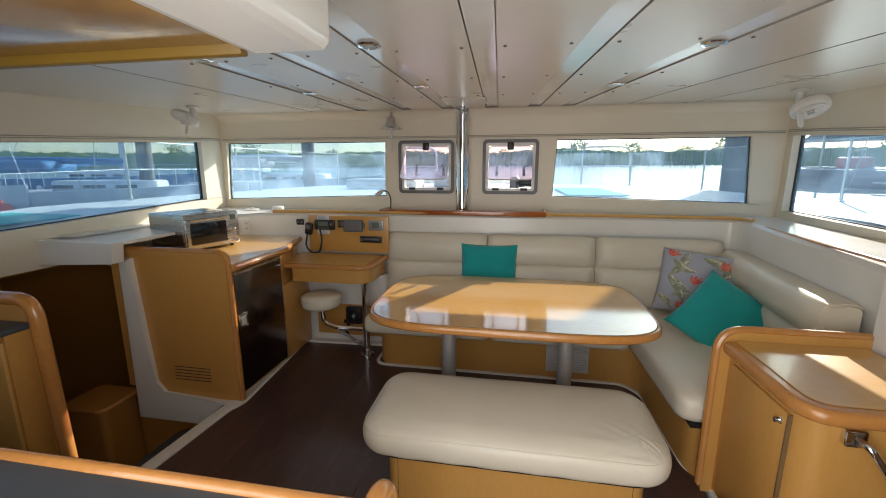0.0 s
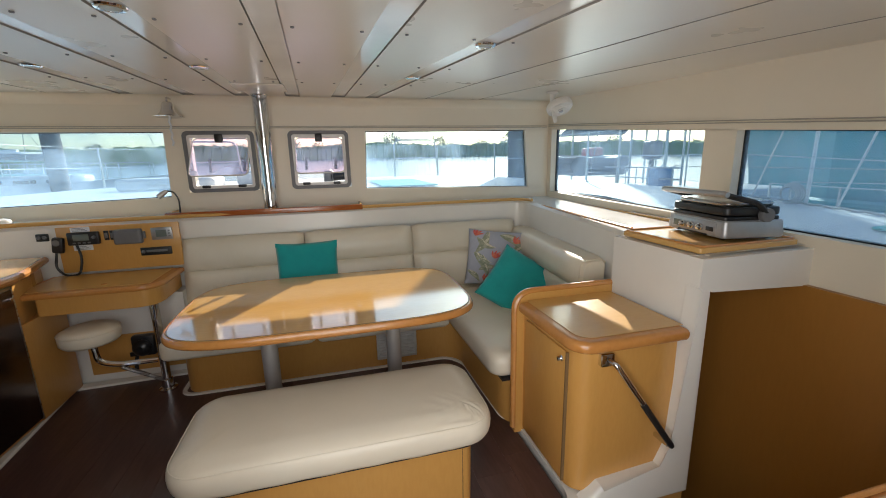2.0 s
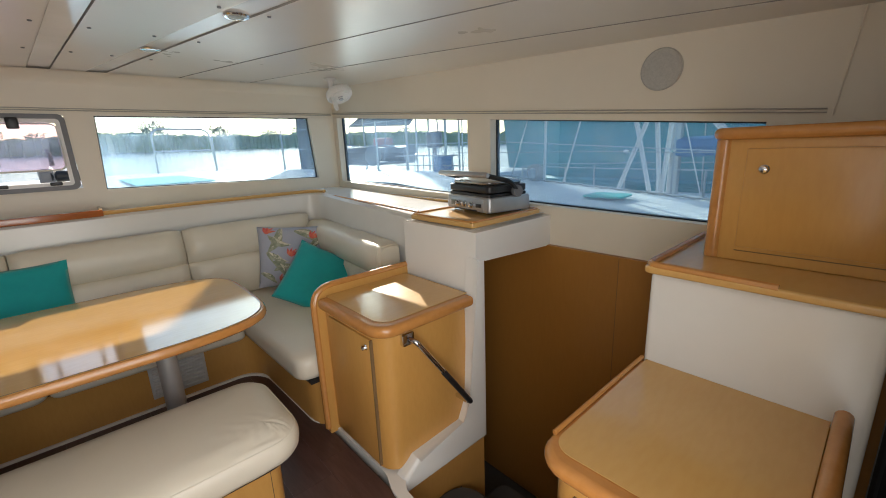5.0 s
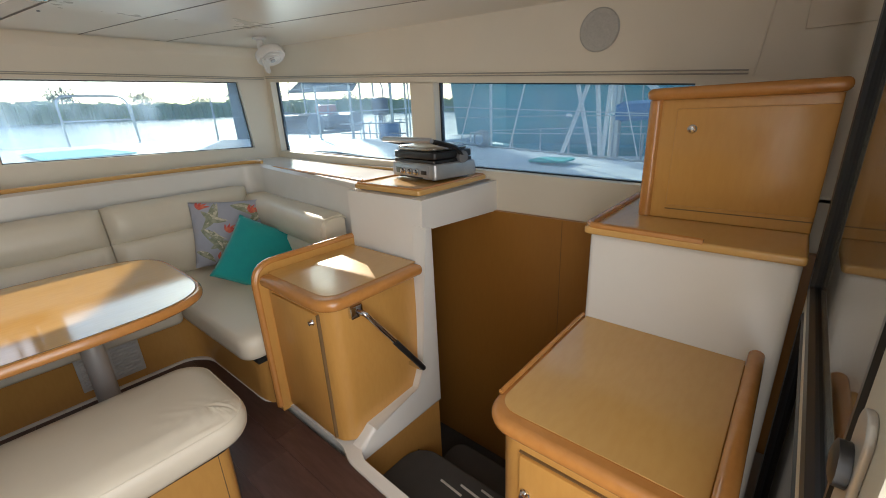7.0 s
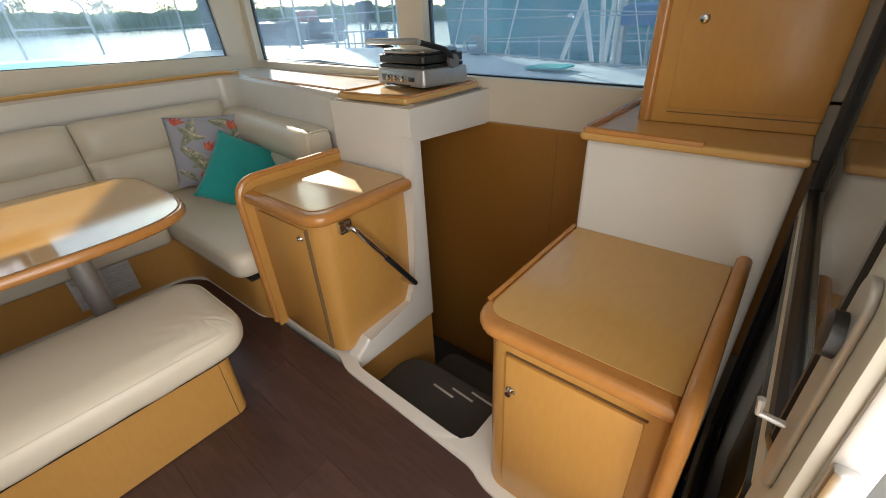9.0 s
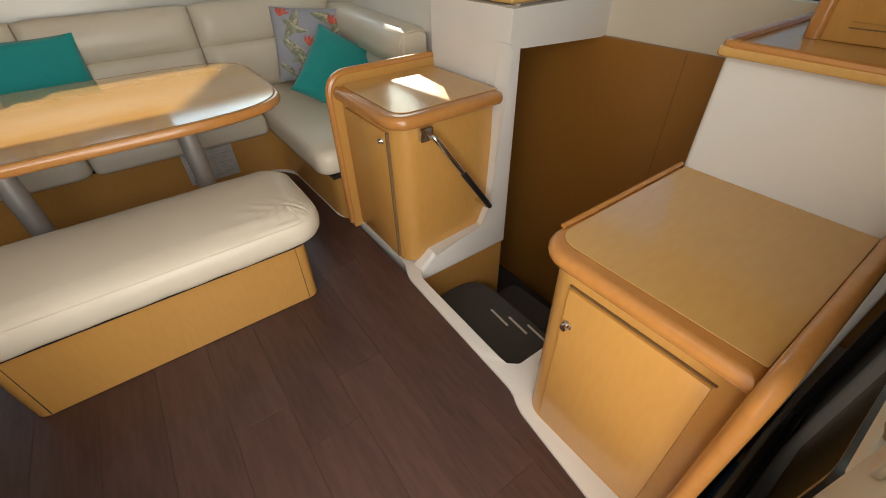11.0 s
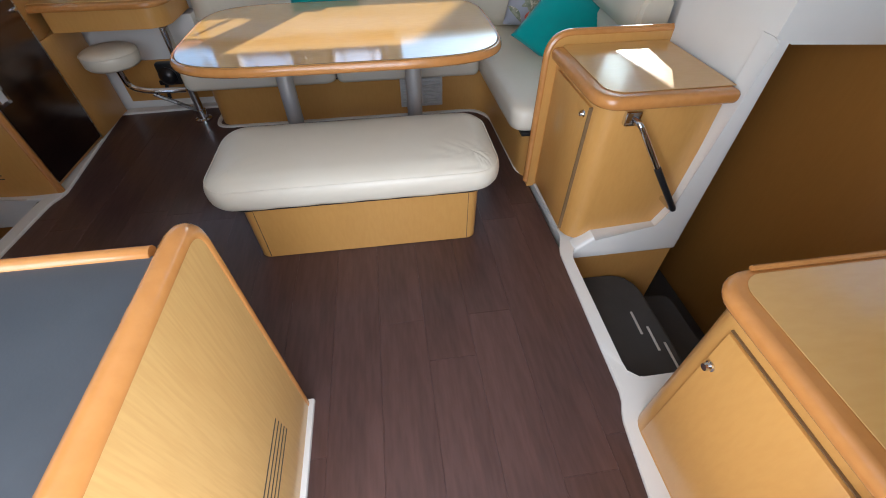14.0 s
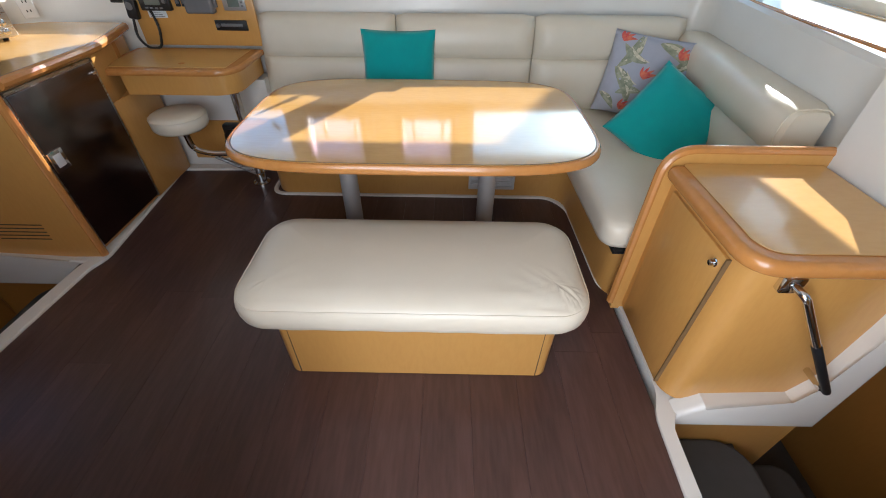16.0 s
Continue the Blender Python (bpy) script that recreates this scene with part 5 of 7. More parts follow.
def nav_console():
    y = 2.80
    t = thing("instrument_console", (-1.15, y, 0.775), "honey wood instrument panel above the chart table", "console")
    part("board", rbox(-0.36, 0.36, -0.012, 0.012, 0.0, 0.31, 0.004), VENEER, t)
    r = thing("radio", (-1.35, y - 0.013, 0.965), "black marine radio with a grey screen", "radio")
    part("body", rbox(-0.09, 0.09, -0.03, 0.0, 0.0, 0.085, 0.008), BLACK, r)
    part("screen", rbox(-0.055, 0.035, -0.032, -0.029, 0.03, 0.072, 0.002), LCD, r, "grey screen")
    for k in range(4):
        part("button", rbox(-0.06 + k * 0.028, -0.042 + k * 0.028, -0.033, -0.029, 0.010, 0.02, 0.002), GREYPLASTIC, r)
    bm = bmesh.new()
    lathe(bm, [(0.011, 0), (0.010, -0.014), (0.003, -0.015)], 12, 'y', (0.065, -0.03, 0.05))
    part("dial", bm, GREYPLASTIC, r)
    h = thing("radio_handset", (-1.505, y - 0.03, 0.90), "black fist microphone hanging on its coiled cord", "handset")
    part("body", moved(rbox(-0.032, 0.032, -0.025, 0.015, 0.02, 0.125, 0.014), pose(0, 0, 0, 0, 8, 0)), BLACK, h)
    part("speaker_disc", moved(slab(-0.02, 0.02, -0.02, 0.02, 0, 0.004, 0.018, 0.002), pose(0.01, -0.025, 0.09, 90, 0, 0)), GREYPLASTIC, h)
    bm = bmesh.new()
    base = bend([(-0.01, 0, 0.03), (-0.03, -0.005, -0.08), (0.02, -0.01, -0.14), (0.10, -0.01, -0.135), (0.125, 0.0, -0.02), (0.10, 0.01, 0.08)], 0.06, 8)
    tube(bm, base, [0.0085 if k % 2 else 0.0065 for k in range(len(base))], 8)
    part("cord", bm, BLACK, h, "black coiled cord")
    for x in (-1.225, -1.19):
        s = thing("rocker_switch", (x, y - 0.013, 0.985), "black rocker switch on the panel", "switch")
        part("plate", rbox(-0.014, 0.014, -0.008, 0.0, 0.0, 0.065, 0.003), BLACK, s)
        part("rocker", rbox(-0.009, 0.009, -0.014, -0.006, 0.015, 0.05, 0.003), GREYPLASTIC, s)
    s = thing("instrument_cover", (-1.09, y - 0.013, 0.955), "grey plastic instrument cover", "instrument")
    part("cover", slab(-0.085, 0.085, -0.05, 0.0, 0.0, 0.10, 0.02, 0.012), GREYPLASTIC, s)
    part("tab", rbox(0.085, 0.10, -0.03, -0.01, 0.03, 0.08, 0.004), GREYPLASTIC, s)
    d = thing("display_panel", (-0.895, y - 0.013, 0.968), "silver panel with a small dark screen", "instrument")
    part("body", rbox(-0.065, 0.065, -0.012, 0.0, 0.0, 0.085, 0.004), SILVERPLASTIC, d)
    part("screen", rbox(-0.035, 0.030, -0.014, -0.011, 0.02, 0.068, 0.002), LCD, d, "dark screen")
    for k in range(3):
        part("button", rbox(0.040, 0.054, -0.015, -0.011, 0.02 + k * 0.018, 0.03 + k * 0.018, 0.002), GREYPLASTIC, d)
    c = thing("car_stereo", (-0.945, y - 0.013, 0.862), "black flush stereo unit in the panel", "stereo")
    part("body", rbox(-0.095, 0.095, -0.012, 0.0, 0.0, 0.055, 0.003), BLACK, c)
    part("slot", rbox(-0.06, 0.07, -0.0145, -0.011, 0.022, 0.038, 0.002), GREYPLASTIC, c)
    bm = bmesh.new()
    lathe(bm, [(0.012, 0), (0.010, -0.014), (0.003, -0.015)], 12, 'y', (-0.077, -0.011, 0.028))
    part("dial", bm, GREYPLASTIC, c)
    for z, hgt in ((1.05, 0.032), (0.925, 0.036)):
        n = thing("paper_note", (-1.37, y - 0.0135, z), "small white printed label on the panel", "label")
        part("sheet", rbox(-0.055, 0.055, -0.001, 0.0, 0.0, hgt, 0.0004, 1), PAPER, n)
        for k in range(3):
            part("text_bar", rbox(-0.045, 0.04 - 0.01 * k, -0.0016, -0.0008, 0.006 + k * 0.009, 0.009 + k * 0.009, 0.0002, 1), GREYPLASTIC, n)
    s = thing("power_socket", (-1.585, 2.795, 1.0), "black round twin power socket on the wall", "socket")
    part("plate", rbox(-0.035, 0.035, -0.014, 0.0, 0.0, 0.05, 0.006), BLACK, s)
    for x in (-0.016, 0.016):
        bm = bmesh.new()
        lathe(bm, [(0.012, 0), (0.012, -0.006), (0.008, -0.008), (0.002, -0.004)], 12, 'y', (x, -0.013, 0.026))
        part("cap", bm, GREYPLASTIC, s)
    s = thing("wall_outlet", (-2.02, 2.66, 0.94), "white double outlet on the coaming", "socket", rz=47)
    part("plate", rbox(-0.035, 0.035, -0.01, 0.004, 0.0, 0.11, 0.004), WHITEPLASTIC, s)
    for z in (0.03, 0.075):
        for x in (-0.008, 0.008):
            part("slot", rbox(x - 0.0025, x + 0.0025, -0.0115, -0.009, z, z + 0.012, 0.0004, 1), BLACK, s)


nav_console()


# ---------------------------------------------------------------- galley
def galley():
    t = thing("galley_counter", (0.0, 0.0, 0.0), "galley counter with a dark grey top and cherry-wood edge", "counter")
    bm = bmesh.new()
    box(bm, -1.45, -0.03, -0.58, 0.10, 0.0, 0.855)
    part("body", bm, VENEER, t)
    part("worktop", slab(-1.48, -0.005, -0.585, 0.128, 0.855, 0.886, 0.01, 0.006), DARKGREY, t, "dark grey laminate worktop")
    bm = bmesh.new()
    tube(bm, [(-1.5, 0.133, 0.884), (-0.02, 0.133, 0.884)], 0.0145, 10)
    part("fiddle", bm, TRIMWOOD, t, "cherry-wood fiddle")
    bm = bmesh.new()
    o = panel_outline([(-0.585, 0.0), (0.245, 0.0), (0.205, 0.885), (-0.585, 0.885)], [0.005, 0.005, 0.05, 0.005], 6)
    loft(bm, [[(x, y, z) for y, z in o] for x in (-0.004, 0.034)])
    e = part("end_panel", bm, VENEER_GAL, t, "honey wood end panel with louvre slots")
    bm = bmesh.new()
    tube(bm, bend([(0.015, -0.585, 0.888), (0.015, 0.203, 0.888), (0.015, 0.243, 0.01)], 0.06, 8), 0.022, 12)
    part("nosing", bm, TRIMWOOD, e, "cherry-wood bull nose")
    for k in range(5):
        bm = bmesh.new()
        box(bm, 0.0335, 0.0355, -0.19, 0.068 + 0.003 * k, 0.316 - 0.025 * k, 0.320 - 0.025 * k)
        part("louvre_slot", bm, DARKGAP, e)
    bm = bmesh.new()
    box(bm, -0.01, 0.052, -0.585, 0.262, -0.01, 0.018)
    bmesh.ops.bevel(bm, geom=list(bm.edges), offset=0.006, segments=2, profile=0.5, affect='EDGES')
    part("kick_trim", bm, GELCOAT, t, "white kick trim")
    u = thing("galley_unit", (-1.80, 0.90, 0.0), "honey wood galley locker with a rounded cherry nose", "cabinet")
    bm = bmesh.new()
    o = panel_outline([(-0.78, 0.0), (0.02, 0.0), (0.0, 0.92), (-0.78, 0.92)], [0.005, 0.005, 0.09, 0.005], 6)
    loft(bm, [[(x, y, z) for x, z in o] for y in (0.0, 0.035)])
    p = part("end_panel", bm, VENEER, u)
    bm = bmesh.new()
    tube(bm, bend([(-0.78, 0.0, 0.92), (0.0, 0.0, 0.92), (0.03, 0.0, 0.01)], 0.09, 8), 0.03, 12)
    part("nosing", bm, TRIMWOOD, p, "thick cherry-wood bull nose")
    bm = bmesh.new()
    box(bm, -0.78, -0.04, -0.10, 0.0, 0.0, 0.79)
    part("body", bm, VENEER, u)
    d = part("door", rbox(-0.60, -0.05, -0.115, -0.10, 0.06, 0.76, 0.003), VENEER_X, u, "pale honey wood door")
    knob(d, (-0.12, -0.115, 0.62), 'y')
    part("worktop", slab(-0.78, -0.03, -0.13, 0.0, 0.79, 0.815, 0.01, 0.005), DARKGREY, u, "dark grey worktop")
    bm = bmesh.new()
    tube(bm, [(-0.78, -0.14, 0.81), (-0.035, -0.14, 0.815)], 0.02, 10)
    part("fiddle", bm, TRIMWOOD, u, "cherry-wood fiddle")
    h = thing("overhead_locker", (-0.30, 0.0, 1.74), "white overhead locker with a glossy wood underside", "locker")
    bm = bmesh.new()
    loft(bm, [[(x, y, z) for x, y in rrect(-0.10, 0.115, -0.59, 0.515, 0.03, i)] for i, z in ((0.04, 0.0), (0.015, 0.006), (0.003, 0.02), (0.0, 0.04), (0.0, 0.24))])
    part("shell", bm, GELCOAT, h, "white moulded shell")
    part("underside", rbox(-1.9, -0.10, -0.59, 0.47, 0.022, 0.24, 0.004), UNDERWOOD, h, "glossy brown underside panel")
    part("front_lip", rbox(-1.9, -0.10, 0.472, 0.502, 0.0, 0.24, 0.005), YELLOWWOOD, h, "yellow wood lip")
    part("recess_bar", rbox(0.112, 0.119, 0.22, 0.38, 0.10, 0.115, 0.003), WHITEPLASTIC, h, "slim moulded recess")


VENEER_GAL = material("honey_maple_end_panel", (0.60, 0.365, 0.125), 0.32, color2=(0.57, 0.34, 0.112), scale=2.0, stretch=(1, 1.4, 0.08),
                      bump=0.05, bump_scale=90, fine=(0.93, 0.90, 0.86), coat=0.2)
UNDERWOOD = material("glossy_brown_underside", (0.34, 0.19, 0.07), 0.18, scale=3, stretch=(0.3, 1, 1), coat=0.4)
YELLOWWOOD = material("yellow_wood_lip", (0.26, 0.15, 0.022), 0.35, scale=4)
galley()

# ---------------------------------------------------------------- fittings on walls, shelf and ceiling
t = thing("wooden_tray", (-0.90, 2.925, 1.098), "varnished mahogany tray board round the mast post", "tray")
part("board", rbox(0.0, 1.39, 0.01, 0.265, 0.0, 0.012, 0.003), REDWOOD, t)
part("front_lip", rbox(-0.01, 1.40, -0.010, 0.012, -0.006, 0.036, 0.006), REDWOOD, t)
for x in (-0.012, 1.382):
    part("end_lip", rbox(x, x + 0.018, 0.012, 0.265, 0.0, 0.036, 0.005), VENEER_X, t)
t = thing("mast_post", (-0.205, 3.06, 1.11), "polished stainless mast support post", "post")
bm = bmesh.new()
lathe(bm, [(0.066, 0.0), (0.066, 0.006), (0.056, 0.010), (0.0545, 0.012), (0.0545, 0.862), (0.063, 0.866), (0.063, 0.875)], 36, 'z')
part("tube", bm, CHROME, t)
for k in range(4):
    bm = bmesh.new()
    a = k * math.pi / 2 + 0.6
    lathe(bm, [(0.006, 0.006), (0.005, 0.0105), (0.001, 0.011)], 8, 'z', (0.0605 * math.cos(a), 0.0605 * math.sin(a), 0))
    part("bolt", bm, CHROME, t)


def downlight(x, y):
    t = thing("ceiling_light", (x, y, zc(x, y) + 0.004), "small round chrome downlight in the ceiling strip", "lamp", "ceiling lights")
    bm = bmesh.new()
    lathe(bm, [(0.030, 0.0), (0.044, 0.0), (0.046, -0.003), (0.042, -0.008), (0.031, -0.009), (0.029, -0.005)], 24, 'z')
    part("ring", bm, CHROME, t, "chrome ring")
    bm = bmesh.new()
    lathe(bm, [(0.029, -0.004), (0.028, -0.009), (0.015, -0.012), (0.002, -0.0125)], 20, 'z')
    part("lens", bm, LENS, t, "frosted lens")


LENS = material("frosted_lens", (0.45, 0.52, 0.52), 0.2, scale=20)
for x, y in ((-0.33, 1.157), (-0.336, 2.07), (0.955, 1.33), (0.802, 2.18), (-1.09, 2.14), (-1.095, 1.20)):
    downlight(x, y)
t = thing("ceiling_hatch", (-0.14, 2.66, zc(-0.14, 2.66) - 0.006), "flat white access cover in the ceiling", "cover")
part("plate", rbox(-0.16, 0.16, -0.13, 0.14, -0.003, 0.003, 0.002), CEIL, t)


def cabin_fan(x, y, z, rz):
    t = thing("cabin_fan", (x, y, z), "small white caged fan hung under the ceiling", "fan", "cabin fans", rz=rz)
    bm = bmesh.new()
    lathe(bm, [(0.045, zc(x, y) - z), (0.045, zc(x, y) - z - 0.012), (0.022, zc(x, y) - z - 0.02), (0.02, 0.03), (0.02, 0.0)], 16, 'z', (0, 0.06, 0))
    part("mount", bm, WHITEPLASTIC, t, "round white mount")
    tilt = pose(0, 0, 0, -24, 12, 0)
    bm = bmesh.new()
    lathe(bm, [(0.03, 0.055), (0.06, 0.05), (0.092, 0.03), (0.098, 0.012), (0.096, -0.012), (0.09, -0.02)], 28, 'z')
    h = part("housing", moved(bm, tilt), WHITEPLASTIC, t, "white drum housing")
    for r in (0.02, 0.04, 0.06, 0.08):
        bm = bmesh.new()
        tube(bm, [(r * math.cos(a * math.pi / 12), r * math.sin(a * math.pi / 12), -0.026 - 0.010 * (1 - r / 0.09)) for a in range(25)], 0.003, 5)
        part("guard_ring", moved(bm, tilt), WHITEPLASTIC, h)
    bm = bmesh.new()
    lathe(bm, [(0.0, -0.045), (0.016, -0.042), (0.018, -0.02), (0.014, 0.02)], 14, 'z')
    part("hub", moved(bm, tilt), SILVERPLASTIC, h)
    for k in range(3):
        bm = bmesh.new()
        a = k * 2.094
        rows = []
        for i in range(5):
            r = 0.016 + 0.066 * i / 4
            w = 0.020 + 0.018 * i / 4
            rows.append([bm.verts.new((r * math.cos(a) - c * w * math.sin(a), r * math.sin(a) + c * w * math.cos(a), -0.004 + c * 0.012)) for c in (-1, 0, 1)])
        for p, q in zip(rows, rows[1:]):
            for c in (0, 1):
                bm.faces.new([p[c], p[c + 1], q[c + 1], q[c]])
        bmesh.ops.solidify(bm, geom=list(bm.faces), thickness=0.002)
        part("blade", moved(bm, tilt), GREYPLASTIC, h)
    bm = bmesh.new()
    lathe(bm, [(0.012, 0), (0.016, 0.01), (0.012, 0.028), (0.004, 0.03)], 12, 'x', (0.09, 0.0, 0.0))
    part("knob", bm, WHITEPLASTIC, t)
    part("clip", moved(slab(-0.035, 0.035, -0.06, 0.06, -0.004, 0.004, [0.03, 0.03, 0.01, 0.01], 0.003), pose(-0.045, 0.02, -0.055, 80, 0, 0)), WHITEPLASTIC, t, "white clip plate")
    return t


cabin_fan(1.985, 2.47, 1.838, 35)
cabin_fan(-2.28, 2.42, 1.855, -35)

t = thing("ship_bell", (-0.84, 3.10, 1.82), "small chrome ship's bell with a rope lanyard", "bell")
bm = bmesh.new()
lathe(bm, [(0.020, 0.105), (0.032, 0.10), (0.040, 0.08), (0.045, 0.05), (0.056, 0.028), (0.080, 0.009), (0.102, 0.0), (0.098, -0.002), (0.05, 0.018)], 28, 'z')
part("bell_body", bm, CHROME, t, "chrome bell")
bm = bmesh.new()
tube(bm, bend([(0, 0, 0.10), (0, 0, 0.135), (0, 0.10, 0.135)], 0.02), 0.007, 8)
part("bracket", bm, CHROME, t, "chrome bracket")
bm = bmesh.new()
pts = [(0.004 * math.sin(k * 1.3), 0, 0.01 - 0.012 * k) for k in range(19)]
tube(bm, pts, [0.006 if k % 2 else 0.0085 for k in range(19)], 7)
part("lanyard", bm, PAPER, t, "white knotted lanyard")

t = thing("reading_lamp", (-0.83, 2.99, 1.10), "black gooseneck reading lamp on the shelf", "lamp")
bm = bmesh.new()
lathe(bm, [(0.02, 0.0), (0.02, 0.008), (0.008, 0.012)], 14, 'z')
part("base", bm, BLACK, t)
bm = bmesh.new()
tube(bm, bend([(0, 0, 0.01), (0.005, 0, 0.13), (-0.02, -0.01, 0.185), (-0.06, -0.02, 0.19)], 0.05), 0.006, 8)
part("gooseneck", bm, BLACK, t)
bm = bmesh.new()
tube(bm, [(-0.055, -0.02, 0.192), (-0.075, -0.024, 0.180), (-0.115, -0.03, 0.150)], [0.010, 0.017, 0.020], 12)
part("lamp_head", bm, ALU, t, "metal lamp head")

t = thing("dome_sensor", (-1.93, 3.02, 1.095), "white round dome on the shelf", "sensor")
bm = bmesh.new()
lathe(bm, [(0.055, 0.0), (0.055, 0.022), (0.048, 0.036), (0.03, 0.043), (0.004, 0.045)], 24, 'z')
part("dome", bm, WHITEPLASTIC, t)
for x, y in ((-2.20, 3.02), (1.42, 3.06)):
    t = thing("vent_disc", (x, y, 1.096), "flat white disc vent on the shelf", "vent")
    bm = bmesh.new()
    lathe(bm, [(0.075, 0.0), (0.075, 0.006), (0.06, 0.012), (0.02, 0.014), (0.003, 0.014)], 28, 'z')
    part("disc", bm, WHITEPLASTIC, t)
    bm = bmesh.new()
    lathe(bm, [(0.02, 0.013), (0.018, 0.022), (0.004, 0.023)], 16, 'z')
    part("knob", bm, WHITEPLASTIC, t)

SPEAKERGREY = material("grey_mesh", (0.54, 0.52, 0.47), 0.6, scale=90, bump=0.4, bump_scale=900, fine=(0.8, 0.8, 0.8))
t = thing("loudspeaker", (XS - 0.002, 0.32, 1.715), "round grey flush loudspeaker in the side wall", "loudspeaker")
bm = bmesh.new()
lathe(bm, [(0.083, 0.0), (0.084, -0.006), (0.079, -0.011), (0.076, -0.010)], 36, 'x')
part("rim", bm, SPEAKERGREY, t, "slim rim")
bm = bmesh.new()
lathe(bm, [(0.077, -0.006), (0.06, -0.0115), (0.03, -0.0135), (0.002, -0.014)], 36, 'x')
part("grille", bm, SPEAKERGREY, t, "grey mesh grille")
bm = bmesh.new()
tube(bm, [(XS - 0.003, -0.235, 1.49), (XS - 0.003, -0.275, 1.86)], 0.003, 6)
setting("liner_seam_trim", bm, LINER, "fine edge of the wall lining", "trim")
t = thing("access_cover", (XS - 0.002, -0.48, 1.62), "flat cream access cover in the wall lining", "cover")
part("plate", rbox(-0.006, 0.0, -0.10, 0.13, 0.0, 0.25, 0.004), LINER, t)


def griddle():
    t = thing("contact_grill", (1.955, 1.150, 1.086), "silver and black countertop contact grill with its lid ajar", "grill", rz=-100)
    W_, D_ = 0.40, 0.30
    bm = bmesh.new()
    loft(bm, [[(x, y, z) for x, y in rrect(-W_ / 2, W_ / 2, 0, D_, 0.03, i)] for i, z in ((0.012, 0.008), (0.002, 0.012), (0.0, 0.03), (0.006, 0.082), (0.012, 0.088))])
    part("base", bm, SILVERPLASTIC, t, "silver base")
    part("control_panel", moved(rbox(-0.15, 0.15, -0.004, 0.003, 0.018, 0.075, 0.003), pose(0, 0.0, 0, -4, 0, 0)), SILVERPLASTIC, t)
    for x in (-0.06, 0.0, 0.06):
        bm = bmesh.new()
        lathe(bm, [(0.017, 0.0), (0.017, -0.008), (0.013, -0.010), (0.012, -0.020), (0.003, -0.021)], 16, 'y', (x, -0.003, 0.045))
        part("dial", bm, CHROME, t, "chrome dial")
    part("display", rbox(-0.135, -0.085, -0.0065, -0.003, 0.030, 0.06, 0.002), LCD, t)
    part("badge", rbox(0.095, 0.14, -0.006, -0.003, 0.034, 0.054, 0.002), BLACK, t)
    part("lower_plate", slab(-W_ / 2 + 0.018, W_ / 2 - 0.018, 0.012, D_ - 0.02, 0.086, 0.104, 0.02, 0.004), BLACK, t, "black ridged plate")
    lid = part("lid", slab(-W_ / 2 + 0.014, W_ / 2 - 0.014, 0.012, D_ - 0.02, 0.108, 0.145, 0.03, 0.008), BLACK, t, "black lid rim")
    part("lid_cover", slab(-W_ / 2 + 0.03, W_ / 2 - 0.03, 0.022, D_ - 0.03, 0.143, 0.172, 0.045, 0.022), STEEL, lid, "brushed steel cover")
    part("drip_slot", rbox(-0.10, 0.10, -0.004, 0.006, 0.012, 0.018, 0.001), BLACK, t)
    for s in (-1, 1):
        bm = bmesh.new()
        tube(bm, bend([(s * (W_ / 2 + 0.006), D_ * 0.62, 0.115), (s * (W_ / 2 + 0.012), D_ * 0.45, 0.165), (s * (W_ / 2 + 0.006), -0.02, 0.205)], 0.08), 0.0125, 8)
        part("lid_arm", bm, BLACK, lid, "black lid arm")
        bm = bmesh.new()
        lathe(bm, [(0.030, -0.012), (0.032, 0.0), (0.030, 0.012), (0.01, 0.015)], 18, 'x', (s * (W_ / 2 + 0.004), D_ * 0.62, 0.112))
        part("hinge", bm, GREYPLASTIC, lid, "grey hinge boss")
    bm = bmesh.new()
    tube(bm, [(-W_ / 2 - 0.02, -0.02, 0.205), (-W_ / 2, -0.022, 0.207), (W_ / 2, -0.022, 0.207), (W_ / 2 + 0.02, -0.02, 0.205)], [0.012, 0.0145, 0.0145, 0.012], 10)
    part("handle", bm, SILVERPLASTIC, lid, "silver bar handle")
    for x in (-0.15, 0.15):
        for y in (0.04, 0.25):
            bm = bmesh.new()
            lathe(bm, [(0.012, 0.0), (0.014, 0.012)], 10, 'z', (x, y, 0))
            part("foot", bm, RUBBER, t)
    bm = bmesh.new()
    tube(bm, bend([(0.12, D_, 0.05), (0.13, D_ + 0.05, 0.02), (0.06, D_ + 0.06, 0.008), (-0.08, D_ + 0.05, 0.006)], 0.04), 0.004, 6)
    part("power_cord", bm, BLACK, t, "black power cord")


griddle()

# ---------------------------------------------------------------- outside: deck, rails, water, bank, other boats
TILT = math.tan(radians(1.9))


def wz(y, z=0.0):
    """Height over the water, which lies at a slight angle to the trimmed boat."""
    return -0.95 + TILT * y + z


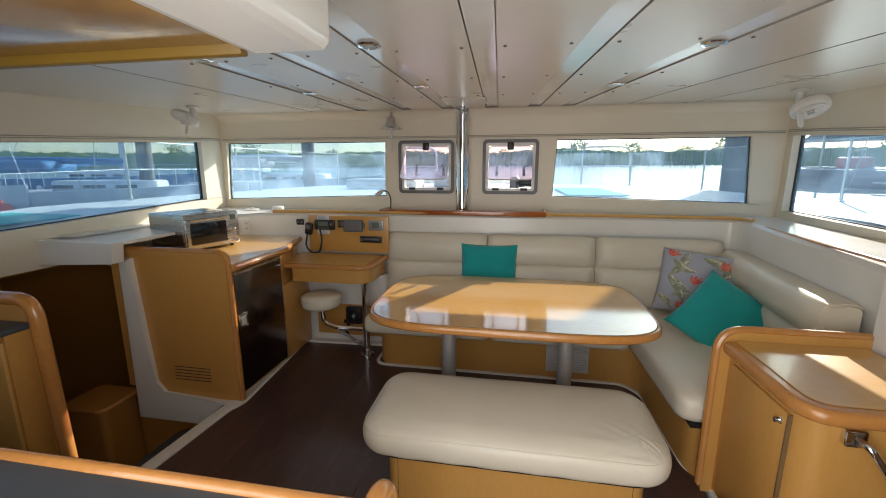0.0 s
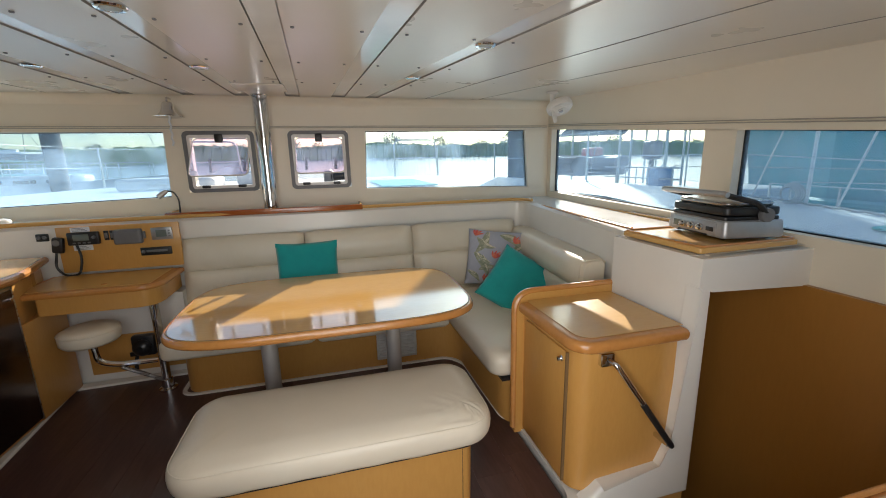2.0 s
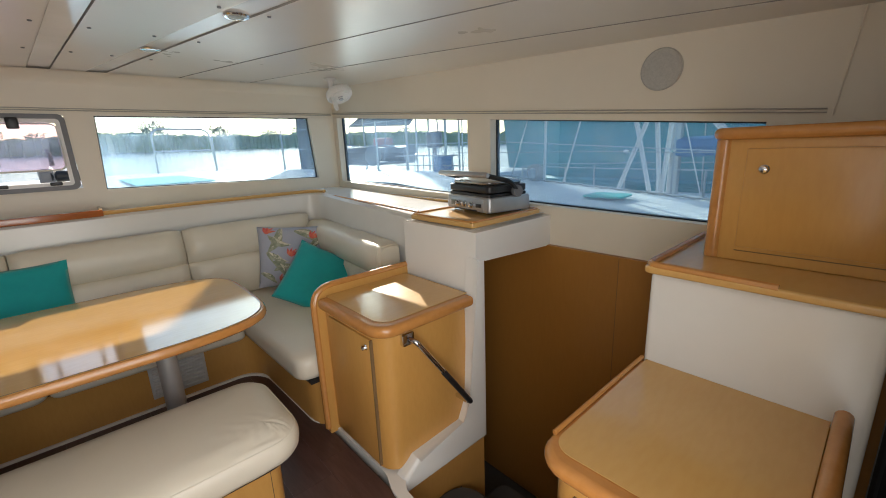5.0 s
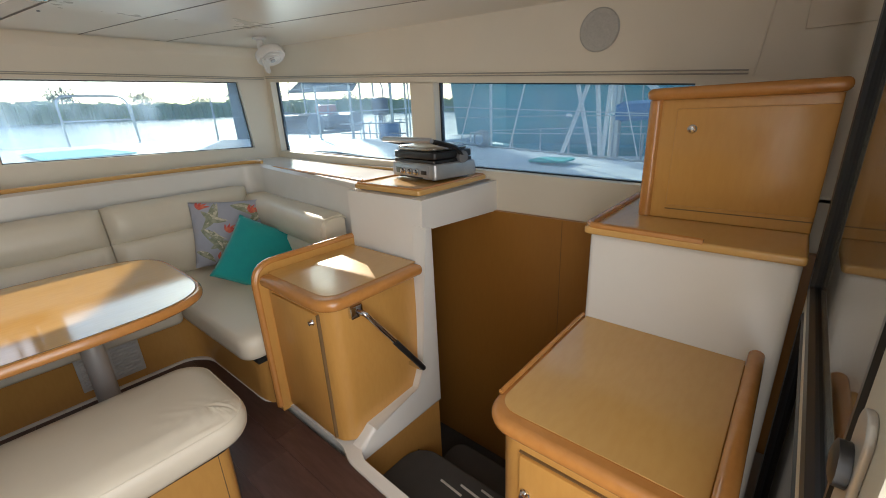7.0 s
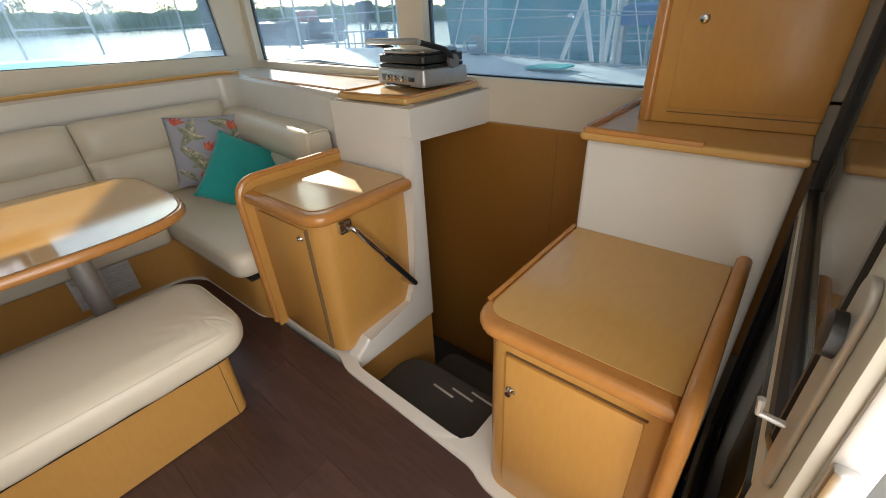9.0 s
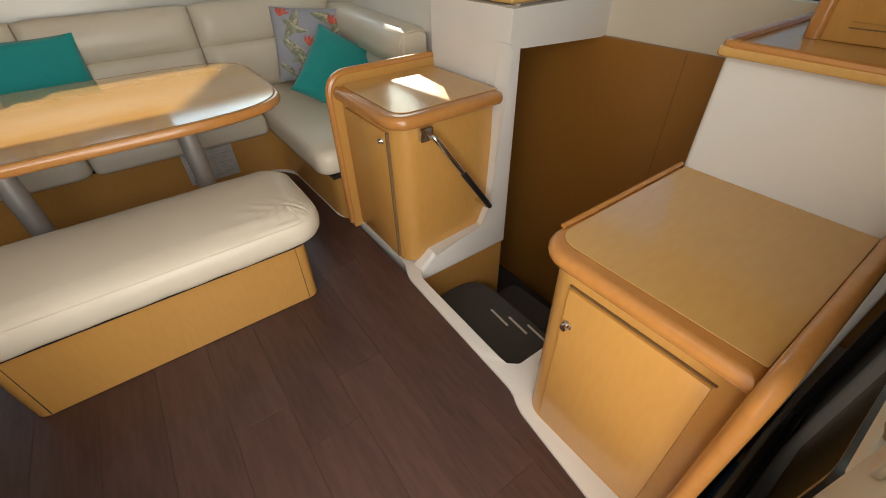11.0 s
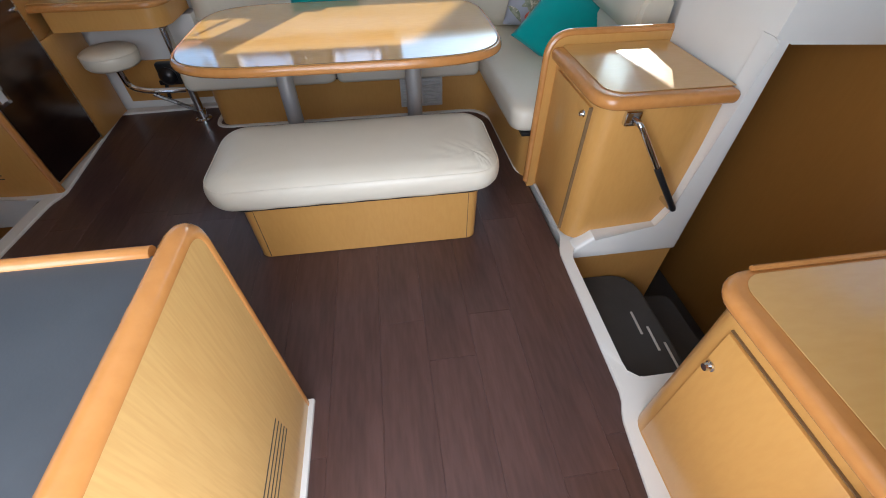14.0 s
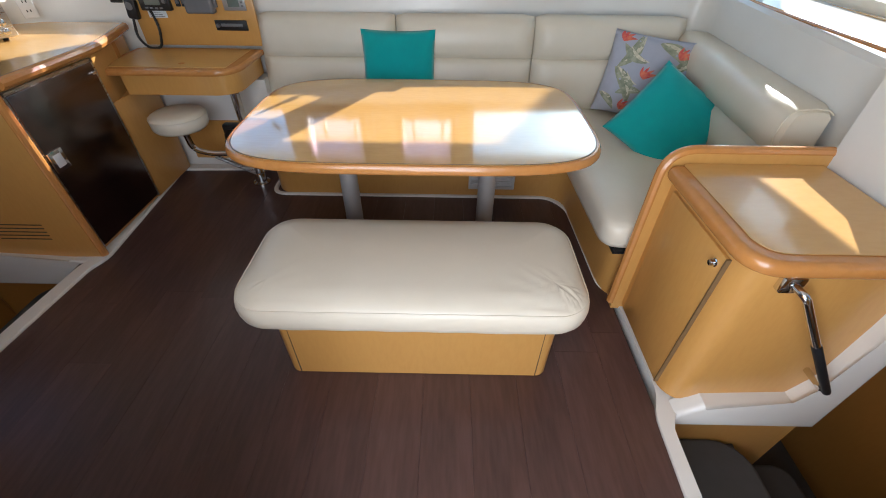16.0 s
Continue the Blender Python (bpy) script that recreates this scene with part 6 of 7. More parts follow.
bm = bmesh.new()
R_ = [0.0] + [1.6 ** k * 0.4 for k in range(18)]
R_ = [r for r in R_ if r < 1400] + [1800.0]
rows = []
for r in R_:
    rows.append([bm.verts.new((r * math.cos(2 * math.pi * k / 48), r * math.sin(2 * math.pi * k / 48), wz(r * math.sin(2 * math.pi * k / 48)))) for k in range(48)] if r else None)
c = bm.verts.new((0, 0, wz(0)))
for k in range(48):
    bm.faces.new([c, rows[1][k], rows[1][(k + 1) % 48]])
for a, b in zip(rows[1:], rows[2:]):
    for k in range(48):
        bm.faces.new([a[k], b[k], b[(k + 1) % 48], a[(k + 1) % 48]])
WATER = material("river_water", (0.07, 0.15, 0.24), 0.16, color2=(0.055, 0.125, 0.21), scale=0.4, stretch=(0.6, 1, 1), bump=0.9, bump_scale=1.6, spec=0.36)
wbump = [nd for nd in WATER.node_tree.nodes if nd.type == 'BUMP'][0]
wbump.inputs["Distance"].default_value = 0.12
setting("water", bm, WATER, "rippled blue river water", "water")

# side deck and foredeck, one moulded sheet round the cabin
bm = bmesh.new()
outer = [(3.55, -4.0), (3.55, -2.0), (3.55, 2.4), (3.55, 4.4), (3.2, 6.8), (2.5, 8.4), (1.2, 8.8), (-1.5, 8.8), (-2.8, 8.4), (-3.5, 6.8), (-3.85, 4.4), (-3.85, 2.4), (-3.85, -2.0), (-3.85, -4.0)]
inner = [(2.38, -4.0), (2.38, -2.0), (2.38, 2.4), (2.38, 3.28), (2.38, 3.29), (2.0, 3.28), (0.6, 3.28), (-0.9, 3.28), (-2.2, 3.28), (-2.6, 3.285), (-2.68, 3.28), (-2.68, 2.4), (-2.68, -2.0), (-2.68, -4.0)]


def dz(x, y):
    return 1.0 + 0.064 * min(2.4, max(-2.0, y))


vo = [bm.verts.new((x, y, dz(x, y))) for x, y in outer]
vi = [bm.verts.new((x, y, dz(x, y) + 0.004)) for x, y in inner]
vd = [bm.verts.new((x * 1.005, y * 1.004, dz(x, y) - 1.6)) for x, y in outer]
for i in range(len(outer) - 1):
    bm.faces.new([vi[i], vo[i], vo[i + 1], vi[i + 1]])
    bm.faces.new([vo[i], vd[i], vd[i + 1], vo[i + 1]])
setting("deck", bm, DECK, "white moulded deck round the cabin", "deck")


t = thing("deck_locker", (-1.9, 6.2, dz(0, 6.2)), "low white deck locker lid on the foredeck", "locker")
part("lid", slab(-0.6, 0.6, -0.35, 0.35, 0.0, 0.16, 0.10, 0.05), DECK, t)
part("hinge", rbox(-0.2, 0.2, -0.37, -0.34, 0.06, 0.10, 0.01), WIRE, t)
t = thing("deck_locker", (-0.75, 7.0, dz(0, 7.0)), "low white deck locker lid on the foredeck", "locker")
part("lid", slab(-0.45, 0.45, -0.3, 0.3, 0.0, 0.22, 0.10, 0.05), DECK, t)
part("hinge", rbox(-0.2, 0.2, -0.32, -0.29, 0.08, 0.12, 0.01), WIRE, t)
for x0, x1, y0, y1, rz in ((0.85, 1.55, 4.5, 6.3, 0), (2.90, 3.14, 0.74, 1.0, 0), (-3.7, -2.95, 1.2, 2.2, 0)):
    t = thing("deck_mat", (0, 0, dz(0, (y0 + y1) / 2) + 0.028), "turquoise mesh mat lying on the deck", "mat", "deck mats")
    part("sheet", slab(x0, x1, y0, y1, -0.012, 0.0, 0.05, 0.005), MAT, t)


def stanchion_row(name, pts, label):
    t = thing(name, (0, 0, 0), label, "railing", "deck railings")
    for x, y in pts:
        bm = bmesh.new()
        lathe(bm, [(0.04, 0.0), (0.04, 0.01), (0.014, 0.02), (0.0125, 0.62), (0.004, 0.63)], 10, 'z', (x, y, dz(x, y)))
        part("stanchion", bm, WIRE, t, "steel stanchion")
    for h in (0.32, 0.61):
        bm = bmesh.new()
        tube(bm, [(x, y, dz(x, y) + h) for x, y in pts], 0.004, 6)
        part("lifeline", bm, WIRE, t, "wire lifeline")


stanchion_row("deck_railing", [(3.45, -2.0), (3.45, 0.1), (3.45, 2.2), (3.42, 4.2), (3.05, 6.4), (2.45, 8.1)], "stainless stanchions with wire lifelines on the deck edge")
stanchion_row("deck_railing", [(-3.75, -1.0), (-3.75, 1.35), (-3.72, 3.2), (-3.55, 5.2), (-3.2, 7.2), (-2.6, 8.3)], "stainless stanchions with wire lifelines on the deck edge")
for sx in (-1.9, 2.0):
    t = thing("bow_rail", (sx, 8.2, dz(0, 8.2)), "tall bent stainless bow rail", "railing", "bow rails")
    bm = bmesh.new()
    tube(bm, bend([(-0.45, 0, 0), (-0.45, 0.0, 0.75), (0.45, 0.1, 0.75), (0.5, 0.1, 0)], 0.15), 0.016, 8)
    part("hoop", bm, WIRE, t)
    bm = bmesh.new()
    tube(bm, [(-0.45, 0, 0.38), (0.48, 0.1, 0.38)], 0.012, 8)
    part("crossbar", bm, WIRE, t)
t = thing("windlass", (0.35, 5.2, dz(0, 5.2)), "dark anchor windlass on the foredeck", "windlass")
part("base", slab(-0.22, 0.22, -0.12, 0.12, 0.0, 0.05, 0.05, 0.01), DECK, t)
bm = bmesh.new()
lathe(bm, [(0.10, -0.14), (0.06, -0.10), (0.05, 0.0), (0.06, 0.10), (0.12, 0.14), (0.10, 0.15)], 20, 'x', (0.05, 0, 0.14))
part("drum", bm, BLACK, t)
part("motor", rbox(-0.18, -0.06, -0.09, 0.09, 0.04, 0.22, 0.03), GREYPLASTIC, t)
for sp in range(5):
    a = sp * math.pi / 5
    bm = bmesh.new()
    tube(bm, [(0.21, 0.12 * math.cos(a), 0.14 + 0.12 * math.sin(a)), (0.21, -0.12 * math.cos(a), 0.14 - 0.12 * math.sin(a))], 0.008, 6)
    part("spoke", bm, DECK, t)

# far bank: reeds and trees
REED = material("reed_bed", (0.20, 0.32, 0.085), 0.8, color2=(0.25, 0.31, 0.11), scale=0.35, stretch=(1, 1, 0.3), bump=0.5, bump_scale=3)
TREE = material("tree_foliage", (0.12, 0.19, 0.07), 0.8, color2=(0.09, 0.14, 0.05), scale=0.8)
BARK = material("bark", (0.10, 0.075, 0.055), 0.9)
rnd = random.Random(5)
bm = bmesh.new()
for k in range(2600):
    a = radians(-62 + 142 * rnd.random())
    d = 105 + 16 * rnd.random() ** 2 + 6 * math.sin(a * 5)
    x, y = d * math.sin(a) * 1.15, d * math.cos(a)
    y = max(y, 20.0)
    h = (2.4 + 1.0 * rnd.random() + 0.7 * noise.noise(Vector((a * 6, 0, 0)))) * d / 105
    w = 0.9 + 1.2 * rnd.random()
    b = [bm.verts.new((x + w * math.cos(q), y + w * math.sin(q), wz(y) - 0.1)) for q in (0.3, 2.4, 4.5)]
    tp = [bm.verts.new((x + 0.55 * w * math.cos(q), y + 0.55 * w * math.sin(q), wz(y, h * (0.85 + 0.15 * rnd.random())))) for q in (0.3, 2.4, 4.5)]
    for i in range(3):
        bm.faces.new([b[i], b[(i + 1) % 3], tp[(i + 1) % 3], tp[i]])
    bm.faces.new(tp)
reeds = part("reed_bed", bm, REED, None, "", 0)
tagged(reeds, "green reed bed along the far bank", "reeds", "", "stuff")
bm = bmesh.new()
for s in range(90):
    a0, a1 = radians(-100 + 200 * s / 90), radians(-100 + 200 * (s + 1) / 90)
    bm.faces.new([bm.verts.new(p) for p in ((120 * math.sin(a0) * 1.15, max(120 * math.cos(a0), 20), wz(max(120 * math.cos(a0), 20)) + 0.3), (120 * math.sin(a1) * 1.15, max(120 * math.cos(a1), 20), wz(max(120 * math.cos(a1), 20)) + 0.3),
                                            (1500 * math.sin(a1), max(1500 * math.cos(a1), 30), wz(max(1500 * math.cos(a1), 30)) + 2.5), (1500 * math.sin(a0), max(1500 * math.cos(a0), 30), wz(max(1500 * math.cos(a0), 30)) + 2.5))])
setting("ground", bm, REED, "flat green marshland beyond the bank", "ground")


def tree(x, y, h, seed):
    rn = random.Random(seed)
    t = thing("tree", (x, y, wz(y) + 0.2), "dark green bushy tree on the far bank", "tree", "bank trees")
    bm = bmesh.new()
    tube(bm, [(0, 0, 0), (0.1, 0, h * 0.3), (0.05, 0, h * 0.75)], [0.28, 0.2, 0.06], 7)
    for k in range(5):
        a = rn.random() * 6.28
        tube(bm, [(0.08, 0, h * (0.3 + 0.08 * k)), (math.cos(a) * h * 0.28, math.sin(a) * h * 0.28, h * (0.5 + 0.08 * k))], [0.1, 0.03], 5)
    part("trunk", bm, BARK, t)
    bm = bmesh.new()
    for k in range(46):
        a, e = rn.random() * 6.28, rn.random()
        r = h * 0.42 * (0.35 + 0.65 * rn.random())
        c = Vector((math.cos(a) * r, math.sin(a) * r, h * (0.45 + 0.55 * e * (1 - 0.3 * rn.random()))))
        s = h * (0.05 + 0.07 * rn.random())
        for j in range(7):
            d = Vector((rn.gauss(0, 1), rn.gauss(0, 1), rn.gauss(0, 0.8))) * s
            u = Vector((rn.gauss(0, 1), rn.gauss(0, 1), rn.gauss(0, 1))).normalized() * s * 0.8
            w = Vector((rn.gauss(0, 1), rn.gauss(0, 1), rn.gauss(0, 1))).normalized() * s * 0.8
            bm.faces.new([bm.verts.new(c + d), bm.verts.new(c + d + u), bm.verts.new(c + d + u + w), bm.verts.new(c + d + w * 0.7)])
    part("crown", bm, TREE, t, "", 0)


for k in range(34):
    a = radians(-40 + 92 * (k + rnd.random() * 0.8) / 34)
    d = 128 + 30 * rnd.random()
    tree(d * math.sin(a) * 1.15, d * math.cos(a), 3.6 + 3.2 * rnd.random() ** 2, 40 + k)

# piles in the water
PILE = material("weathered_pile", (0.13, 0.12, 0.115), 0.8, color2=(0.09, 0.085, 0.08), scale=2, stretch=(1, 1, 0.2), bump=0.4, bump_scale=12)
for x, y, r in ((4.78, 8.6, 0.46), (-8.2, 15.5, 0.25), (-14.0, 13.5, 0.25)):
    t = thing("mooring_pile", (x, y, wz(y) - 0.5), "grey weathered mooring pile in the water", "pile", "mooring piles")
    bm = bmesh.new()
    lathe(bm, [(r, 0.0), (r * 1.02, 1.0), (r, 5.0), (r * 0.9, 6.9), (0.02, 7.0)], 16, 'z')
    part("post", bm, PILE, t)
    bm = bmesh.new()
    lathe(bm, [(r * 1.06, 1.9), (r * 1.1, 1.95), (r * 1.06, 2.0)], 16, 'z')
    part("band", bm, BLACK, t)

HULLWHITE = material("white_hull", (0.70, 0.71, 0.72), 0.3, scale=1.0)
HULLBLUE = material("blue_canvas", (0.03, 0.16, 0.36), 0.7, scale=3, bump=0.2)
HULLTEAL = material("dark_teal_hull", (0.025, 0.30, 0.34), 0.45, color2=(0.02, 0.25, 0.29), scale=0.6, stretch=(1, 1, 3))
CABINGLASS = material("dark_cabin_window", (0.02, 0.025, 0.03), 0.1)
ORANGE = material("orange_buoy", (0.75, 0.10, 0.03), 0.5)
RIB = material("grey_inflatable", (0.20, 0.21, 0.24), 0.6, scale=3)
SOLAR = material("solar_panel", (0.24, 0.25, 0.28), 0.35, scale=6)


def yacht(x, y, length, rz, hull, mast, seed, cover=HULLBLUE, high=1.15):
    rn = random.Random(seed)
    t = thing("sailing_yacht", (x, y, wz(y)), "moored sailing yacht with mast and canvas cover", "yacht", "moored yachts", rz=rz)
    L, B = length, length * 0.30
    rings = []
    for i in range(13):
        s = i / 12
        half = B / 2 * (math.sin(math.pi * min(1, 0.22 + s * 0.80)) ** 0.7 if s < 1 else 0.02)
        top = high + 0.35 * s * s
        xx = -L / 2 + L * s
        rings.append([(xx, -half, top), (xx, -half * 0.92, top * 0.4), (xx - 0.15 * s, -half * 0.55, -0.35), (xx - 0.15 * s, half * 0.55, -0.35), (xx, half * 0.92, top * 0.4), (xx, half, top)])
    bm = bmesh.new()
    loft(bm, rings)
    part("hull", bm, hull, t, "painted hull", 0.9)
    cab = part("cabin", slab(-L * 0.14, L * 0.20, -B * 0.27, B * 0.27, high, high + 0.42, 0.5, 0.14), HULLWHITE, t, "white cabin top")
    for k in range(3):
        for s in (-1, 1):
            part("cabin_window", rbox(-L * 0.12 + k * L * 0.1, -L * 0.05 + k * L * 0.1, s * B * 0.27 - 0.015, s * B * 0.27 + 0.015, high + 0.14, high + 0.26, 0.01, 1), CABINGLASS, cab)
    part("cover", slab(-L * 0.40, -L * 0.12, -B * 0.30, B * 0.30, high + 0.7, high + 1.15, 0.3, 0.2), cover, t, "canvas cockpit cover")
    if mast:
        bm = bmesh.new()
        tube(bm, [(L * 0.08, 0, high), (L * 0.08, 0, high + mast)], 0.08, 8)
        part("mast", bm, ALU, t)
        bm = bmesh.new()
        tube(bm, [(L * 0.08, 0, high + 1.1), (-L * 0.32, 0, high + 1.2)], [0.14, 0.10], 8)
        part("boom", bm, cover, t, "boom with its sail cover")
        for p in ((L * 0.5, 0), (-L * 0.48, 0), (L * 0.05, B * 0.45), (L * 0.05, -B * 0.45)):
            bm = bmesh.new()
            tube(bm, [(p[0], p[1], high + 0.1), (L * 0.08, 0, high + mast)], 0.012, 5)
            part("stay", bm, WIRE, t)
    for k in range(7):
        s = -0.42 + 0.84 * k / 6
        for q in (-1, 1):
            bm = bmesh.new()
            w = B / 2 * 0.9 * math.sin(math.pi * min(1, 0.22 + (s + 0.5) * 0.8)) ** 0.7
            tube(bm, [(s * L, q * w, high + 0.1), (s * L, q * w, high + 0.85)], 0.015, 5)
            part("stanchion", bm, WIRE, t)
    for q in (-1, 1):
        bm = bmesh.new()
        tube(bm, [((-0.42 + 0.84 * k / 6) * L, q * B / 2 * 0.9 * math.sin(math.pi * min(1, 0.22 + (0.08 + 0.84 * k / 6) * 0.8)) ** 0.7, high + 0.85) for k in range(7)], 0.008, 5)
        part("lifeline", bm, WIRE, t)
    for k in range(3):
        bm = bmesh.new()
        lathe(bm, [(0.02, 0.0), (0.14, 0.08), (0.16, 0.3), (0.14, 0.5), (0.02, 0.58)], 12, 'z', (-L * 0.2 + k * L * 0.2, -B / 2 - 0.12, 0.25))
        part("fender", bm, HULLWHITE, t)
    return t


yacht(-15.5, 13.0, 10.5, 20, HULLWHITE, 12, 1)
yacht(-22.0, 12.0, 11.5, -10, HULLWHITE, 13, 2)
yacht(-11.0, 19.0, 9.5, 8, HULLWHITE, 11, 3, RIB)
yacht(-24.5, 21.0, 12.0, 15, HULLBLUE, 14, 4)
yacht(-18.5, 26.0, 11.0, 172, HULLTEAL, 11, 5, HULLWHITE, 1.3)
t = thing("pontoon", (-17, 10.4, wz(10.4)), "low grey floating pontoon in the marina", "pontoon")
part("platform", slab(-12, 7, -0.8, 0.8, 0.1, 0.45, 0.1, 0.03), PILE, t)
for k in range(2):
    t = thing("buoy", (-16.5 + 6.2 * k, 10.3 + 0.4 * k, wz(10.4) + 0.4), "round orange mooring buoy", "buoy")
    bm = bmesh.new()
    lathe(bm, [(0.02, 0.0), (0.2, 0.1), (0.28, 0.32), (0.2, 0.52), (0.06, 0.6), (0.03, 0.68)], 16, 'z')
    part("ball", bm, ORANGE, t)

# starboard: a large teal vessel close by, and the stern of a cruising boat with its dinghy
t = thing("work_vessel", (9.3, 3.0, wz(3.0)), "large dark teal vessel moored alongside", "vessel")
bm = bmesh.new()
loft(bm, [[(0.2, -9, -0.5), (0.0, -9, 5.4), (3.5, -9, 5.4), (3.3, -9, -0.5)], [(0.0, -5, -0.5), (-0.2, -5, 5.4), (3.7, -5, 5.4), (3.5, -5, -0.5)],
          [(0.1, 2.2, -0.5), (-0.1, 2.2, 5.4), (3.7, 2.2, 5.4), (3.5, 2.2, -0.5)], [(1.5, 4.6, -0.5), (1.2, 5.3, 5.6), (2.2, 5.3, 5.6), (2.0, 4.6, -0.5)]])
part("hull", bm, HULLTEAL, t, "dark teal hull side", 0.4)
for z in (1.4, 3.1):
    bm = bmesh.new()
    tube(bm, [(-0.08, -9, z), (-0.22, -5, z), (-0.12, 2.2, z), (1.35, 4.75, z)], 0.07, 6)
    part("rubbing_strake", bm, HULLTEAL, t)
t = yacht(6.9, 1.2, 7.0, 95, HULLWHITE, 9, 9, HULLBLUE, 1.1)
t = thing("rigging_struts", (3.46, 1.0, dz(0, 1.0)), "white steel struts and stays rising from the deck edge", "rigging")
for p, q, r in (((0.79, 1.06), (0.95, 1.65), 0.017), ((1.03, 1.04), (0.82, 1.64), 0.017), ((0.72, 1.06), (0.79, 1.64), 0.017), ((0.705, 1.06), (0.68, 1.64), 0.017),
                ((1.69, 1.10), (1.70, 1.71), 0.012), ((1.50, 1.10), (1.37, 1.61), 0.007), ((0.45, 1.03), (0.62, 1.60), 0.004), ((0.30, 1.40), (0.52, 1.64), 0.022)):
    d = ((q[0] - p[0]) / (q[1] - p[1]), 1.0)
    top = q[1] + (1.2 if r > 0.01 else 0.9)
    bm = bmesh.new()
    tube(bm, [(0.04, p[0] - 1.0, p[1] - dz(0, 1.0)), (0.10, p[0] - 1.0 + d[0] * (top - p[1]), top - dz(0, 1.0))], r, 8)
    part("strut", bm, HULLWHITE, t)
bm = bmesh.new()
tube(bm, [(0.03, 1.9, 0.30), (0.03, -0.02, 0.285), (0.03, -0.3, 0.275), (0.03, -2.6, 0.23)], 0.0035, 6)
part("guard_wire", bm, ROPE, t)
for y in (-0.03, -0.35):
    bm = bmesh.new()
    lathe(bm, [(0.012, -0.02), (0.018, 0.0), (0.012, 0.02)], 10, 'y', (0.03, y, 0.285))
    part("turnbuckle", bm, CHROME, t, "steel fitting")
t = thing("rope", (3.42, 0.0, dz(0, 0.0) + 0.012), "dark flecked rope lying along the deck edge", "rope")
bm = bmesh.new()
tube(bm, [(0, -1.5 + 0.02 * k, 0.064 * (-1.5 + 0.02 * k) + 0.003 * math.sin(k)) for k in range(195)], [0.007 + 0.003 * (k % 2) for k in range(195)], 6)
part("line", bm, ROPE, t)
t = thing("coiled_line", (3.36, 1.72, dz(0, 1.72)), "coil of pale rope hung by the stanchion", "rope")
for k in range(5):
    bm = bmesh.new()
    tube(bm, [(0.01 * k, (0.05 + 0.008 * k) * math.cos(a * math.pi / 10), 0.07 + (0.05 + 0.006 * k) * math.sin(a * math.pi / 10)) for a in range(21)], 0.006, 5)
    part("loop", bm, ROPE, t)

t = thing("dinghy", (6.2, 9.25, 1.02), "grey inflatable dinghy slung at a stern", "dinghy", rz=90)
bm = bmesh.new()
tube(bm, bend([(-1.5, -0.55, 0.26), (0.9, -0.55, 0.28), (1.55, 0, 0.42), (0.9, 0.55, 0.28), (-1.5, 0.55, 0.26)], 0.5), 0.23, 10)
part("tube_collar", bm, RIB, t, "grey inflated collar")
part("floor_board", rbox(-1.4, 1.1, -0.5, 0.5, 0.03, 0.10, 0.02), RIB, t)
part("seat", rbox(-0.75, -0.5, -0.6, -0.1, 0.45, 0.68, 0.06), ORANGE, t, "orange bag")
bm = bmesh.new()
tube(bm, [(-1.4, -0.79, 0.26), (0.9, -0.79, 0.28), (1.4, -0.45, 0.36)], 0.012, 5)
part("grab_line", bm, HULLWHITE, t)
for x in (-1.1, 0.6):
    bm = bmesh.new()
    tube(bm, [(x, 0.0, 0.1), (x - 0.5, 0.1, 1.5)], 0.010, 5)
    part("fall", bm, ROPE, t, "hoisting rope")
t = thing("stern_arch", (6.4, 6.3, wz(6.3)), "steel stern arch with a tilted grey solar panel", "arch")
ZA = wz(6.3)
for x, y, top, r in ((-0.1, 0.65, 2.35, 0.022), (0.35, 0.75, 2.4, 0.022), (-0.05, -0.25, 2.6, 0.028), (0.45, -0.15, 2.6, 0.022), (0.1, 0.15, 2.2, 0.016), (0.2, -0.5, 2.2, 0.014)):
    bm = bmesh.new()
    tube(bm, bend([(x, y, 0.8), (x, y, top - ZA - 0.15), (x - 0.05, y + 0.35, top - ZA)], 0.15), r, 8)
    part("leg", bm, WIRE, t)
bm = bmesh.new()
quadprism(bm, [(8.61 - 6.3, 2.40 - ZA), (9.73 - 6.3, 2.02 - ZA), (7.06 - 6.3, 1.91 - ZA), (6.55 - 6.3, 2.32 - ZA)], 'x', -0.22, -0.19)
part("solar_panel", bm, SOLAR, t, "grey solar panel")
for z in (1.05, 1.25):
    bm = bmesh.new()
    tube(bm, [(-0.3, -0.9, z - ZA), (-0.3, 1.2, z - ZA)], 0.014, 6)
    part("rail", bm, WIRE, t)
for k in range(6):
    bm = bmesh.new()
    tube(bm, bend([(-0.3, -0.7 + k * 0.3, 0.8 - ZA - 0.1), (-0.3, -0.7 + k * 0.3, 1.25 - ZA), (-0.2, -0.66 + k * 0.3, 1.3 - ZA)], 0.05), 0.012, 6)
    part("rail_post", bm, WIRE, t)
part("hull_end", slab(-0.6, 1.6, -1.6, 0.9, -0.3, 0.90 - ZA, 0.3, 0.1), HULLWHITE, t, "white stern")
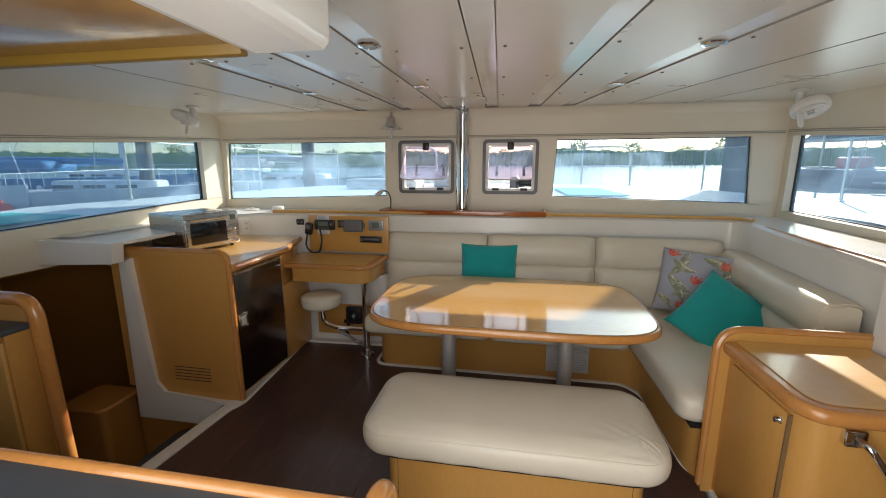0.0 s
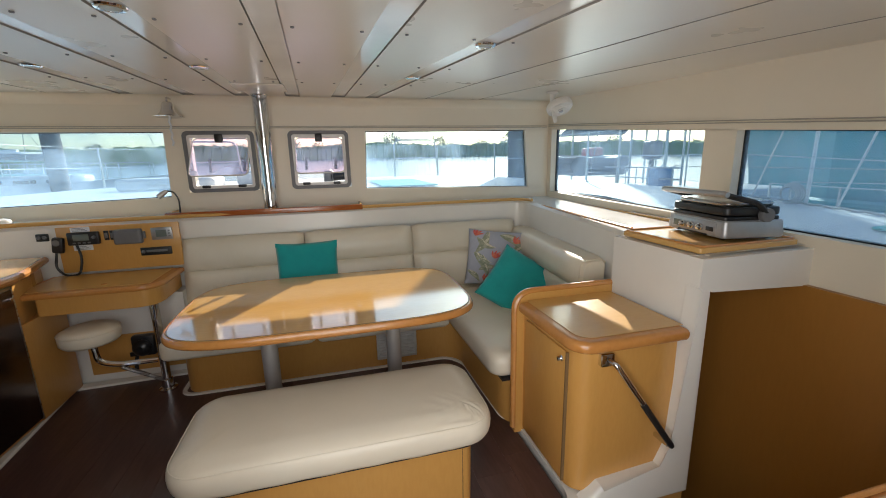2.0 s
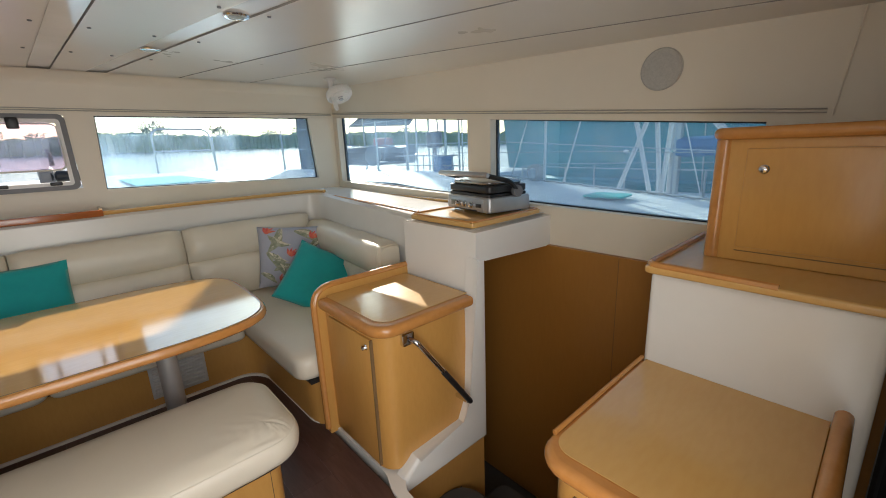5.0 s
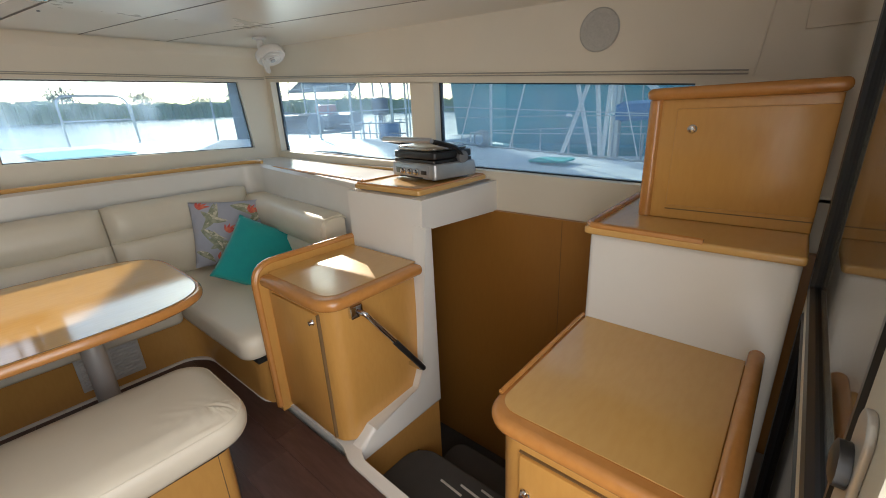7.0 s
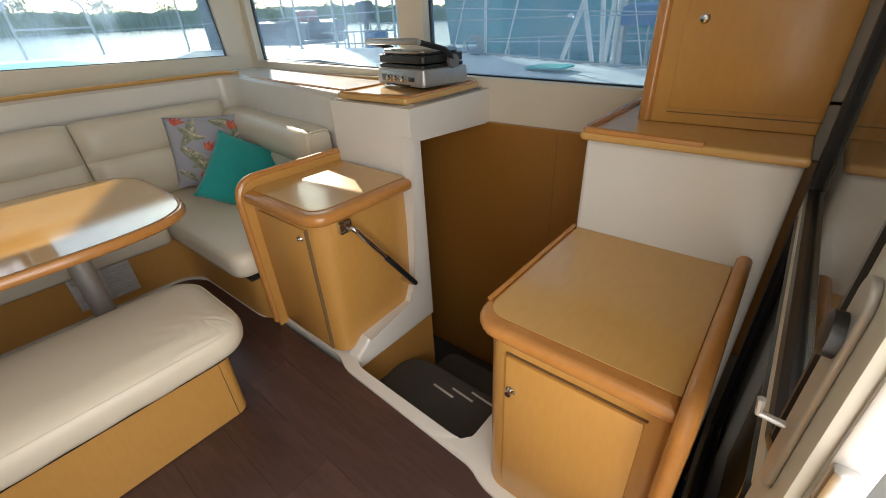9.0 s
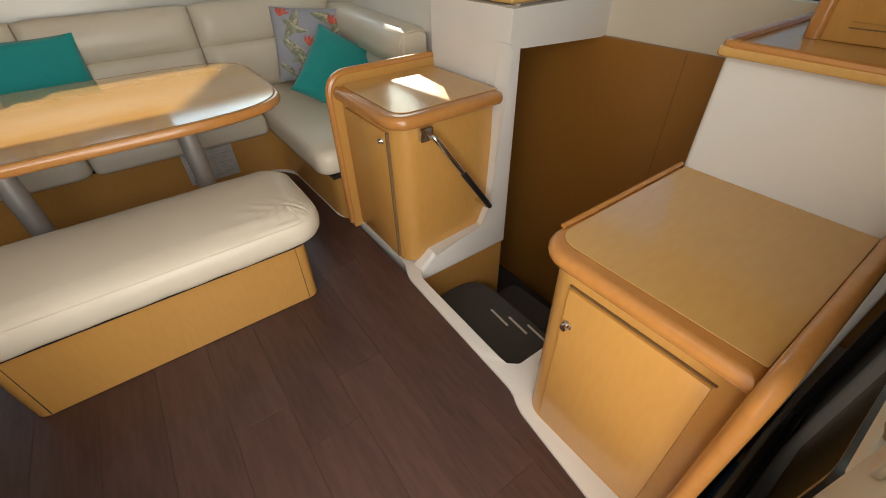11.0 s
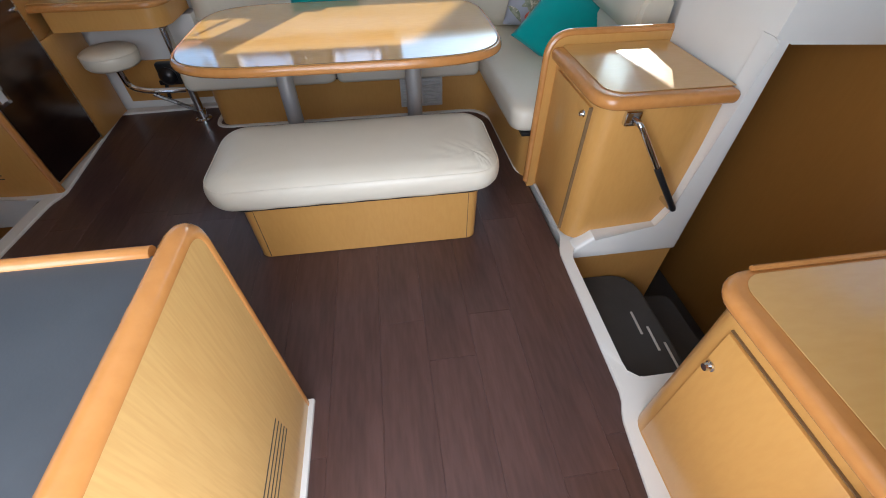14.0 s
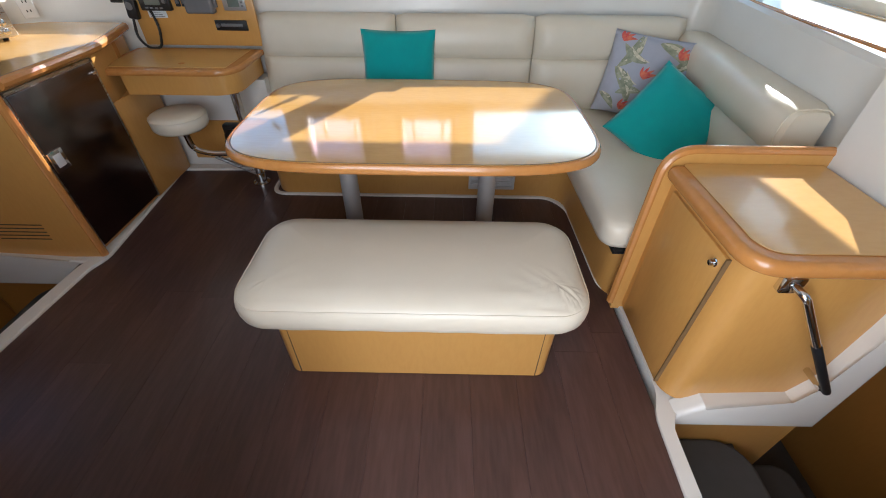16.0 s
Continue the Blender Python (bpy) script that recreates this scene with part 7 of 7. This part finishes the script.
part("canvas", slab(-0.38, 0.05, -0.42, -0.18, 0.88 - ZA, 1.24 - ZA, 0.08, 0.05), HULLBLUE, t, "blue canvas bag")
part("cowl", slab(-0.2, 0.1, -0.05, 0.25, 1.40 - ZA, 1.75 - ZA, 0.1, 0.06), BLACK, t, "black outboard cowl on the rail")
bm = bmesh.new()
tube(bm, [(-0.05, 0.1, 0.8 - ZA), (-0.05, 0.1, 1.42 - ZA)], 0.05, 8)
part("outboard_leg", bm, BLACK, t, "black outboard leg")

# added above the windows' view, keeps the sun off the low cabinet by the door
t = thing("sun_blocker", (6.2, 7.7, wz(7.7)), "tilted grey sheet added out of view to block the sun", "awning", rz=88)
part("cloth", moved(slab(-0.95, 0.95, -1.55, 1.55, -0.02, 0.02, 0.05, 0.008), pose(0, 0, 4.45, 80, 0, 0)), SOLAR, t, "grey sun-blocking sheet")
for s in (-1, 1):
    bm = bmesh.new()
    tube(bm, [(s * 0.9, 0.25, 0.3), (s * 0.9, 0.25, 3.0)], 0.025, 6)
    part("pole", bm, WIRE, t)

# ---------------------------------------------------------------- floor planks, last
PW = 0.182
rnd = random.Random(11)
plank_meshes = {}
for i in range(16):
    x0 = -1.535 + i * PW
    if x0 > 1.12:
        break
    y = -0.59 - rnd.random() * 0.9
    while y < 2.68:
        ln = 1.22
        a, b = max(y, -0.59), min(y + ln, 2.68)
        y += ln
        x1 = min(x0 + PW, 1.155)
        if b - a < 0.03:
            continue
        key = (round(b - a, 3), round(x1 - x0, 3))
        if key not in plank_meshes:
            bm = bmesh.new()
            w, l = x1 - x0 - 0.0003, b - a - 0.0003
            loft(bm, [[(0, 0, -0.004), (w, 0, -0.004), (w, l, -0.004), (0, l, -0.004)], [(0, 0, -0.0008), (w, 0, -0.0008), (w, l, -0.0008), (0, l, -0.0008)],
                      [(0.0005, 0.0005, 0), (w - 0.0005, 0.0005, 0), (w - 0.0005, l - 0.0005, 0), (0.0005, l - 0.0005, 0)]])
            me = bpy.data.meshes.new("plank")
            bm.to_mesh(me)
            bm.free()
            me.materials.append(PLANK)
            plank_meshes[key] = me
        ob = new("plank", plank_meshes[key])
        ob.parent = floor
        ob.location = (x0, a, 0)
